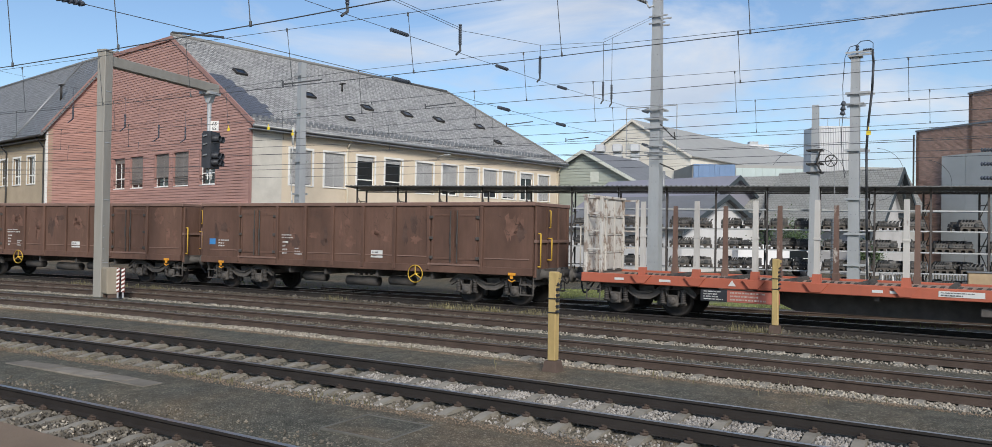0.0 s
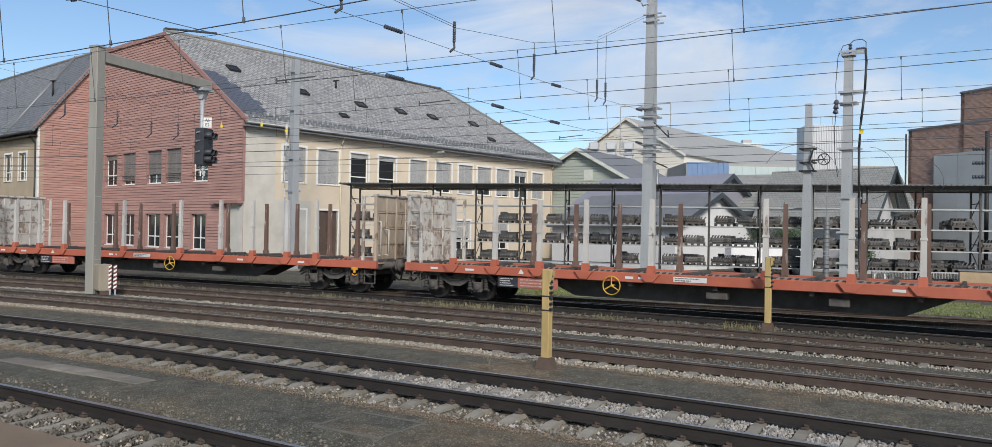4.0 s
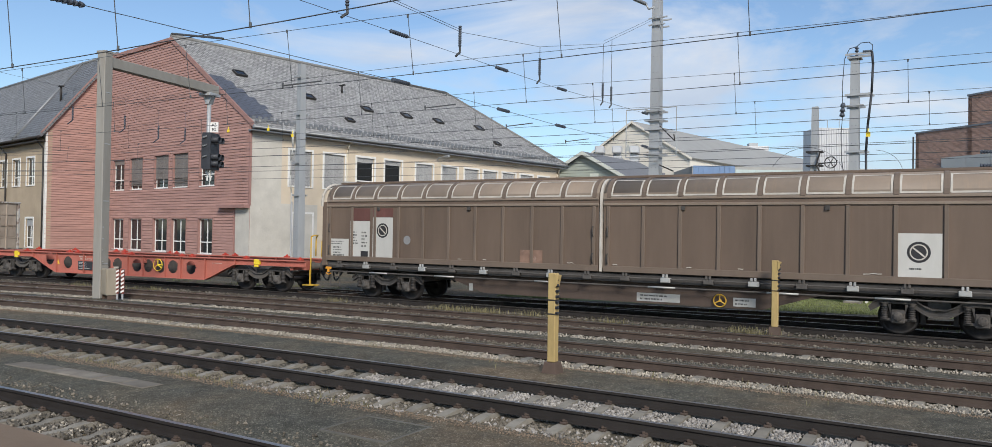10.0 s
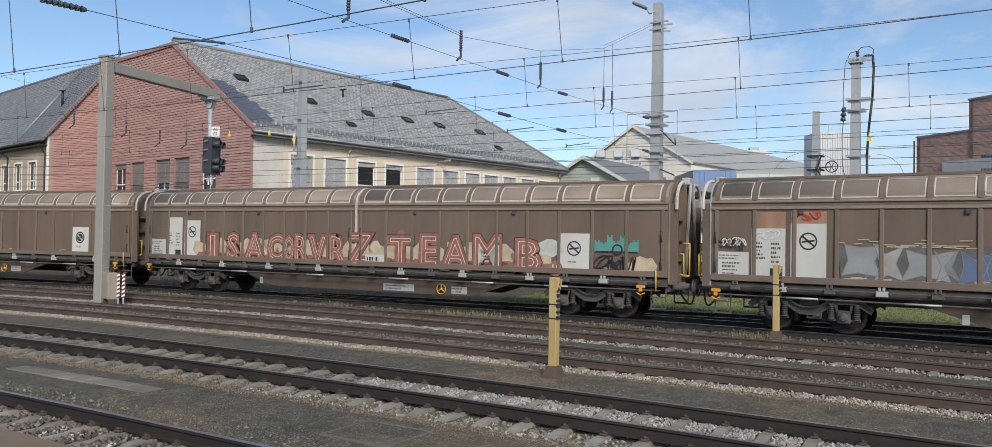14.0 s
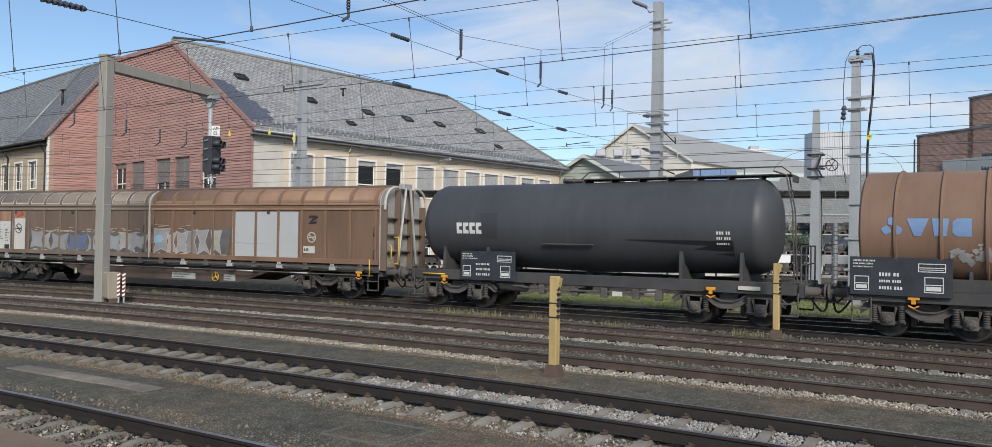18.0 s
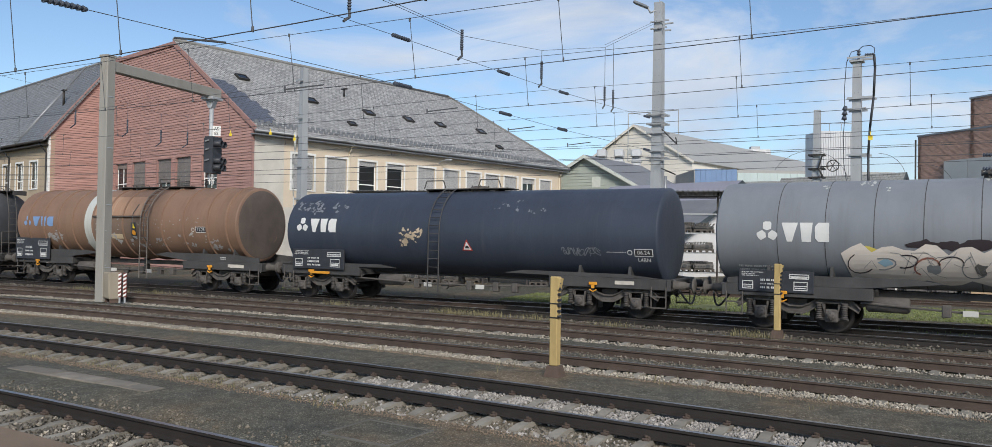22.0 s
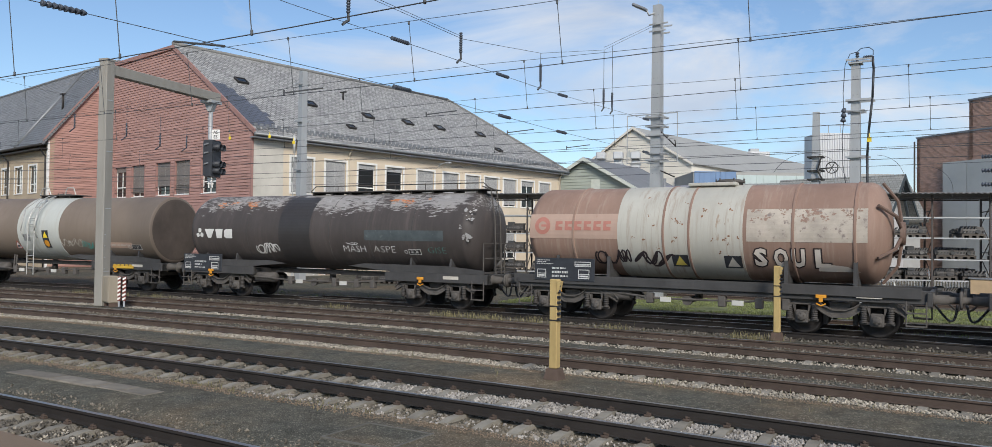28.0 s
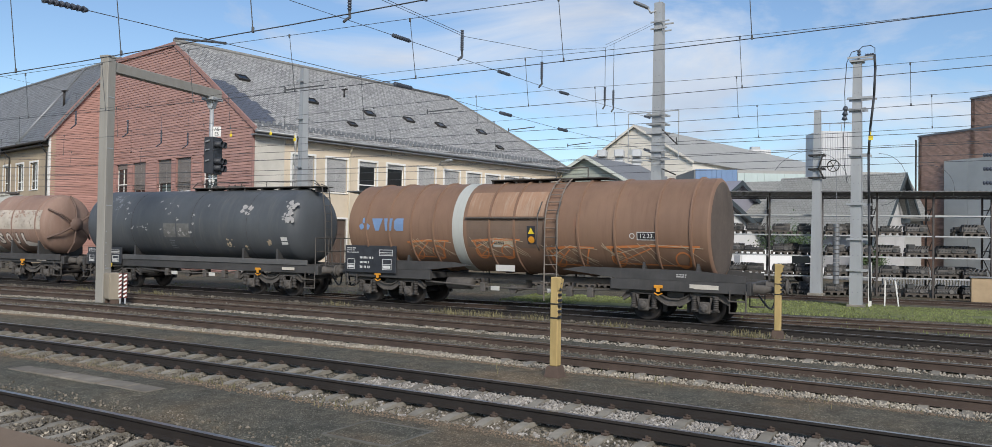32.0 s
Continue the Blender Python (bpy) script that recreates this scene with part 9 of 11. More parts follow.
        fills(W, sf, 7.0, 7.7, 1.75, 2.4, mat("graffiti_mint", (0.45, 0.46, 0.40), 0.6, var=0.2, scale=3.0), 76, 1, 0.010)
        bm = bm_new()
        disc(bm, 7.56, 1.45, 0.24)
        decal("graffiti_fill", bm, M_RED_G, W, sf, 0.02)
        write(W, sf, "18", 7.56, 1.45, 0.36, M_WHITE_G, 0.026)
        plate(W, sf, 0.25, 1.15, 1.42, 1.72, M_PLATE, 1, M_INK, 77, lift=0.03)
        # little green castle with a black flourish under it
        bm = bm_new()
        pts = [(8.82, 2.0)]
        for k in range(7):
            a = 8.82 + k * 0.2
            hgt = (2.36, 2.30, 2.52, 2.34, 2.50, 2.30, 2.38)[k]
            pts += [(a, hgt), (a + 0.06, hgt), (a + 0.06, hgt - 0.06), (a + 0.12, hgt - 0.06), (a + 0.12, hgt), (a + 0.18, hgt), (a + 0.18, hgt - 0.12)]
        pts += [(10.2, 2.0)]
        outline(bm, pts)
        decal("graffiti_fill", bm, M_GREEN_G, W, sf, 0.012)
        bm = bm_new()
        ring_shape(bm, 9.55, 2.08, 0.12, 0.17)
        stroke(bm, [(8.85, 2.02), (10.18, 2.02)], 0.03)
        decal("graffiti_line", bm, M_BLACK_G, W, sf, 0.018)
        scrawl(W, sf, 8.9, 10.1, 1.32, 1.95, M_BLACK_G, 78, 3, 0.05, 0.016, 2.0)
        fills(W, sf, 10.0, 10.85, 1.3, 1.95, M_CREAM_G, 79, 1, 0.010)
        scrawl(W, sf, -10.4, -8.3, 1.28, 1.42, M_CHALK, 80, 8, 0.02)
    if var == 2:
        for a0, a1, z0, z1 in ((-9.95, -9.05, 2.75, 3.2), (-8.92, -8.02, 2.88, 3.2)):
            plate(W, sf, a0, a1, z0, z1, mat("rust_bled_panel", (0.34, 0.20, 0.13), 0.7, var=0.35, scale=1.5, streak=3.0, spots=0.25, spot_col=(0.50, 0.42, 0.34), spot_scale=1.2), 0)
        scrawl(W, sf, -10.75, -10.1, 2.2, 2.5, M_CHALK, 90, 3, 0.03)
        scrawl(W, sf, -9.85, -9.3, 2.45, 2.7, M_CHALK, 91, 2, 0.025)
        plate(W, sf, 4.3, 7.5, 1.42, 3.2, M_SILVER_G, 0, label="overpainted pale grey wall section")
        bm = bm_new()
        stroke(bm, [(4.35, 2.0), (5.0, 1.98), (6.0, 1.96)], 0.02)
        decal("scratch", bm, M_GREY_G, W, sf, 0.012)
        # worn grey piece: angular blocks over a dull ground, brushed streaks along its top edge
        rnd = random.Random(81)
        for xa, xb, za, pale in ((-7.75, -0.45, 2.34, 0), (-0.05, 4.25, 2.52, 1)):
            bm = bm_new()
            k = int((xb - xa) / 0.45)
            tops = [(xa + (xb - xa) * q / k, za + rnd.uniform(-0.16, 0.10)) for q in range(k + 1)]
            outline(bm, [(xa + 0.1, 1.36), (xb - 0.15, 1.34)] + tops[::-1])
            decal("graffiti_fill", bm, M_DULL_G, W, sf, 0.009)
            bk = bm_new()
            x = xa + 0.1
            n = 0
            while x < xb - 0.7:
                w = rnd.uniform(0.55, 1.05)
                zt, zb = za + rnd.uniform(-0.15, 0.02), 1.44 + rnd.uniform(0, 0.12)
                q = rnd.uniform(-0.25, 0.25)
                pts = [(x, zb), (x + w * 0.45, zb + rnd.uniform(0, 0.25)), (x + w + q * 0.5, zb), (x + w * 0.75 + q, (zt + zb) / 2), (x + w + q, zt), (x + w * 0.4 + q, zt - rnd.uniform(0, 0.2)), (x + q * 0.5, zt), (x + w * 0.18, (zt + zb) / 2)]
                bm = bm_new()
                outline(bm, pts)
                decal("graffiti_fill", bm, M_BLUE_G if not pale and 4 <= n <= 5 else (M_GREY_G, M_PALE_G, M_GREY_G, M_STEEL_G)[n % 4], W, sf, 0.012 + 0.001 * (n % 3))
                stroke(bk, pts + pts[:1], 0.022 if not pale else 0.035)
                x += w * rnd.uniform(0.75, 0.95)
                n += 1
            decal("graffiti_line", bk, M_STEEL_G if not pale else M_ROSE_G, W, sf, 0.018)
            bm = bm_new()
            for _ in range(46 if not pale else 10):
                cx, cz = rnd.uniform(xa, xb - 0.4), za + rnd.choice((-0.02, 0.02, 0.06, 0.10, 0.14)) + rnd.uniform(-0.01, 0.01)
                stroke(bm, [(cx, cz), (cx + rnd.uniform(0.12, 0.5), cz + rnd.uniform(-0.012, 0.012))], 0.022)
            for _ in range(26):
                cx, cz = rnd.uniform(xa, xb - 0.3), rnd.uniform(1.36, 1.52)
                stroke(bm, [(cx, cz), (cx + rnd.uniform(0.08, 0.3), cz + rnd.uniform(-0.03, 0.03))], 0.03)
            tagged(decal("brushed_streaks", bm, M_CREAM_G, W, sf, 0.020), kind="stuff")
        fills(W, sf, 0.0, 0.7, 1.85, 2.3, M_LTBLUE_G, 85, 1, 0.021, 0.7)
        scrawl(W, sf, -10.9, -10.2, 2.15, 2.5, M_BLACK_G, 86, 3, 0.025)
        scrawl(W, sf, -8.9, -8.2, 2.95, 3.2, M_REDW, 87, 3, 0.03)
        bm = bm_new()
        outline(bm, [(7.95, 2.75), (8.3, 2.75), (8.38, 2.84), (8.12, 2.84), (8.42, 2.98), (8.36, 3.06), (8.02, 3.06), (7.96, 2.98), (8.2, 2.96)])
        decal("emblem", bm, M_BLACK_G, W, sf, 0.012)
    lamp_bracket(W, -10.9, 0.98, -1.5)
    lamp_bracket(W, 10.3, 0.98, -1.5)
    handle(W, [(10.75, -1.5, 0.9), (10.75, -1.52, 1.5)], M_YELP, 0.025)
    ends(W, h + 0.05, M_RUN)
    for x in (-8.55, 8.6):
        bogie(W, x)
    return W


covered_wagon(95.87, "brown sliding-wall covered wagon with white door plates", 0)
covered_wagon(119.2, "brown covered wagon sprayed with a long red graffiti piece", 1)
covered_wagon(142.75, "brown covered wagon with grey-blue graffiti and an overpainted pale panel", 2)

# -- tank wagons --
M_TBLACK = mat("tank_black", (0.054, 0.057, 0.062), 0.5, runs=0.35, run_col=(0.11, 0.105, 0.10), dust=0.4, dust_col=(0.075, 0.08, 0.09), var=0.22, scale=0.7, streak=3.0, spots=0.08, spot_col=(0.06, 0.06, 0.06))
M_TBROWN = mat("tank_orange_brown", (0.205, 0.125, 0.085), 0.6, runs=0.7, run_col=(0.14, 0.08, 0.055), dust=0.8, dust_col=(0.26, 0.165, 0.105), var=0.22, scale=0.6, streak=3.0, spots=0.25, spot_col=(0.22, 0.11, 0.072), spot_scale=0.9)
M_TNAVY = mat("tank_navy", (0.038, 0.048, 0.070), 0.48, runs=0.35, run_col=(0.09, 0.095, 0.10), dust=0.35, dust_col=(0.055, 0.065, 0.085), var=0.2, scale=0.7, streak=2.0, spots=0.06, spot_col=(0.06, 0.07, 0.09))
M_TGREY = mat("tank_grey", (0.19, 0.205, 0.225), 0.5, runs=0.4, run_col=(0.13, 0.13, 0.13), dust=0.4, dust_col=(0.24, 0.245, 0.25), var=0.14, scale=0.7, streak=2.5, spots=0.08, spot_col=(0.11, 0.12, 0.13))
M_TTAUPE = mat("tank_taupe", (0.19, 0.150, 0.118), 0.6, runs=0.4, run_col=(0.13, 0.10, 0.085), dust=0.5, dust_col=(0.22, 0.185, 0.15), var=0.16, scale=0.6, streak=2.0, spots=0.16, spot_col=(0.23, 0.10, 0.07), spot_scale=0.5)
M_TWORN = mat("tank_worn_black", (0.062, 0.053, 0.050), 0.6, runs=0.6, run_col=(0.15, 0.12, 0.105), dust=0.6, dust_col=(0.10, 0.085, 0.08), var=0.25, scale=0.8, streak=2.5, spots=0.15, spot_col=(0.10, 0.075, 0.065), scuff=1.0, scuff_col=(0.30, 0.285, 0.275))
M_TRUST = mat("tank_rust_tan", (0.27, 0.175, 0.135), 0.65, runs=0.7, run_col=(0.40, 0.33, 0.27), dust=0.5, dust_col=(0.33, 0.25, 0.20), var=0.25, scale=0.8, streak=4.0, spots=0.25, spot_col=(0.34, 0.25, 0.19), spot_scale=1.2)
M_TPALE = mat("tank_pale_green", (0.45, 0.44, 0.39), 0.6, runs=1.0, run_col=(0.27, 0.175, 0.12), dust=0.3, dust_col=(0.42, 0.38, 0.33), var=0.16, scale=0.8, streak=4.0, spots=0.18, spot_col=(0.30, 0.20, 0.13), spot_scale=1.6)
M_TSLATE = mat("tank_slate", (0.075, 0.083, 0.092), 0.5, runs=0.6, run_col=(0.14, 0.135, 0.125), dust=0.5, dust_col=(0.11, 0.115, 0.115), var=0.22, scale=0.7, streak=2.0, spots=0.10, spot_col=(0.10, 0.11, 0.11))
M_TWHITE = mat("tank_white_band", (0.46, 0.475, 0.445), 0.5, runs=0.7, run_col=(0.33, 0.26, 0.19), var=0.10, scale=1.2, streak=3.0, spots=0.16, spot_col=(0.42, 0.36, 0.29), spot_scale=2.5)
M_FLAKE = mat("flaked_paint", (0.34, 0.33, 0.32), 0.7, var=0.2, scale=3.0, spots=0.2, spot_col=(0.2, 0.19, 0.18), spot_scale=4.0)
M_DARKEND = mat("dark_tank_end", (0.098, 0.078, 0.066), 0.85, var=0.3, scale=0.9, runs=0.6, run_col=(0.15, 0.115, 0.09), spots=0.2, spot_col=(0.07, 0.058, 0.05))
M_OLDFRAME = mat("tank_frame_dark", (0.056, 0.055, 0.055), 0.7, var=0.3, scale=1.5, runs=0.5, run_col=(0.095, 0.085, 0.078))
M_PALELOGO = mat("faded_panel", (0.42, 0.30, 0.24), 0.65, var=0.15, scale=1.2, streak=3.0, spots=0.2, spot_col=(0.36, 0.20, 0.15), spot_scale=2.0)
M_LOGOBLUE = mat("logo_blue", (0.17, 0.27, 0.45), 0.6, var=0.15, scale=3.0, spots=0.2, spot_col=(0.2, 0.12, 0.08), spot_scale=4.0)
M_LOGORED = mat("logo_red", (0.44, 0.19, 0.15), 0.6, var=0.15, scale=3.0)


def emblem(parent, surf, x0, x1, z0, z1, material):
    """A maker's mark as plain shapes: a three-bladed sign and three slanted blocks."""
    h = z1 - z0
    cx, cz, r = x0 + h * 0.55, (z0 + z1) / 2, h * 0.55
    bm = bm_new()
    for k in range(3):
        a = math.pi / 2 + k * 2 * math.pi / 3
        pts = [(cx + r * q * math.cos(a + w), cz + r * q * math.sin(a + w)) for q, w in ((0.16, 0.0), (0.52, -0.90), (0.98, -0.42), (1.04, -0.2), (1.04, 0.2), (0.98, 0.42), (0.52, 0.90))]
        outline(bm, pts)
    w = (x1 - x0 - h * 1.35) / 3
    for k in range(3):
        a = x0 + h * 1.3 + k * w
        if k == 0:
            outline(bm, [(a, z1), (a + w * 1.02, z1), (a + w * 0.66, z0), (a + w * 0.34, z0)])
        elif k == 1:
            outline(bm, [(a + w * 0.14, z1), (a + w * 0.92, z1), (a + w * 0.80, z0), (a + w * 0.26, z0)])
        else:
            outline(bm, [(a + w * 0.06, z0 + h * 0.2), (a + w * 0.06, z1 - h * 0.2), (a + w * 0.25, z1), (a + w * 0.9, z1), (a + w * 0.9, z0), (a + w * 0.25, z0)])
    return decal("emblem", bm, material, parent, surf, 0.012)


def shell(bm, prof, zc, n=44, crisp=()):
    """A turned shell in one piece; the rings of prof named in crisp keep a hard edge."""
    rings = lathe(bm, prof, (0, 0, zc), n)
    for k in crisp:
        hard = set(rings[k])
        for v in rings[k]:
            for ed in v.link_edges:
                if ed.verts[0] in hard and ed.verts[1] in hard:
                    ed.smooth = False


def barrel_rings(bm, xs, r, zc, w=0.05, t=0.02, n=40):
    for x in xs:
        shell(bm, [(x - w, r - 0.005), (x - w * 0.6, r + t), (x + w * 0.6, r + t), (x + w, r - 0.005)], zc, n, (1, 2))


def ladder(parent, x, r, zc, zb, w=0.36, material=None, name="ladder"):
    """A ladder up the near side, bent over the shoulder of the tank."""
    path = [(-r - 0.14, zb)]
    for i in range(0, 8):
        a = math.pi - (math.pi / 2 - 0.35) * i / 7
        path.append(((r + 0.14) * math.cos(a), zc + (r + 0.14) * math.sin(a)))
    bm = bm_new()
    for sx in (-w / 2, w / 2):
        bar(bm, [(x + sx, y, z) for y, z in path], 0.022, 6)
    # rungs at even steps
    acc = 0.0
    for (y0, z0), (y1, z1) in zip(path, path[1:]):
        L = math.hypot(y1 - y0, z1 - z0)
        d = 0.28 - acc
        while d < L:
            f = d / L
            rod(bm, (x - w / 2, y0 + (y1 - y0) * f, z0 + (z1 - z0) * f), (x + w / 2, y0 + (y1 - y0) * f, z0 + (z1 - z0) * f), 0.015, 5)
            d += 0.28
        acc = (acc + L) % 0.28
    return part(name, bm, material or M_RUN2, parent)


def top_walk(parent, x0, x1, top, hoops=True, rail=False):
    bm = bm_new()
    rbox(bm, x0, x1, -0.42, 0.42, top + 0.06, top + 0.10, 0.01)
    for i in range(int((x1 - x0) / 0.9) + 1):
        box(bm, x0 + i * 0.9 + 0.02, x0 + i * 0.9 + 0.08, -0.35, 0.35, top - 0.12, top + 0.06)
    W = part("walkway", bm, M_RUN, parent)
    if rail:
        bm = bm_new()
        for y in (-0.42,):
            bar(bm, [(x0, y, top + 0.1), (x0 + 0.25, y, top + 0.3), (x1 - 0.25, y, top + 0.3), (x1, y, top + 0.1)], 0.018, 6)
            k = int((x1 - x0) / 1.2)
            for i in range(1, k):
                x = x0 + i * (x1 - x0) / k
                rod(bm, (x, y, top + 0.1), (x, y, top + 0.3), 0.014, 5)
        part("walkway_rail", bm, M_RUN, parent)
    return W


def manhole(parent, x, top, r=0.34):
    bm = bm_new()
    lathe(bm, [(-0.15, r * 0.85), (0.06, r * 0.85), (0.06, r), (0.11, r), (0.16, r * 0.7), (0.18, 0.001)], (x, 0, top), 18, axis="z")
    for k in range(6):
        a = k * math.pi / 3
        rod(bm, (x + r * 0.95 * math.cos(a), r * 0.95 * math.sin(a), top + 0.04), (x + r * 0.95 * math.cos(a), r * 0.95 * math.sin(a), top + 0.18), 0.025, 5)
    return part("manhole", bm, M_RUN2, parent)


def tank_wagon(label, centre, x0, x1, r, zc, body, lob, rings=(), ring_t=0.018, bands=(), head=0.32, frame="cradle", pivots=(-5.0, 5.0), taper=0.0, ring_m=None, seams=(), dark_end=False):
    W = wagon("tank_wagon", label, "tank wagon", centre, group="tank wagons")
    n = 44
    hd = head
    if hd < 0.35:
        # shallow dished end with a tight rim
        curve = [(-0.02, 0.001), (0.0, 0.55), (0.05, 0.84), (0.16, 0.93), (0.4, 0.98), (0.8, 0.998), (1.0, 1.0)]
    else:
        curve = [(-0.02, 0.001), (0.0, 0.35), (0.12, 0.62), (0.34, 0.82), (0.65, 0.95), (0.9, 0.995), (1.0, 1.0)]
    prof = [(x0 + hd * a, r * k) for a, k in curve] + [(x0 + hd + 0.03, r)]
    prof += [(x1 - hd - 0.03, r)] + [(x1 - hd * a, r * k) for a, k in curve[::-1]]
    if taper:
        prof = prof[:8] + [(0.0, r)] + prof[8:]
    bm = bm_new()
    if hd < 0.35:
        # the ends meet the barrel at a crisp rim
        dish = ((-0.05, 0.001), (-0.046, 0.3), (-0.034, 0.6), (-0.012, 0.86), (0.015, 0.955), (0.045, 0.985), (0.07, 1.0))
        line = [(x0 + a, r * k) for a, k in dish] + [(0.0, r)] + [(x1 - a, r * k) for a, k in dish[::-1]]
        shell(bm, line, zc, n, (5, 6, 8, 9))
    else:
        lathe(bm, prof, (0, 0, zc), n)
    if taper:
        # belly falls to the middle outlet
        for v in bm.verts:
            if v.co.z < zc:
                k = (zc - v.co.z) / r
                v.co.z -= taper * k * max(0.0, 1 - abs(v.co.x) / (x1 - 0.5))
    B = part("barrel", bm, body, W, "tank barrel")
    # a cap over the right-hand end, darker than the barrel
    if dark_end:
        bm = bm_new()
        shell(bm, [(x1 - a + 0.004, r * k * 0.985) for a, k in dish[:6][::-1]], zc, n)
        part("tank_end", bm, M_DARKEND, B, "dished tank end in a darker brown")
    for x in rings:
        bm = bm_new()
        barrel_rings(bm, [x], r, zc, 0.045, ring_t)
        part("ring", bm, ring_m or body, B)
    for x in seams:
        bm = bm_new()
        barrel_rings(bm, [x], r, zc, 0.012, 0.006)
        part("seam", bm, ring_m or M_OLDFRAME, B)
    for a, c, m in bands:
        bm = bm_new()
        shell(bm, [(a, r - 0.01), (a, r + 0.012), (c, r + 0.012), (c, r - 0.01)], zc, n, (1, 2))
        part("band", bm, m, B)
    half = lob / 2 - 0.62
    fr = M_OLDFRAME
    if frame == "full":
        for s in (-1, 1):
            bm = bm_new()
            rbox(bm, -half, half, s * 1.12 - 0.08, s * 1.12 + 0.08, 0.92, 1.26, 0.015)
            part("sole_bar", bm, fr, W)
        for x in (-half * 0.75, -half * 0.35, 0, half * 0.35, half * 0.75):
            bm = bm_new()
            box(bm, x - 0.06, x + 0.06, -1.04, 1.04, 0.95, 1.2)
            part("cross_beam", bm, fr, W)
        for x in (pivots[0] - 0.4, pivots[0] + 1.3, pivots[1] - 1.3, pivots[1] + 0.4):
            bm = bm_new()
            prism(bm, [(-1.18, 1.2), (1.18, 1.2), (1.15, zc - r * 0.55), (0.85, zc - r * 0.86), (-0.85, zc - r * 0.86), (-1.15, zc - r * 0.55)], x - 0.05, x + 0.05, axis="x")
            part("saddle", bm, fr, W)
    else:
        for s, px in ((-1, pivots[0]), (1, pivots[1])):
            bm = bm_new()
            a, c = sorted((s * half, px - s * 1.9))
            for sy in (-1, 1):
                rbox(bm, a, c, sy * 1.18 - 0.07, sy * 1.18 + 0.07, 0.90, 1.22, 0.015)
            box(bm, a, c, -1.1, 1.1, 0.95, 1.15)
            part("stub_frame", bm, fr, W)
            bm = bm_new()
            for sy in (-1, 1):
                y0 = sy * 1.22
                e = px - s * 2.6
                pts = [(s * (half - 0.15), 1.22), (px - s * 1.6, 1.22), (e - s * 0.9, zc - r * 0.86), (e - s * 0.2, zc - r * 0.79), (px + s * 0.6, zc - r * 0.80), (s * (half - 0.15), zc - r * 0.88)]
                prism(bm, pts, y0 - 0.03, y0 + 0.03)
            part("cradle", bm, fr, W)
            for xx in (px - s * 0.9, px + s * 0.7):
                bm = bm_new()
                prism(bm, [(-1.2, 1.2), (1.2, 1.2), (1.1, zc - r * 0.6), (0.8, zc - r * 0.84), (-0.8, zc - r * 0.84), (-1.1, zc - r * 0.6)], xx - 0.04, xx + 0.04, axis="x")
                part("saddle", bm, fr, W)
        bm = bm_new()
        box(bm, pivots[0] + 1.5, pivots[1] - 1.5, -0.25, 0.25, 0.98, 1.14)
        part("centre_pipe", bm, M_RUN, W)
    ends(W, half, fr)
    for x in pivots:
        bogie(W, x)
    # bottom outlet, pipes, brake gear
    zb = zc - r - taper
    bm = bm_new()
    rod(bm, (-0.3, 0, zb + 0.1), (-0.3, 0, 0.72), 0.12, 10)
    rod(bm, (-0.3, 0, 0.75), (-0.3, -1.0, 0.72), 0.09, 10)
    rod(bm, (-0.3, -1.0, 0.72), (-0.3, -1.12, 0.72), 0.14, 10)
    part("outlet_pipe", bm, M_RUN2, W)
    rnd = random.Random(int(centre))
    bm = bm_new()
    ax = rnd.uniform(-2.9, -2.2)
    lathe(bm, [(-0.5, 0.001), (-0.5, 0.15), (-0.45, 0.2), (0.45, 0.2), (0.5, 0.15), (0.5, 0.001)], (ax, -0.9, 0.82), 16)
    part("air_tank", bm, M_RUN2, W)
    bm = bm_new()
    bar(bm, [(pivots[0] + 1.6, -1.1, 0.85), (-1.2, -1.15, 0.75), (1.4, -1.15, 0.78), (pivots[1] - 1.6, -1.1, 0.88)], 0.03, 6)
    for x in (-1.4, 0.7, 1.7, 2.4):
        rbox(bm, x - 0.1, x + 0.1, -1.2, -1.0, 0.6, 0.9, 0.02)
    part("brake_rigging", bm, M_RUN2, W)
    for x in (-0.9, 1.15):
        bm = bm_new()
        rbox(bm, x - 0.16, x + 0.16, -1.24, -1.2, 0.66, 0.80, 0.006)
        part("data_plate", bm, M_PLATE, W)
    bm = bm_new()
    rbox(bm, half - 1.7, half - 1.1, -1.262, -1.252, 1.02, 1.13, 0.003)
    part("data_plate", bm, M_SEAL, W)
    lamp_bracket(W, pivots[1] - 0.4, 0.98, -1.3)
    lamp_bracket(W, pivots[0] - 0.3, 0.98, -1.3)
    return W


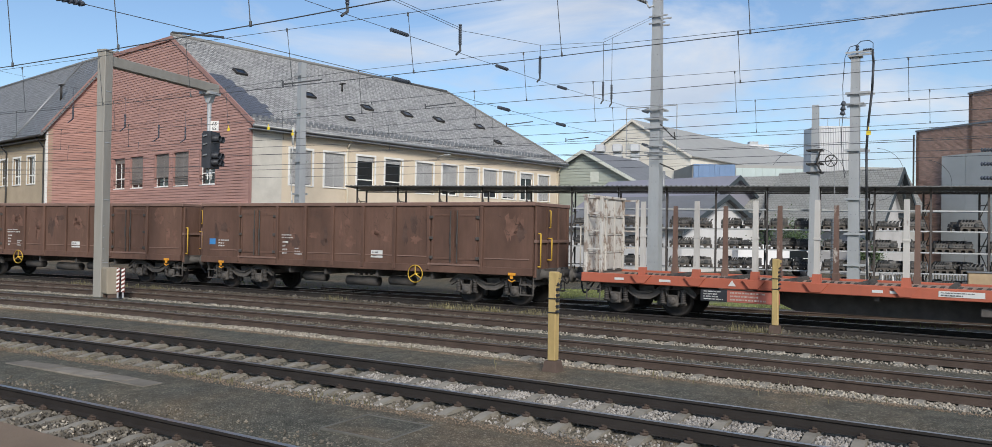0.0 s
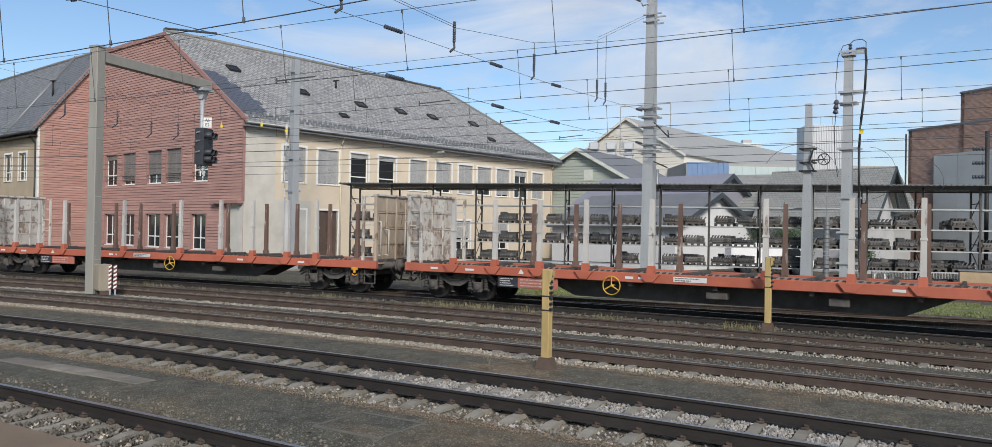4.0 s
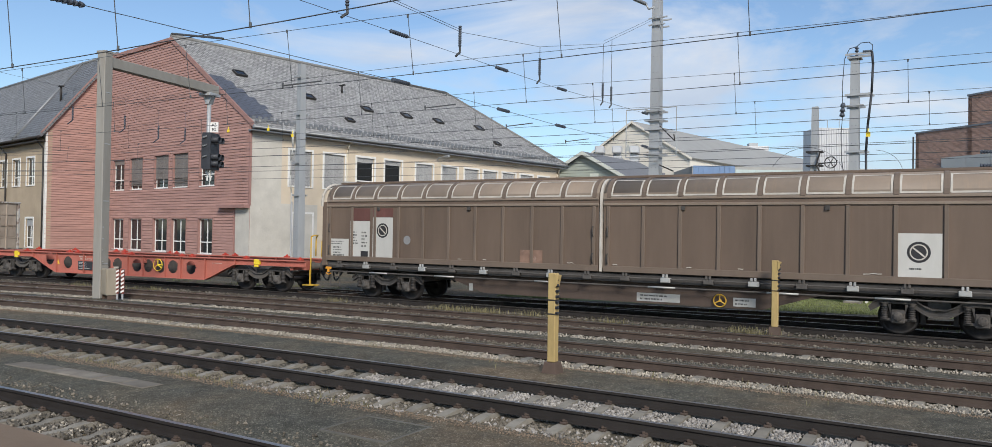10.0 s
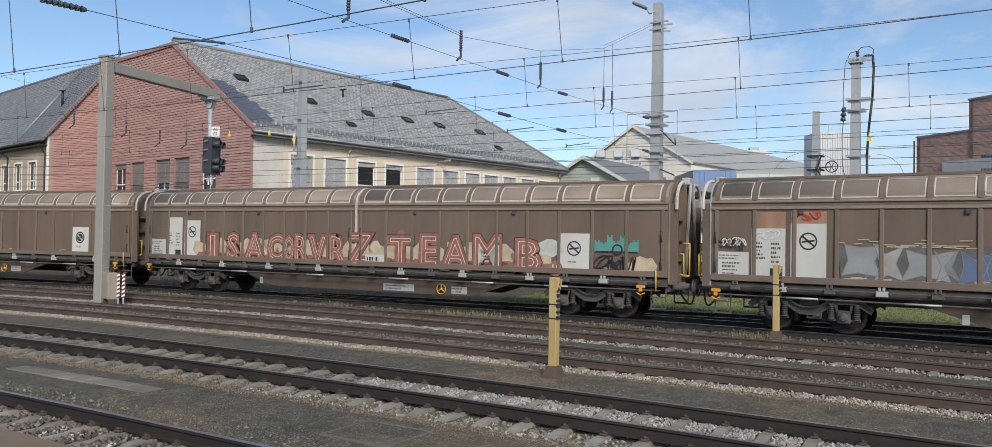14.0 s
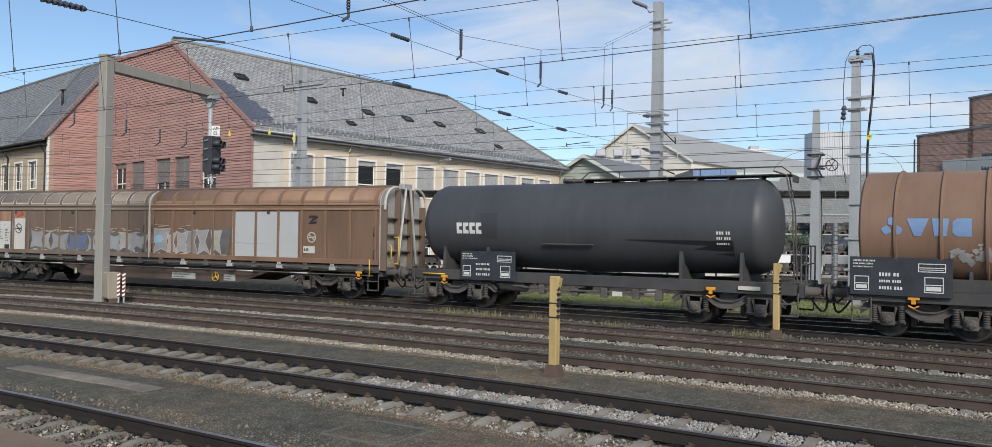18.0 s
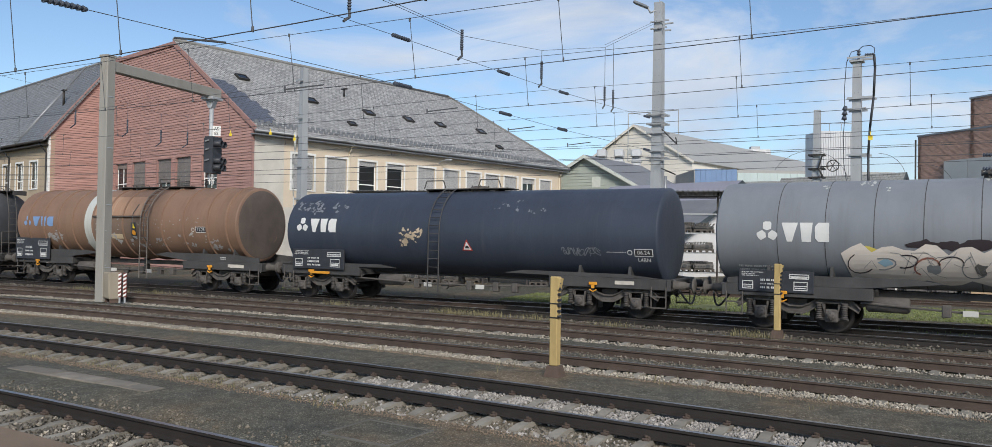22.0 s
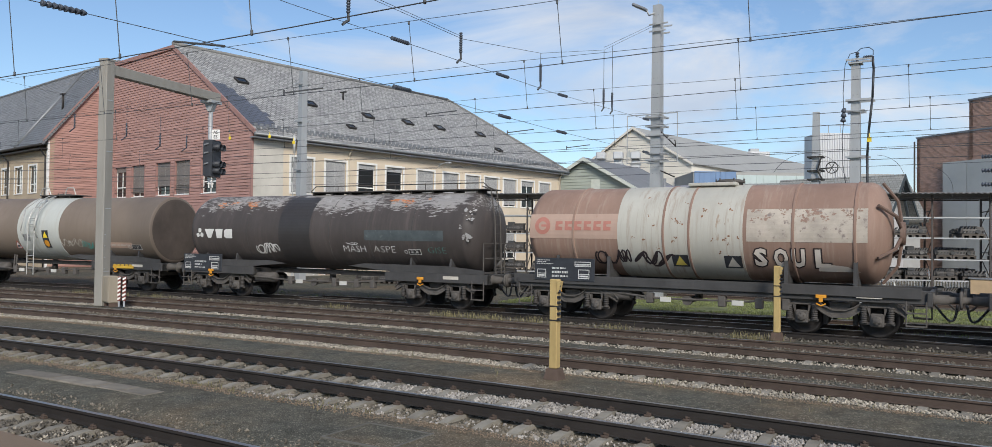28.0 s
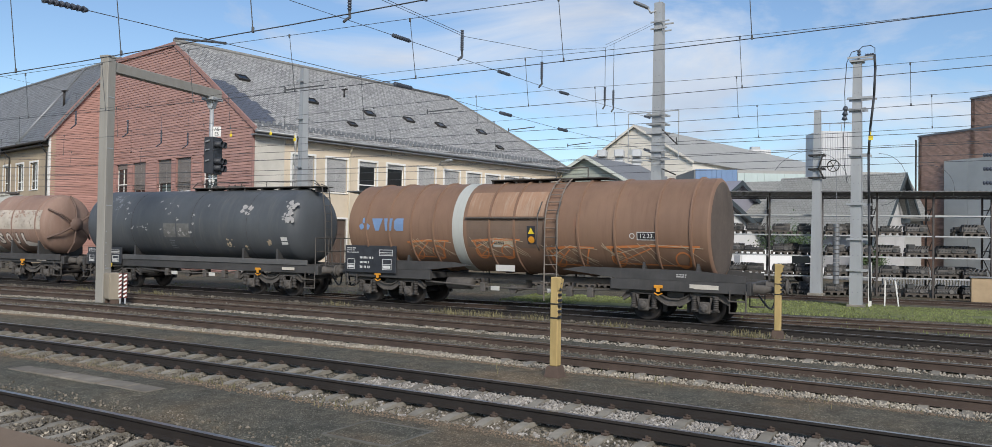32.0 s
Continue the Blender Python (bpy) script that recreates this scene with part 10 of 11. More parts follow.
def data_box(W, x0, x1, z0, z1, seed, y=-1.36, orange=False):
    """Dark panel with rows of white data lettering."""
    bm = bm_new()
    rbox(bm, x0, x1, y, y + 0.06, z0, z1, 0.01)
    P = part("data_panel", bm, M_BLACKP, W, "black data panel")
    sf = flat_surf(y - 0.001)
    w, h = x1 - x0, z1 - z0
    text_rows(W, sf, x0 + w * 0.04, x0 + w * 0.36, z1 - h * 0.30, z1 - h * 0.06, 3, M_CHALK, seed, 0.004)
    text_rows(W, sf, x0 + w * 0.30, x0 + w * 0.62, z0 + h * 0.12, z1 - h * 0.36, 3, M_CHALK, seed + 1, 0.004)
    bm = bm_new()
    for a, c, d, e in ((0.05, 0.2, 0.12, 0.5), (0.68, 0.94, 0.64, 0.86), (0.74, 0.92, 0.12, 0.52)):
        xa, xb, za, zb = x0 + w * a, x0 + w * c, z0 + h * d, z0 + h * e
        for q in ((xa, xb, za, za + 0.02), (xa, xb, zb - 0.02, zb), (xa, xa + 0.02, za + 0.02, zb - 0.02), (xb - 0.02, xb, za + 0.02, zb - 0.02), (xa + 0.02, xb - 0.02, (za + zb) / 2 - 0.01, (za + zb) / 2 + 0.01)):
            rect(bm, *q)
        rect(bm, xa + 0.04, xb - 0.05, za + 0.05, (za + zb) / 2 - 0.04)
    decal("data_table", bm, M_CHALK, P, sf, 0.004)
    if orange:
        bm = bm_new()
        rbox(bm, x0 + w * 0.35, x0 + w * 0.72, y - 0.02, y + 0.05, z0 - 0.17, z0 - 0.08, 0.01)
        part("lamp_bracket", bm, M_ORANGE, W)
    return P


def hazard(W, surf, x, z, k=0.11, two=True):
    bm = bm_new()
    rect(bm, x - k * 1.3, x + k * 1.3, z - k * 1.3, z + k * (3.9 if two else 1.3))
    decal("sign_board", bm, M_BLACKP, W, surf, 0.010)
    bm = bm_new()
    if two:
        outline(bm, [(x - k, z + k * 1.7), (x + k, z + k * 1.7), (x, z + k * 3.5)])
    decal("warning_sign", bm, M_WARN, W, surf, 0.016) if two else bm.free()
    bm = bm_new()
    disc(bm, x, z, k)
    decal("warning_sign", bm, M_ORANGE, W, surf, 0.016)


def triangle(W, surf, x, z, k=0.2):
    bm = bm_new()
    outline(bm, [(x - k, z - k * 0.8), (x + k, z - k * 0.8), (x, z + k)])
    decal("warning_sign", bm, M_REDW, W, surf, 0.010)
    bm = bm_new()
    outline(bm, [(x - k * 0.72, z - k * 0.65), (x + k * 0.72, z - k * 0.65), (x, z + k * 0.68)])
    decal("warning_sign", bm, M_CHALK, W, surf, 0.013)
    bm = bm_new()
    outline(bm, [(x - k * 0.45, z - k * 0.45), (x + k * 0.45, z - k * 0.45), (x + k * 0.2, z), (x - k * 0.2, z)])
    decal("warning_sign", bm, M_INK, W, surf, 0.015)


def date_plate(W, surf, x, z, txt, s=0.17):
    bm = bm_new()
    rect(bm, x - s * 1.9, x + s * 1.9, z - s * 0.75, z + s * 0.75)
    decal("date_plate", bm, M_CHALK, W, surf, 0.010)
    bm = bm_new()
    rect(bm, x - s * 1.75, x + s * 1.75, z - s * 0.62, z + s * 0.62)
    decal("date_plate", bm, M_INK, W, surf, 0.014)
    write(W, surf, txt, x, z, s * 1.15, M_CHALK, 0.019)
    bm = bm_new()
    ring_shape(bm, x - s * 2.8, z, s * 0.38, s * 0.52, 14)
    decal("date_ring", bm, M_CHALK, W, surf, 0.012)


def flakes(W, surf, x0, x1, z0, z1, material, seed, n, size=0.25, lift=0.008):
    rnd = random.Random(seed)
    bm = bm_new()
    for _ in range(n):
        cx, cz = rnd.uniform(x0, x1), rnd.uniform(z0, z1)
        for _ in range(5):
            s = size * rnd.uniform(0.12, 0.55)
            dx, dz = rnd.gauss(0, size * 0.6), rnd.gauss(0, size * 0.4)
            outline(bm, blob(rnd, cx + dx, cz + dz, s, s * rnd.uniform(0.4, 1.1), 9, 0.6))
    return tagged(decal("flaked_paint", bm, material, W, surf, lift), kind="stuff")


def streaks(W, surf, x0, x1, z0, z1, material, seed, n, lift=0.008):
    """Fine level scuffs that thicken towards the top, in broken columns between the weld seams."""
    rnd = random.Random(seed)
    bm = bm_new()
    while n > 0:
        x, u = rnd.uniform(x0, x1), rnd.random() ** 0.6
        z = z0 + (z1 - z0) * u
        if noise.noise((x * 1.3, z * 1.1, seed)) + 0.5 * noise.noise((x * 5.0, z * 4.0, seed)) + 0.35 * (u - 0.5) < 0.0:
            n -= 0.25
            continue
        w, h = rnd.uniform(0.03, 0.16), rnd.uniform(0.007, 0.024)
        outline(bm, [(x - w, z), (x - w * 0.2, z - h), (x + w, z - h * 0.3), (x + w * 0.3, z + h)])
        n -= 1
    return tagged(decal("scuffed_paint", bm, material, W, surf, lift), kind="stuff")


def end_rails(W, half, s=1, y0=-1.15):
    """Railed platform with a ladder at one end of a tank wagon."""
    bm = bm_new()
    x = s * (half - 0.08)
    for y in (y0, -0.35, 0.4, 1.15):
        rod(bm, (x, y, 1.2), (x, y, 2.25), 0.022, 6)
    for z in (1.75, 2.25):
        rod(bm, (x, y0, z), (x, 1.15, z), 0.02, 6)
    part("end_railing", bm, M_RUN2, W)
    bm = bm_new()
    rbox(bm, min(x, x - s * 0.55), max(x, x - s * 0.55), -1.2, 1.2, 1.22, 1.26, 0.008)
    part("end_platform", bm, M_RUN, W)


def end_ladder(W, x, r, zc, s=1):
    bm = bm_new()
    for y in (-0.55, -0.15):
        bar(bm, [(x + s * 0.28, y, 1.2), (x + s * 0.22, y, zc + r * 0.3), (x + s * 0.05, y, zc + r + 0.05), (x - s * 0.3, y, zc + r + 0.18)], 0.022, 6)
    for i in range(9):
        z = 1.4 + i * 0.3
        xx = x + s * (0.28 - 0.06 * i / 4)
        if z < zc + r:
            rod(bm, (xx, -0.55, z), (xx, -0.15, z), 0.015, 5)
    part("end_ladder", bm, M_RUN2, W)


# 1: black tank
W = tank_wagon("matt black tank wagon with a sloping belly and top walkway", 161.8, -6.15, 5.6, 1.36, 2.79, M_TBLACK, 14.0, frame="full", pivots=(-4.7, 4.35), taper=0.12, head=0.55)
S = tank_surf(1.36, 2.79)
bm = bm_new()
for k in range(4):
    a = -4.5 + k * 0.25
    outline(bm, [(a, 2.47), (a, 2.83), (a + 0.21, 2.83), (a + 0.21, 2.72), (a + 0.1, 2.70), (a + 0.1, 2.6), (a + 0.21, 2.58), (a + 0.21, 2.47)])
decal("emblem", bm, M_CHALK, W, S, 0.012, "white maker's mark")
plate(W, S, -3.62, -2.95, 2.3, 3.15, mat("tank_black_gloss", (0.045, 0.047, 0.05), 0.35, var=0.1), 0)
data_box(W, -4.37, -2.3, 0.95, 1.9, 101, -1.3, False)
triangle(W, S, -0.47, 1.82, 0.19)
plate(W, S, 0.95, 4.55, 1.50, 2.36, mat("tank_black_repaint", (0.018, 0.019, 0.022), 0.4, var=0.15), 0)
text_rows(W, S, 4.1, 4.65, 2.2, 2.65, 3, M_CHALK, 103)
bm = bm_new()
rbox(bm, -1.3, 0.4, -1.36, -1.28, 2.16, 2.20, 0.005)
part("drip_ledge", bm, M_RUN, W)
top_walk(W, -0.4, 5.9, 4.15, rail=True)
manhole(W, -0.9, 4.12)
end_rails(W, 6.38)
end_ladder(W, 5.75, 1.36, 2.79)
handle(W, [(-5.9, -1.28, 1.1), (-5.0, -1.28, 1.1)], M_YELP, 0.025)


# 2 and the last: orange-brown ribbed tanks
def ribbed_tank(centre, last):
    W = tank_wagon(("orange-brown ribbed tank wagon ending the train, with orange graffiti" if last else "orange-brown ribbed tank wagon with a white band"), centre, -6.9, 6.1, 1.5, 2.72, M_TBROWN, 15.6, rings=(-6.05, -5.05, -4.12, -3.2, -1.0, -0.1, 0.98, 2.1, 3.28, 4.57, 5.56), ring_t=0.05, bands=((-2.42, -2.0, M_TWHITE),), head=0.22, pivots=(-5.35, 4.98), dark_end=True)
    S = tank_surf(1.5, 2.72)
    emblem(W, S, -6.35, -4.35, 2.55, 2.98, M_LOGOBLUE)
    data_box(W, -7.1, -4.82, 1.06, 2.02, 110 + last)
    ladder(W, 1.28, 1.5, 2.72, 0.45, 0.42, M_LADDER)
    handle(W, [(0.95, -1.75, 2.0), (0.95, -1.95, 2.2), (0.95, -1.9, 3.1), (0.95, -1.6, 3.5)], M_RUN2, 0.02)
    handle(W, [(1.6, -1.75, 2.0), (1.6, -1.95, 2.2), (1.6, -1.9, 3.1), (1.6, -1.6, 3.5)], M_RUN2, 0.02)
    bm = bm_new()
    rbox(bm, -1.88, 1.02, -1.58, -1.47, 2.98, 3.02, 0.006)
    part("drip_ledge", bm, M_RUN2, W)
    plate(W, S, -1.86, 0.96, 3.05, 3.85, mat("tan_cladding", (0.32, 0.195, 0.125), 0.65, var=0.25, scale=0.8, streak=2.0, runs=0.8, run_col=(0.46, 0.38, 0.30), dust=0.6, dust_col=(0.24, 0.15, 0.10)), 0, label="lighter tan cladding panel")
    plate(W, S, -1.86, 0.96, 2.05, 2.95, mat("brown_cladding", (0.165, 0.115, 0.085), 0.7, var=0.25, scale=0.8, runs=0.5, run_col=(0.11, 0.085, 0.07)), 0, label="darker brown cladding panel", lift=0.004)
    top_walk(W, -1.6, 2.6, 4.22)
    manhole(W, -0.6, 4.2)
    bm = bm_new()
    bar(bm, [(0.9, -0.5, 4.3), (0.9, -0.5, 4.62), (2.0, -0.5, 4.62), (2.0, -0.5, 4.3)], 0.02, 6)
    part("walkway_rail", bm, M_RUN2, W)
    hazard(W, S, 0.52, 2.32, 0.11)
    date_plate(W, S, 4.28, 2.48, "12.23.", 0.16)
    plate(W, S, -0.85, -0.1, 2.06, 2.26, mat("tan_label", (0.50, 0.40, 0.26), 0.6, var=0.1), 0)
    text_rows(W, flat_surf(-1.255), 5.1, 5.6, 1.3, 1.42, 2, M_CHALK, 115)
    bm = bm_new()
    lathe(bm, [(-0.02, 0.07), (0.02, 0.07)], (6.125, 0.3, 2.72), 14)
    lathe(bm, [(0, 0.001), (0.02, 0.30)], (6.115, 0.55, 2.3), 14)
    part("end_label", bm, M_TBROWN, W)
    plate(W, flat_surf(-1.262), 5.6, 6.3, 1.0, 1.12, M_SEAL, 0)
    if last:
        # sprayed frames and wheels: orange bars with thin pale scratches across them
        rnd = random.Random(121)
        bo, bc = bm_new(), bm_new()
        for x0, x1, zt in ((-4.3, -2.6, 2.22), (-1.7, 0.1, 2.30), (1.0, 2.6, 2.10), (3.0, 5.8, 2.18)):
            stroke(bo, [(x0, zt - 0.05), ((x0 + x1) / 2, zt + 0.02), (x1, zt)], 0.07)
            stroke(bo, [(x0 + 0.1, zt - 0.02), (x0 + 0.25, zt - 0.55)], 0.05)
            stroke(bo, [(x1 - 0.15, zt), (x1 - 0.35, zt - 0.5)], 0.05)
            stroke(bo, [(x0 + 0.3, zt - 0.5), ((x0 + x1) / 2, zt - 0.05)], 0.035)
            stroke(bo, [(x0 + 0.2, zt - 0.52), (x1 - 0.3, zt - 0.55)], 0.04)
            for cx in (x0 + 0.35, x1 - 0.5):
                if rnd.random() < 0.75:
                    ring_shape(bo, cx, zt - 0.38, 0.20, 0.245, 16)
            for _ in range(9):
                a = rnd.uniform(x0 - 0.2, x1 - 0.3)
                stroke(bc, [(a, zt + rnd.uniform(-0.05, 0.1)), (a + rnd.uniform(0.2, 0.5), zt - 0.25), (a + rnd.uniform(0.5, 1.1), zt - rnd.uniform(0.4, 0.58))], 0.016)
            stroke(bc, [(x0 + 0.1, zt - 0.3), ((x0 + x1) / 2, zt + 0.06), (x1 + 0.1, zt - 0.04)], 0.02)
        decal("graffiti_line", bo, M_ORANGE_G, W, S, 0.014)
        decal("graffiti_line", bc, M_CREAM_G, W, S, 0.020)
        plate(W, S, -0.9, -0.2, 2.08, 2.32, M_PLATE, 1, M_INK, 126)
        plate(W, flat_surf(-1.36), -4.4 + 3.6, -4.4 + 4.3, 1.3, 1.5, M_PLATE, 0)
    else:
        flakes(W, S, -4.8, -3.5, 1.9, 2.3, M_FLAKE, 127, 10, 0.16)
        flakes(W, S, -2.4, 5.5, 1.75, 2.3, M_FLAKE, 128, 30, 0.13)
        flakes(W, S, -2.2, 4.5, 2.4, 3.0, M_FLAKE, 129, 40, 0.04)
    return W


ribbed_tank(176.5, 0)

# 3: navy tank
W = tank_wagon("glossy navy-blue tank wagon with a white emblem", 192.35, -7.2, 7.2, 1.46, 2.50, M_TNAVY, 16.3, head=0.28, pivots=(-5.75, 5.55))
S = tank_surf(1.46, 2.50)
emblem(W, S, -6.66, -4.72, 2.46, 2.95, M_CHALK)
data_box(W, -6.93, -4.47, 1.10, 1.83, 131, orange=True)
ladder(W, -0.45, 1.46, 2.5, 0.5, 0.42, M_OLDFRAME)
top_walk(W, -1.6, 1.7, 3.94)
manhole(W, 0.4, 3.96)
bm = bm_new()
for x in (-1.2, 1.0):
    bar(bm, [(x - 0.45, -0.42, 4.05), (x - 0.35, -0.42, 4.32), (x + 0.35, -0.42, 4.32), (x + 0.45, -0.42, 4.05)], 0.02, 6)
part("walkway_rail", bm, M_RUN2, W)
triangle(W, S, 0.74, 2.08, 0.2)
flakes(W, S, -6.8, -4.4, 3.2, 3.6, M_TGREY, 132, 16, 0.11)
flakes(W, S, -1.9, -1.1, 2.15, 2.6, M_CREAM_G, 133, 9, 0.16)
flakes(W, S, 1.2, 3.8, 3.2, 3.6, M_TGREY, 134, 7, 0.08)
scrawl(W, S, 4.2, 5.4, 1.85, 2.12, M_TGREY, 135, 7, 0.015)
date_plate(W, S, 6.75, 1.98, "06.24", 0.15)
text_rows(W, S, 5.6, 6.4, 1.96, 2.0, 1, M_CHALK, 136)
write(W, S, "L4BN", 6.75, 1.76, 0.17, M_CHALK, 0.012)

# 4: grey tank with a white graffiti piece
W = tank_wagon("blue-grey tank wagon with white graffiti along its side", 208.29, -7.0, 6.22, 1.42, 2.62, M_TGREY, 14.9, seams=(-5.32, -4.12, -2.97, -1.87, -0.68, 0.57, 1.76, 2.99, 4.11, 5.22), head=0.32, pivots=(-4.9, 5.1))
S = tank_surf(1.42, 2.62)
emblem(W, S, -5.85, -3.95, 2.38, 2.88, M_CHALK)
rnd = random.Random(141)
fills(W, S, -2.2, 0.2, 2.2, 2.50, M_BLACK_G, 142, 4, 0.008, 0.8)
# one white body with a bumpy edge and a pointed tail, sketched over with thin lines
bm = bm_new()
edge_t = [(-3.75 + 0.24 * k, 2.10 + 0.26 * abs(math.sin(k * 0.95)) + rnd.uniform(-0.05, 0.05)) for k in range(25)]
edge_b = [(2.0 - 0.24 * k, 1.50 - 0.14 * abs(math.sin(k * 0.8)) + rnd.uniform(-0.03, 0.03)) for k in range(24)]
outline(bm, edge_t + [(2.6, 2.28), (3.55, 2.17), (2.75, 2.05), (2.3, 1.82)] + edge_b)
decal("graffiti_fill", bm, M_WHITE_G, W, S, 0.011)
for k in range(11):
    cx, cz = -3.3 + k * 0.5, 1.84 + rnd.uniform(-0.1, 0.14)
    rx, rz, a0 = rnd.uniform(0.20, 0.36), rnd.uniform(0.18, 0.36), rnd.uniform(0, 6.28)
    bk = bm_new()
    stroke(bk, [(cx + rx * math.cos(a0 + q * 0.42), cz + rz * math.sin(a0 + q * 0.42) * (1 - 0.05 * q)) for q in range(10)], rnd.uniform(0.018, 0.045))
    decal("graffiti_line", bk, (M_BLACK_G, M_STEEL_G, M_BLACK_G, M_RED_G)[k % 4], W, S, 0.017)
    if k % 2:
        bt = bm_new()
        outline(bt, blob(rnd, cx + 0.1, cz, rx * 0.5, rz * 0.45, 10, 0.4))
        decal("graffiti_fill", bt, (M_STEEL_G, M_LTBLUE_G, M_DULL_G)[k % 3], W, S, 0.014)
bk = bm_new()
for k in range(16):
    a = rnd.uniform(-3.4, 1.2)
    stroke(bk, [(a, rnd.uniform(1.45, 2.2)), (a + 0.2, rnd.uniform(1.5, 2.2)), (a + rnd.uniform(0.2, 0.6), rnd.uniform(1.45, 2.2))], 0.012)
tagged(decal("sketch_lines", bk, M_STEEL_G, W, S, 0.019), kind="stuff")
bm = bm_new()
outline(bm, [(1.9, 1.62), (2.5, 1.72), (3.3, 2.10), (2.7, 2.06), (2.2, 1.86)])
decal("graffiti_fill", bm, M_RED_G, W, S, 0.018)
fills(W, S, -3.4, -2.9, 2.0, 2.3, M_YELLOW_G, 146, 1, 0.007)
fills(W, S, 1.6, 2.7, 2.1, 2.4, M_YELLOW_G, 147, 2, 0.007)
write(W, S, "A", 4.0, 2.08, 0.42, M_YELLOW_G, 0.012, 0.01)
write(W, S, "E", 4.78, 2.14, 0.34, M_LTBLUE_G, 0.012)
scrawl(W, S, 4.4, 4.95, 1.7, 1.95, M_LTBLUE_G, 148, 2, 0.02)
write(W, S, "ON", 4.45, 2.14, 0.30, M_PLATE, 0.012)
bm = bm_new()
rect(bm, 5.55, 6.07, 1.92, 2.10)
decal("date_plate", bm, M_INK, W, S, 0.01)
write(W, S, "10.26", 5.81, 2.01, 0.16, M_CHALK, 0.015)
text_rows(W, S, -6.4, -5.4, 1.45, 1.75, 3, M_CHALK, 150)
data_box(W, -6.35, -4.4, 1.02, 1.60, 151, -1.30)
flakes(W, S, -5.0, 3.0, 3.75, 3.98, M_TWHITE, 152, 10, 0.08)
top_walk(W, -0.6, 6.2, 4.04, rail=True)
manhole(W, -0.4, 4.05)
end_rails(W, 6.8)
end_ladder(W, 6.3, 1.42, 2.62)
scrawl(W, flat_surf(-1.255), 4.7, 5.6, 1.27, 1.55, M_CHALK, 153, 6, 0.015)

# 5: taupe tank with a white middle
W = tank_wagon("brown-taupe tank wagon with a wide white middle band", 223.94, -7.33, 7.05, 1.43, 2.62, M_TTAUPE, 16.4, bands=((-0.98, 1.66, M_TWHITE),), head=0.22, pivots=(-5.8, 5.4), dark_end=True)
S = tank_surf(1.43, 2.62)
plate(W, S, -6.85, -4.45, 2.30, 3.02, mat("faded_grey_panel", (0.27, 0.235, 0.205), 0.65, var=0.15, scale=1.2, streak=3.0), 0)
emblem(W, S, -6.8, -4.55, 2.42, 2.92, M_CHALK)
data_box(W, -7.22, -5.0, 1.06, 1.95, 161)
ladder(W, 0.12, 1.45, 2.62, 0.55, 0.42, M_GALVP)
for sx in (-0.3, 0.55):
    handle(W, [(sx, -1.6, 2.2), (sx, -1.78, 2.5), (sx, -1.55, 3.5), (sx + (0.2 if sx < 0 else -0.2), -1.0, 4.0)], M_GALVP, 0.02)
top_walk(W, -0.9, 1.5, 4.08)
bm = bm_new()
for x in (-0.5, 1.1):
    bar(bm, [(x - 0.35, -0.42, 4.18), (x - 0.2, -0.42, 4.5), (x + 0.2, -0.42, 4.5), (x + 0.35, -0.42, 4.18)], 0.022, 6)
part("walkway_rail", bm, M_GALVP, W)
manhole(W, 0.3, 4.08)
hazard(W, tank_surf(1.445, 2.62), 0.80, 1.95, 0.15)
triangle(W, S, -1.16, 1.86, 0.2)
plate(W, tank_surf(1.445, 2.62), -0.62, -0.2, 2.05, 2.35, M_GREY_G, 0)
scrawl(W, S, -4.0, -2.7, 1.85, 2.1, M_CREAM_G, 162, 6, 0.012)
scrawl(W, S, 1.7, 3.0, 1.8, 2.2, M_SEAL, 163, 6, 0.02)
scrawl(W, S, 3.0, 3.6, 1.75, 2.1, M_GREEN_G, 164, 3, 0.035)
plate(W, S, 4.6, 5.9, 1.82, 2.05, M_PALELOGO, 1, M_SEAL, 165)
date_plate(W, S, 6.1, 1.86, "11.27.", 0.14)
bm = bm_new()
rbox(bm, 4.85, 6.0, -1.33, -1.27, 0.95, 1.06, 0.01)
for k in range(5):
    rbox(bm, 4.9 + k * 0.22, 5.02 + k * 0.22, -1.34, -1.27, 1.06, 1.12, 0.008)
part("lamp_bracket", bm, M_YELP, W)
bm = bm_new()
for x in (-1.6, -1.45, -0.75):
    rod(bm, (x, -1.1, 0.75), (x, -1.05, 1.4), 0.035, 6)
part("valve_stand", bm, M_RUN2, W)

# 6: worn black tank
W = tank_wagon("worn black tank wagon with weathered pale streaks on top", 239.84, -6.86, 6.75, 1.42, 2.60, M_TWORN, 15.4, seams=(-3.4, -1.6, 0.6, 2.4, 4.2), head=0.6, pivots=(-5.1, 4.9))
S = tank_surf(1.42, 2.60)
emblem(W, S, -6.12, -4.1, 2.30, 2.66, M_CHALK)
streaks(W, S, -6.1, -1.9, 3.15, 3.92, M_FLAKE, 171, 260)
streaks(W, S, -0.3, 5.6, 3.10, 3.92, M_FLAKE, 170, 360)
streaks(W, S, -5.4, -3.3, 3.4, 3.75, M_ORANGE_G, 172, 70)
streaks(W, S, 3.0, 4.6, 3.4, 3.8, M_ORANGE_G, 173, 40)
plate(W, S, -1.8, -0.3, 1.4, 3.9, mat("tank_clean_black", (0.040, 0.037, 0.037), 0.45, var=0.15, scale=2.0), 0)
plate(W, S, 2.2, 5.45, 2.30, 2.66, mat("overpainted_band", (0.07, 0.085, 0.09), 0.6, var=0.3, scale=3, spots=0.3, spot_col=(0.2, 0.22, 0.22), spot_scale=5), 0)
scrawl(W, S, -2.9, -1.9, 1.75, 2.15, M_CHALK, 174, 4, 0.04)
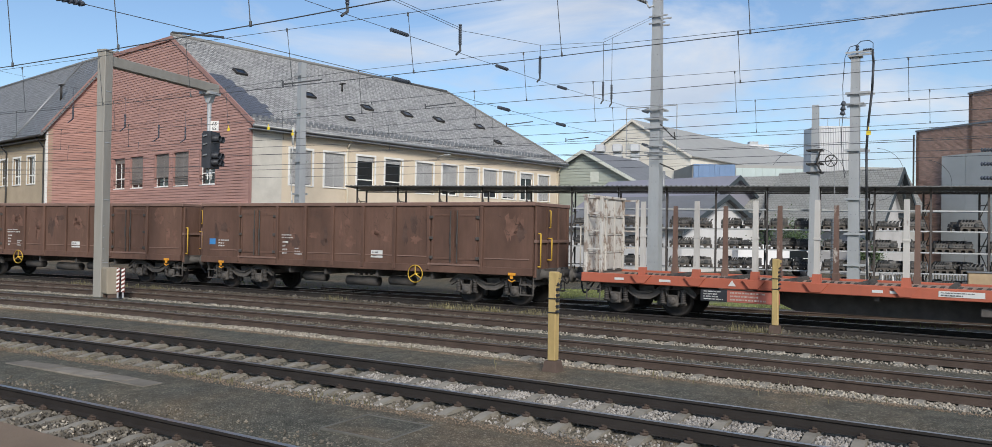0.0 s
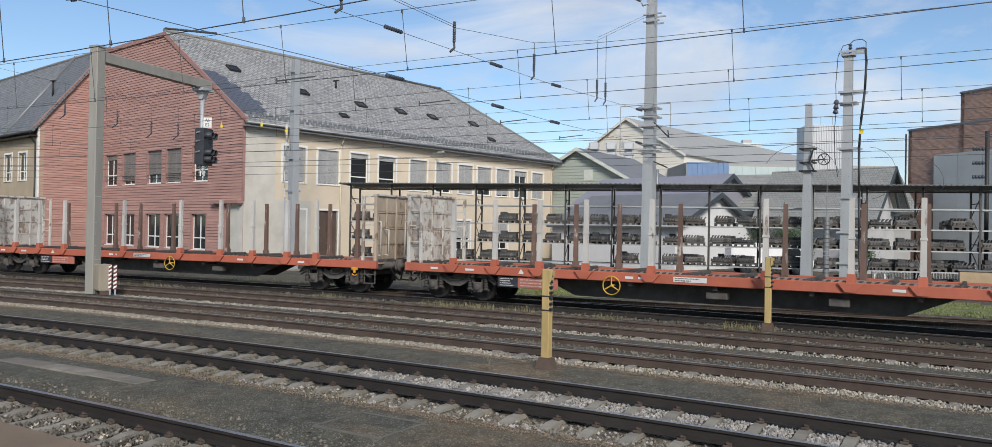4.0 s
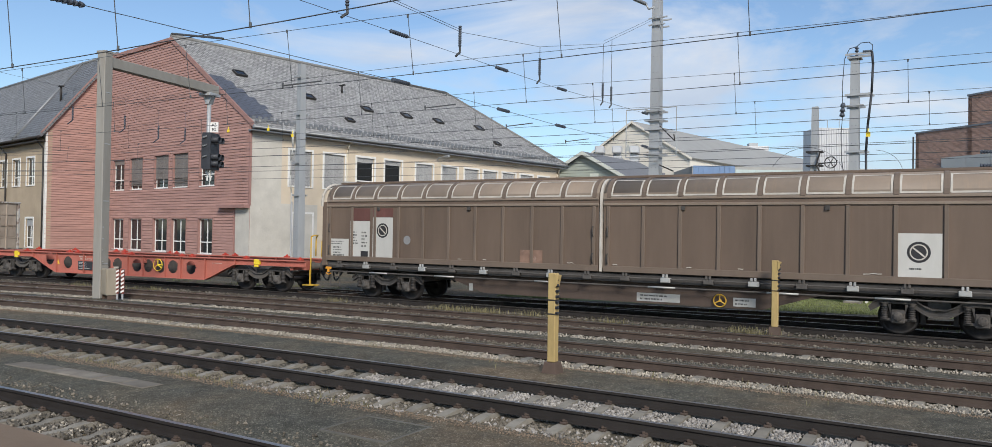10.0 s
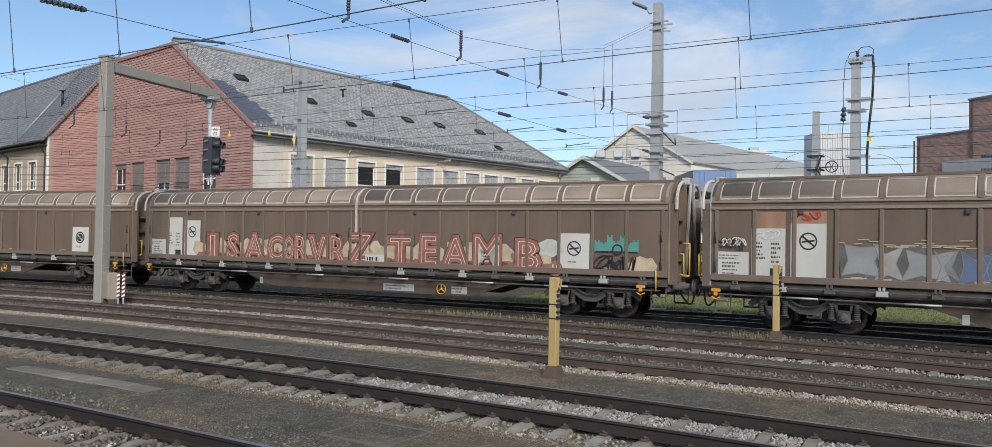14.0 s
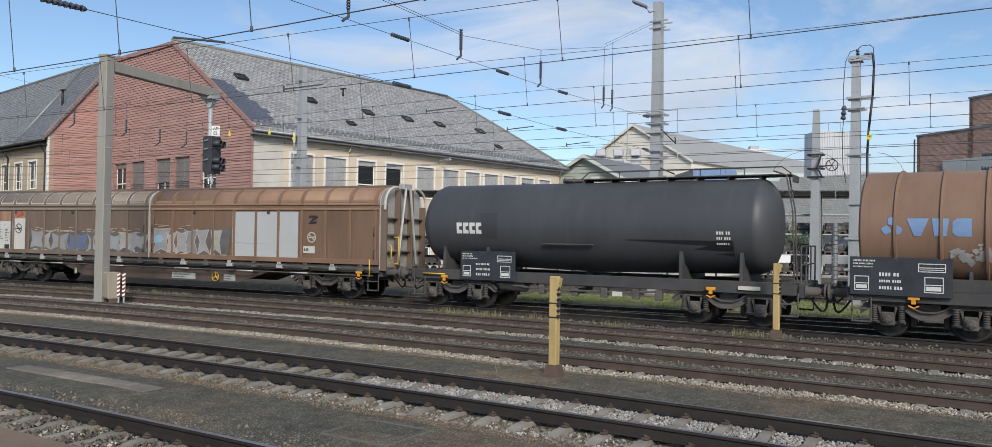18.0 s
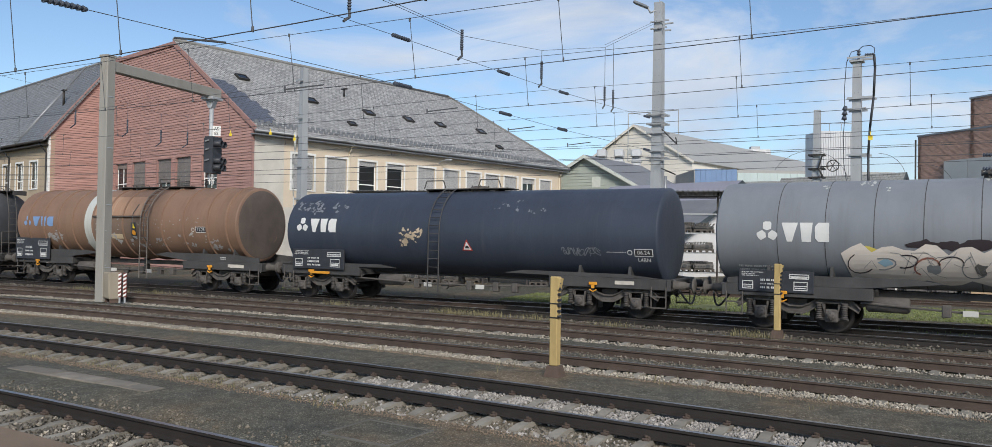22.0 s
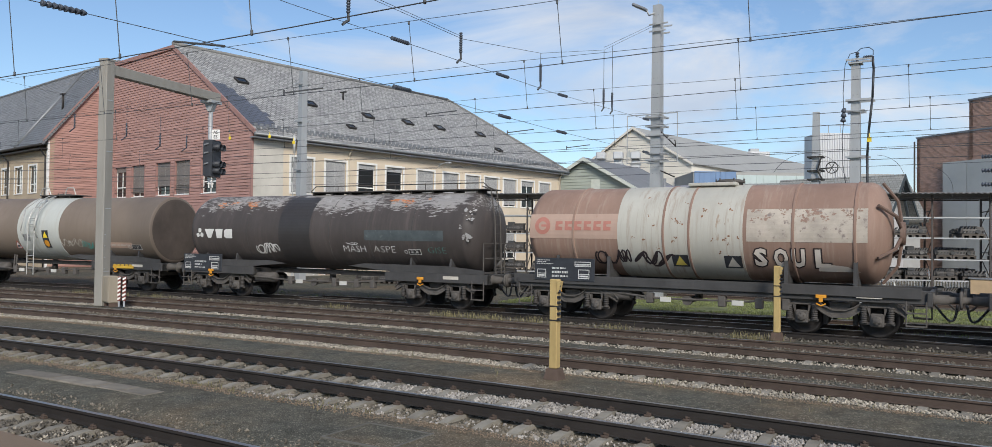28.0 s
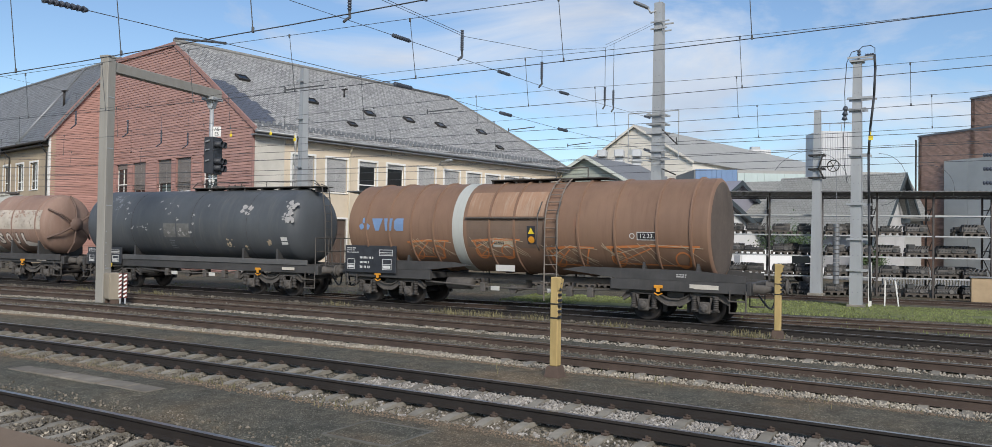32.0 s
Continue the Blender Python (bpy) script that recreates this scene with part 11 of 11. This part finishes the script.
write(W, S, "MASH", 1.7, 1.98, 0.33, M_CHALK, 0.012, -0.004, 1.2)
scrawl(W, S, 1.4, 1.8, 2.12, 2.22, M_CHALK, 175, 1, 0.02)
write(W, S, "ASPE", 3.0, 1.98, 0.34, M_CHALK, 0.012, -0.008, 1.35)
write(W, S, "GISE", 5.15, 1.98, 0.30, M_GREEN_G, 0.012, -0.008, 1.3)
date_plate(W, S, 4.25, 1.92, "02.26", 0.13)
data_box(W, -6.97, -4.85, 0.98, 1.66, 177, -1.28)
top_walk(W, -1.1, 6.7, 4.02, rail=True)
end_rails(W, 6.95)
end_ladder(W, 6.75, 1.42, 2.6)
flakes(W, S, 6.1, 6.5, 2.4, 3.4, M_FLAKE, 178, 9, 0.12)

# 7: rusty pale tank
W = tank_wagon("rust-streaked tan and pale green tank wagon", 253.94, -5.62, 4.85, 1.36, 2.68, M_TRUST, 12.9, rings=(-3.8, -0.95, -0.2, 2.6, 4.1), ring_t=0.03, bands=((-2.35, 1.3, M_TPALE),), head=0.5, frame="full", pivots=(-4.0, 3.7))
S = tank_surf(1.36, 2.68)
plate(W, S, -5.3, -2.35, 2.45, 3.2, M_PALELOGO, 0)
bm = bm_new()
ring_shape(bm, -4.85, 2.84, 0.14, 0.27, 24)
rect(bm, -4.9, -4.6, 2.81, 2.88)
for k in range(6):
    a = -4.4 + k * 0.32
    outline(bm, [(a, 2.7), (a, 2.98), (a + 0.24, 2.98), (a + 0.24, 2.9), (a + 0.1, 2.88), (a + 0.1, 2.82), (a + 0.24, 2.8), (a + 0.24, 2.7)])
decal("emblem", bm, M_LOGORED, W, S, 0.013, "faded red maker's mark")
plate(W, S, 1.4, 4.4, 2.42, 3.3, mat("peeling_panel", (0.44, 0.39, 0.33), 0.7, var=0.25, scale=2, spots=0.5, spot_col=(0.24, 0.20, 0.18), spot_scale=5), 0)
flakes(W, S, 1.5, 4.3, 3.0, 3.3, M_TRUST, 181, 34, 0.07, 0.012)
flakes(W, S, -2.2, 1.2, 2.0, 3.7, mat("rust_run", (0.25, 0.13, 0.075), 0.8, var=0.25), 182, 26, 0.05, 0.016)
scrawl(W, S, -3.1, -2.0, 1.72, 2.15, M_BLACK_G, 183, 3, 0.05)
scrawl(W, S, -1.9, -0.8, 1.68, 2.1, M_BLACK_G, 184, 3, 0.05)
for ch, x, wide in (("S", 1.75, 1.1), ("O", 2.28, 0.7), ("U", 2.72, 0.8), ("L", 3.3, 1.2)):
    for m_g, up, bold in ((M_BLACK_G, 0.016, 0.06), (M_WHITE_G, 0.020, 0.028)):
        write(W, S, ch, x, 1.97, 0.62, m_g, up, bold, wide, "graffiti_letter")
bm = bm_new()
outline(bm, [(3.2, 1.74), (3.5, 1.84), (3.9, 1.80), (4.2, 1.66), (3.6, 1.66), (3.2, 1.66)])
decal("graffiti_fill", bm, M_WHITE_G, W, S, 0.022)
for x in (-0.5, 1.0):
    bm = bm_new()
    rect(bm, x - 0.24, x + 0.24, 1.68, 2.02)
    decal("sign_board", bm, M_BLACKP, W, S, 0.02)
    bm = bm_new()
    outline(bm, [(x - 0.17, 1.72), (x + 0.17, 1.72), (x, 1.98)])
    decal("warning_sign", bm, M_SEAL if x > 0 else M_YELLOW_G, W, S, 0.026)
data_box(W, -5.15, -3.1, 1.14, 1.84, 186, -1.3)
bm = bm_new()
rbox(bm, -5.9, 5.6, -1.28, -1.2, 1.05, 1.32, 0.01)
part("side_sill", bm, M_OLDFRAME, W)
manhole(W, 0.6, 4.06, 0.42)
bm = bm_new()
rbox(bm, -0.5, 0.9, -0.5, 0.5, 4.02, 4.12, 0.02)
part("dome_tray", bm, M_TPALE, W)
# star braces and hub on the far end
bm = bm_new()
for k in range(6):
    a = k * math.pi / 3 + 0.5
    bar(bm, [(5.08, 0.15 * math.cos(a), 2.68 + 0.15 * math.sin(a)), (4.98, 0.85 * math.cos(a), 2.68 + 0.85 * math.sin(a)), (4.62, 1.33 * math.cos(a), 2.68 + 1.33 * math.sin(a))], 0.045, 6)
lathe(bm, [(0.0, 0.32), (0.1, 0.30), (0.12, 0.001)], (5.05, 0, 2.68), 16)
part("end_brace", bm, mat("end_brace_rust", (0.15, 0.10, 0.08), 0.7, var=0.2, scale=2), W)

# 8: slate-grey tank with flaking paint
W = tank_wagon("dark slate tank wagon with flaking paint patches", 267.44, -6.35, 5.65, 1.46, 2.70, M_TSLATE, 14.1, head=0.6, frame="full", pivots=(-4.6, 4.0), seams=(-3.2, 0.2, 3.1))
S = tank_surf(1.46, 2.70)
for x in (-1.35, -0.6):
    plate(W, S, x, x + 0.68, 2.2, 2.75, mat("peeled_label", (0.13, 0.13, 0.125), 0.7, var=0.3, scale=4, spots=0.35, spot_col=(0.28, 0.29, 0.28), spot_scale=5), 0)
flakes(W, S, -5.8, -3.8, 3.2, 3.9, M_TGREY, 191, 12, 0.10)
flakes(W, S, -4.2, 1.0, 2.3, 3.7, M_FLAKE, 192, 26, 0.07)
flakes(W, S, 2.8, 3.3, 3.1, 3.4, M_FLAKE, 193, 2, 0.2)
flakes(W, S, 4.6, 5.3, 2.9, 3.6, M_FLAKE, 194, 9, 0.2)
flakes(W, S, 1.0, 4.4, 1.85, 2.4, M_CREAM_G, 195, 4, 0.15)
text_rows(W, S, -1.1, -0.7, 1.7, 2.1, 4, M_TGREY, 196)
bm = bm_new()
rect(bm, 4.75, 5.05, 2.12, 2.26)
rect(bm, 4.75, 5.05, 1.98, 2.08)
decal("date_plate", bm, M_CHALK, W, S, 0.010)
data_box(W, -6.05, -3.95, 1.0, 1.70, 197, -1.3)
bm = bm_new()
rbox(bm, -5.3, -4.5, -1.36, -1.28, 0.86, 1.02, 0.02)
part("lamp_bracket", bm, M_WARN, W)
top_walk(W, -0.8, 5.8, 4.16, rail=True)
manhole(W, 1.2, 4.18)
manhole(W, 0.2, 4.18, 0.25)
end_rails(W, 6.3)
end_ladder(W, 5.95, 1.46, 2.7)
bm = bm_new()
rbox(bm, -6.2, 5.9, -1.24, -1.18, 1.22, 1.42, 0.01)
part("side_sill", bm, mat("slate_sill", (0.10, 0.10, 0.10), 0.6, var=0.15), W)

ribbed_tank(282.39, 1)

# ---- motion of the train ----
# Metres run since the start, every half second.
RUN = [
    0.00, 3.60, 7.21, 10.84, 14.48, 18.14, 21.81, 25.51, 29.21, 32.94, 36.68, 40.44, 44.21,
    48.01, 51.82, 55.65, 59.53, 63.44, 67.39, 71.37, 75.38, 79.40, 83.45, 87.51, 91.58, 95.68,
    99.81, 103.95, 108.12, 112.32, 116.53, 120.77, 125.03, 129.31, 133.61, 137.92, 142.25, 146.61, 150.97,
    155.36, 159.78, 164.22, 168.68, 173.16, 177.64, 182.14, 186.63, 191.12, 195.93, 200.37, 204.79, 209.19,
    213.57, 217.92, 222.25, 226.56, 230.85, 235.12, 239.38, 243.63, 247.89, 252.17, 256.46, 260.76, 265.05,
]


def run_at(t):
    i = min(int(t * 2), len(RUN) - 2)
    return RUN[i] + (RUN[i + 1] - RUN[i]) * (t * 2 - i)


def motions():
    for car, centre in TRAIN:
        walk(car, [(0.5 * i, on_pose(centre - run, 0.0)) for i, run in enumerate(RUN)])
    # wheels roll without slipping; 0.46 m is their radius
    n = 460
    turns = [(32.0 * i / n, -math.degrees(run_at(32.0 * i / n) / 0.46)) for i in range(n + 1)]
    for ws, along in WHEELS:
        walk(ws, [(t, pose(along, 0, 0.46, 0, a % 360.0, 0)) for t, a in turns])


motions()
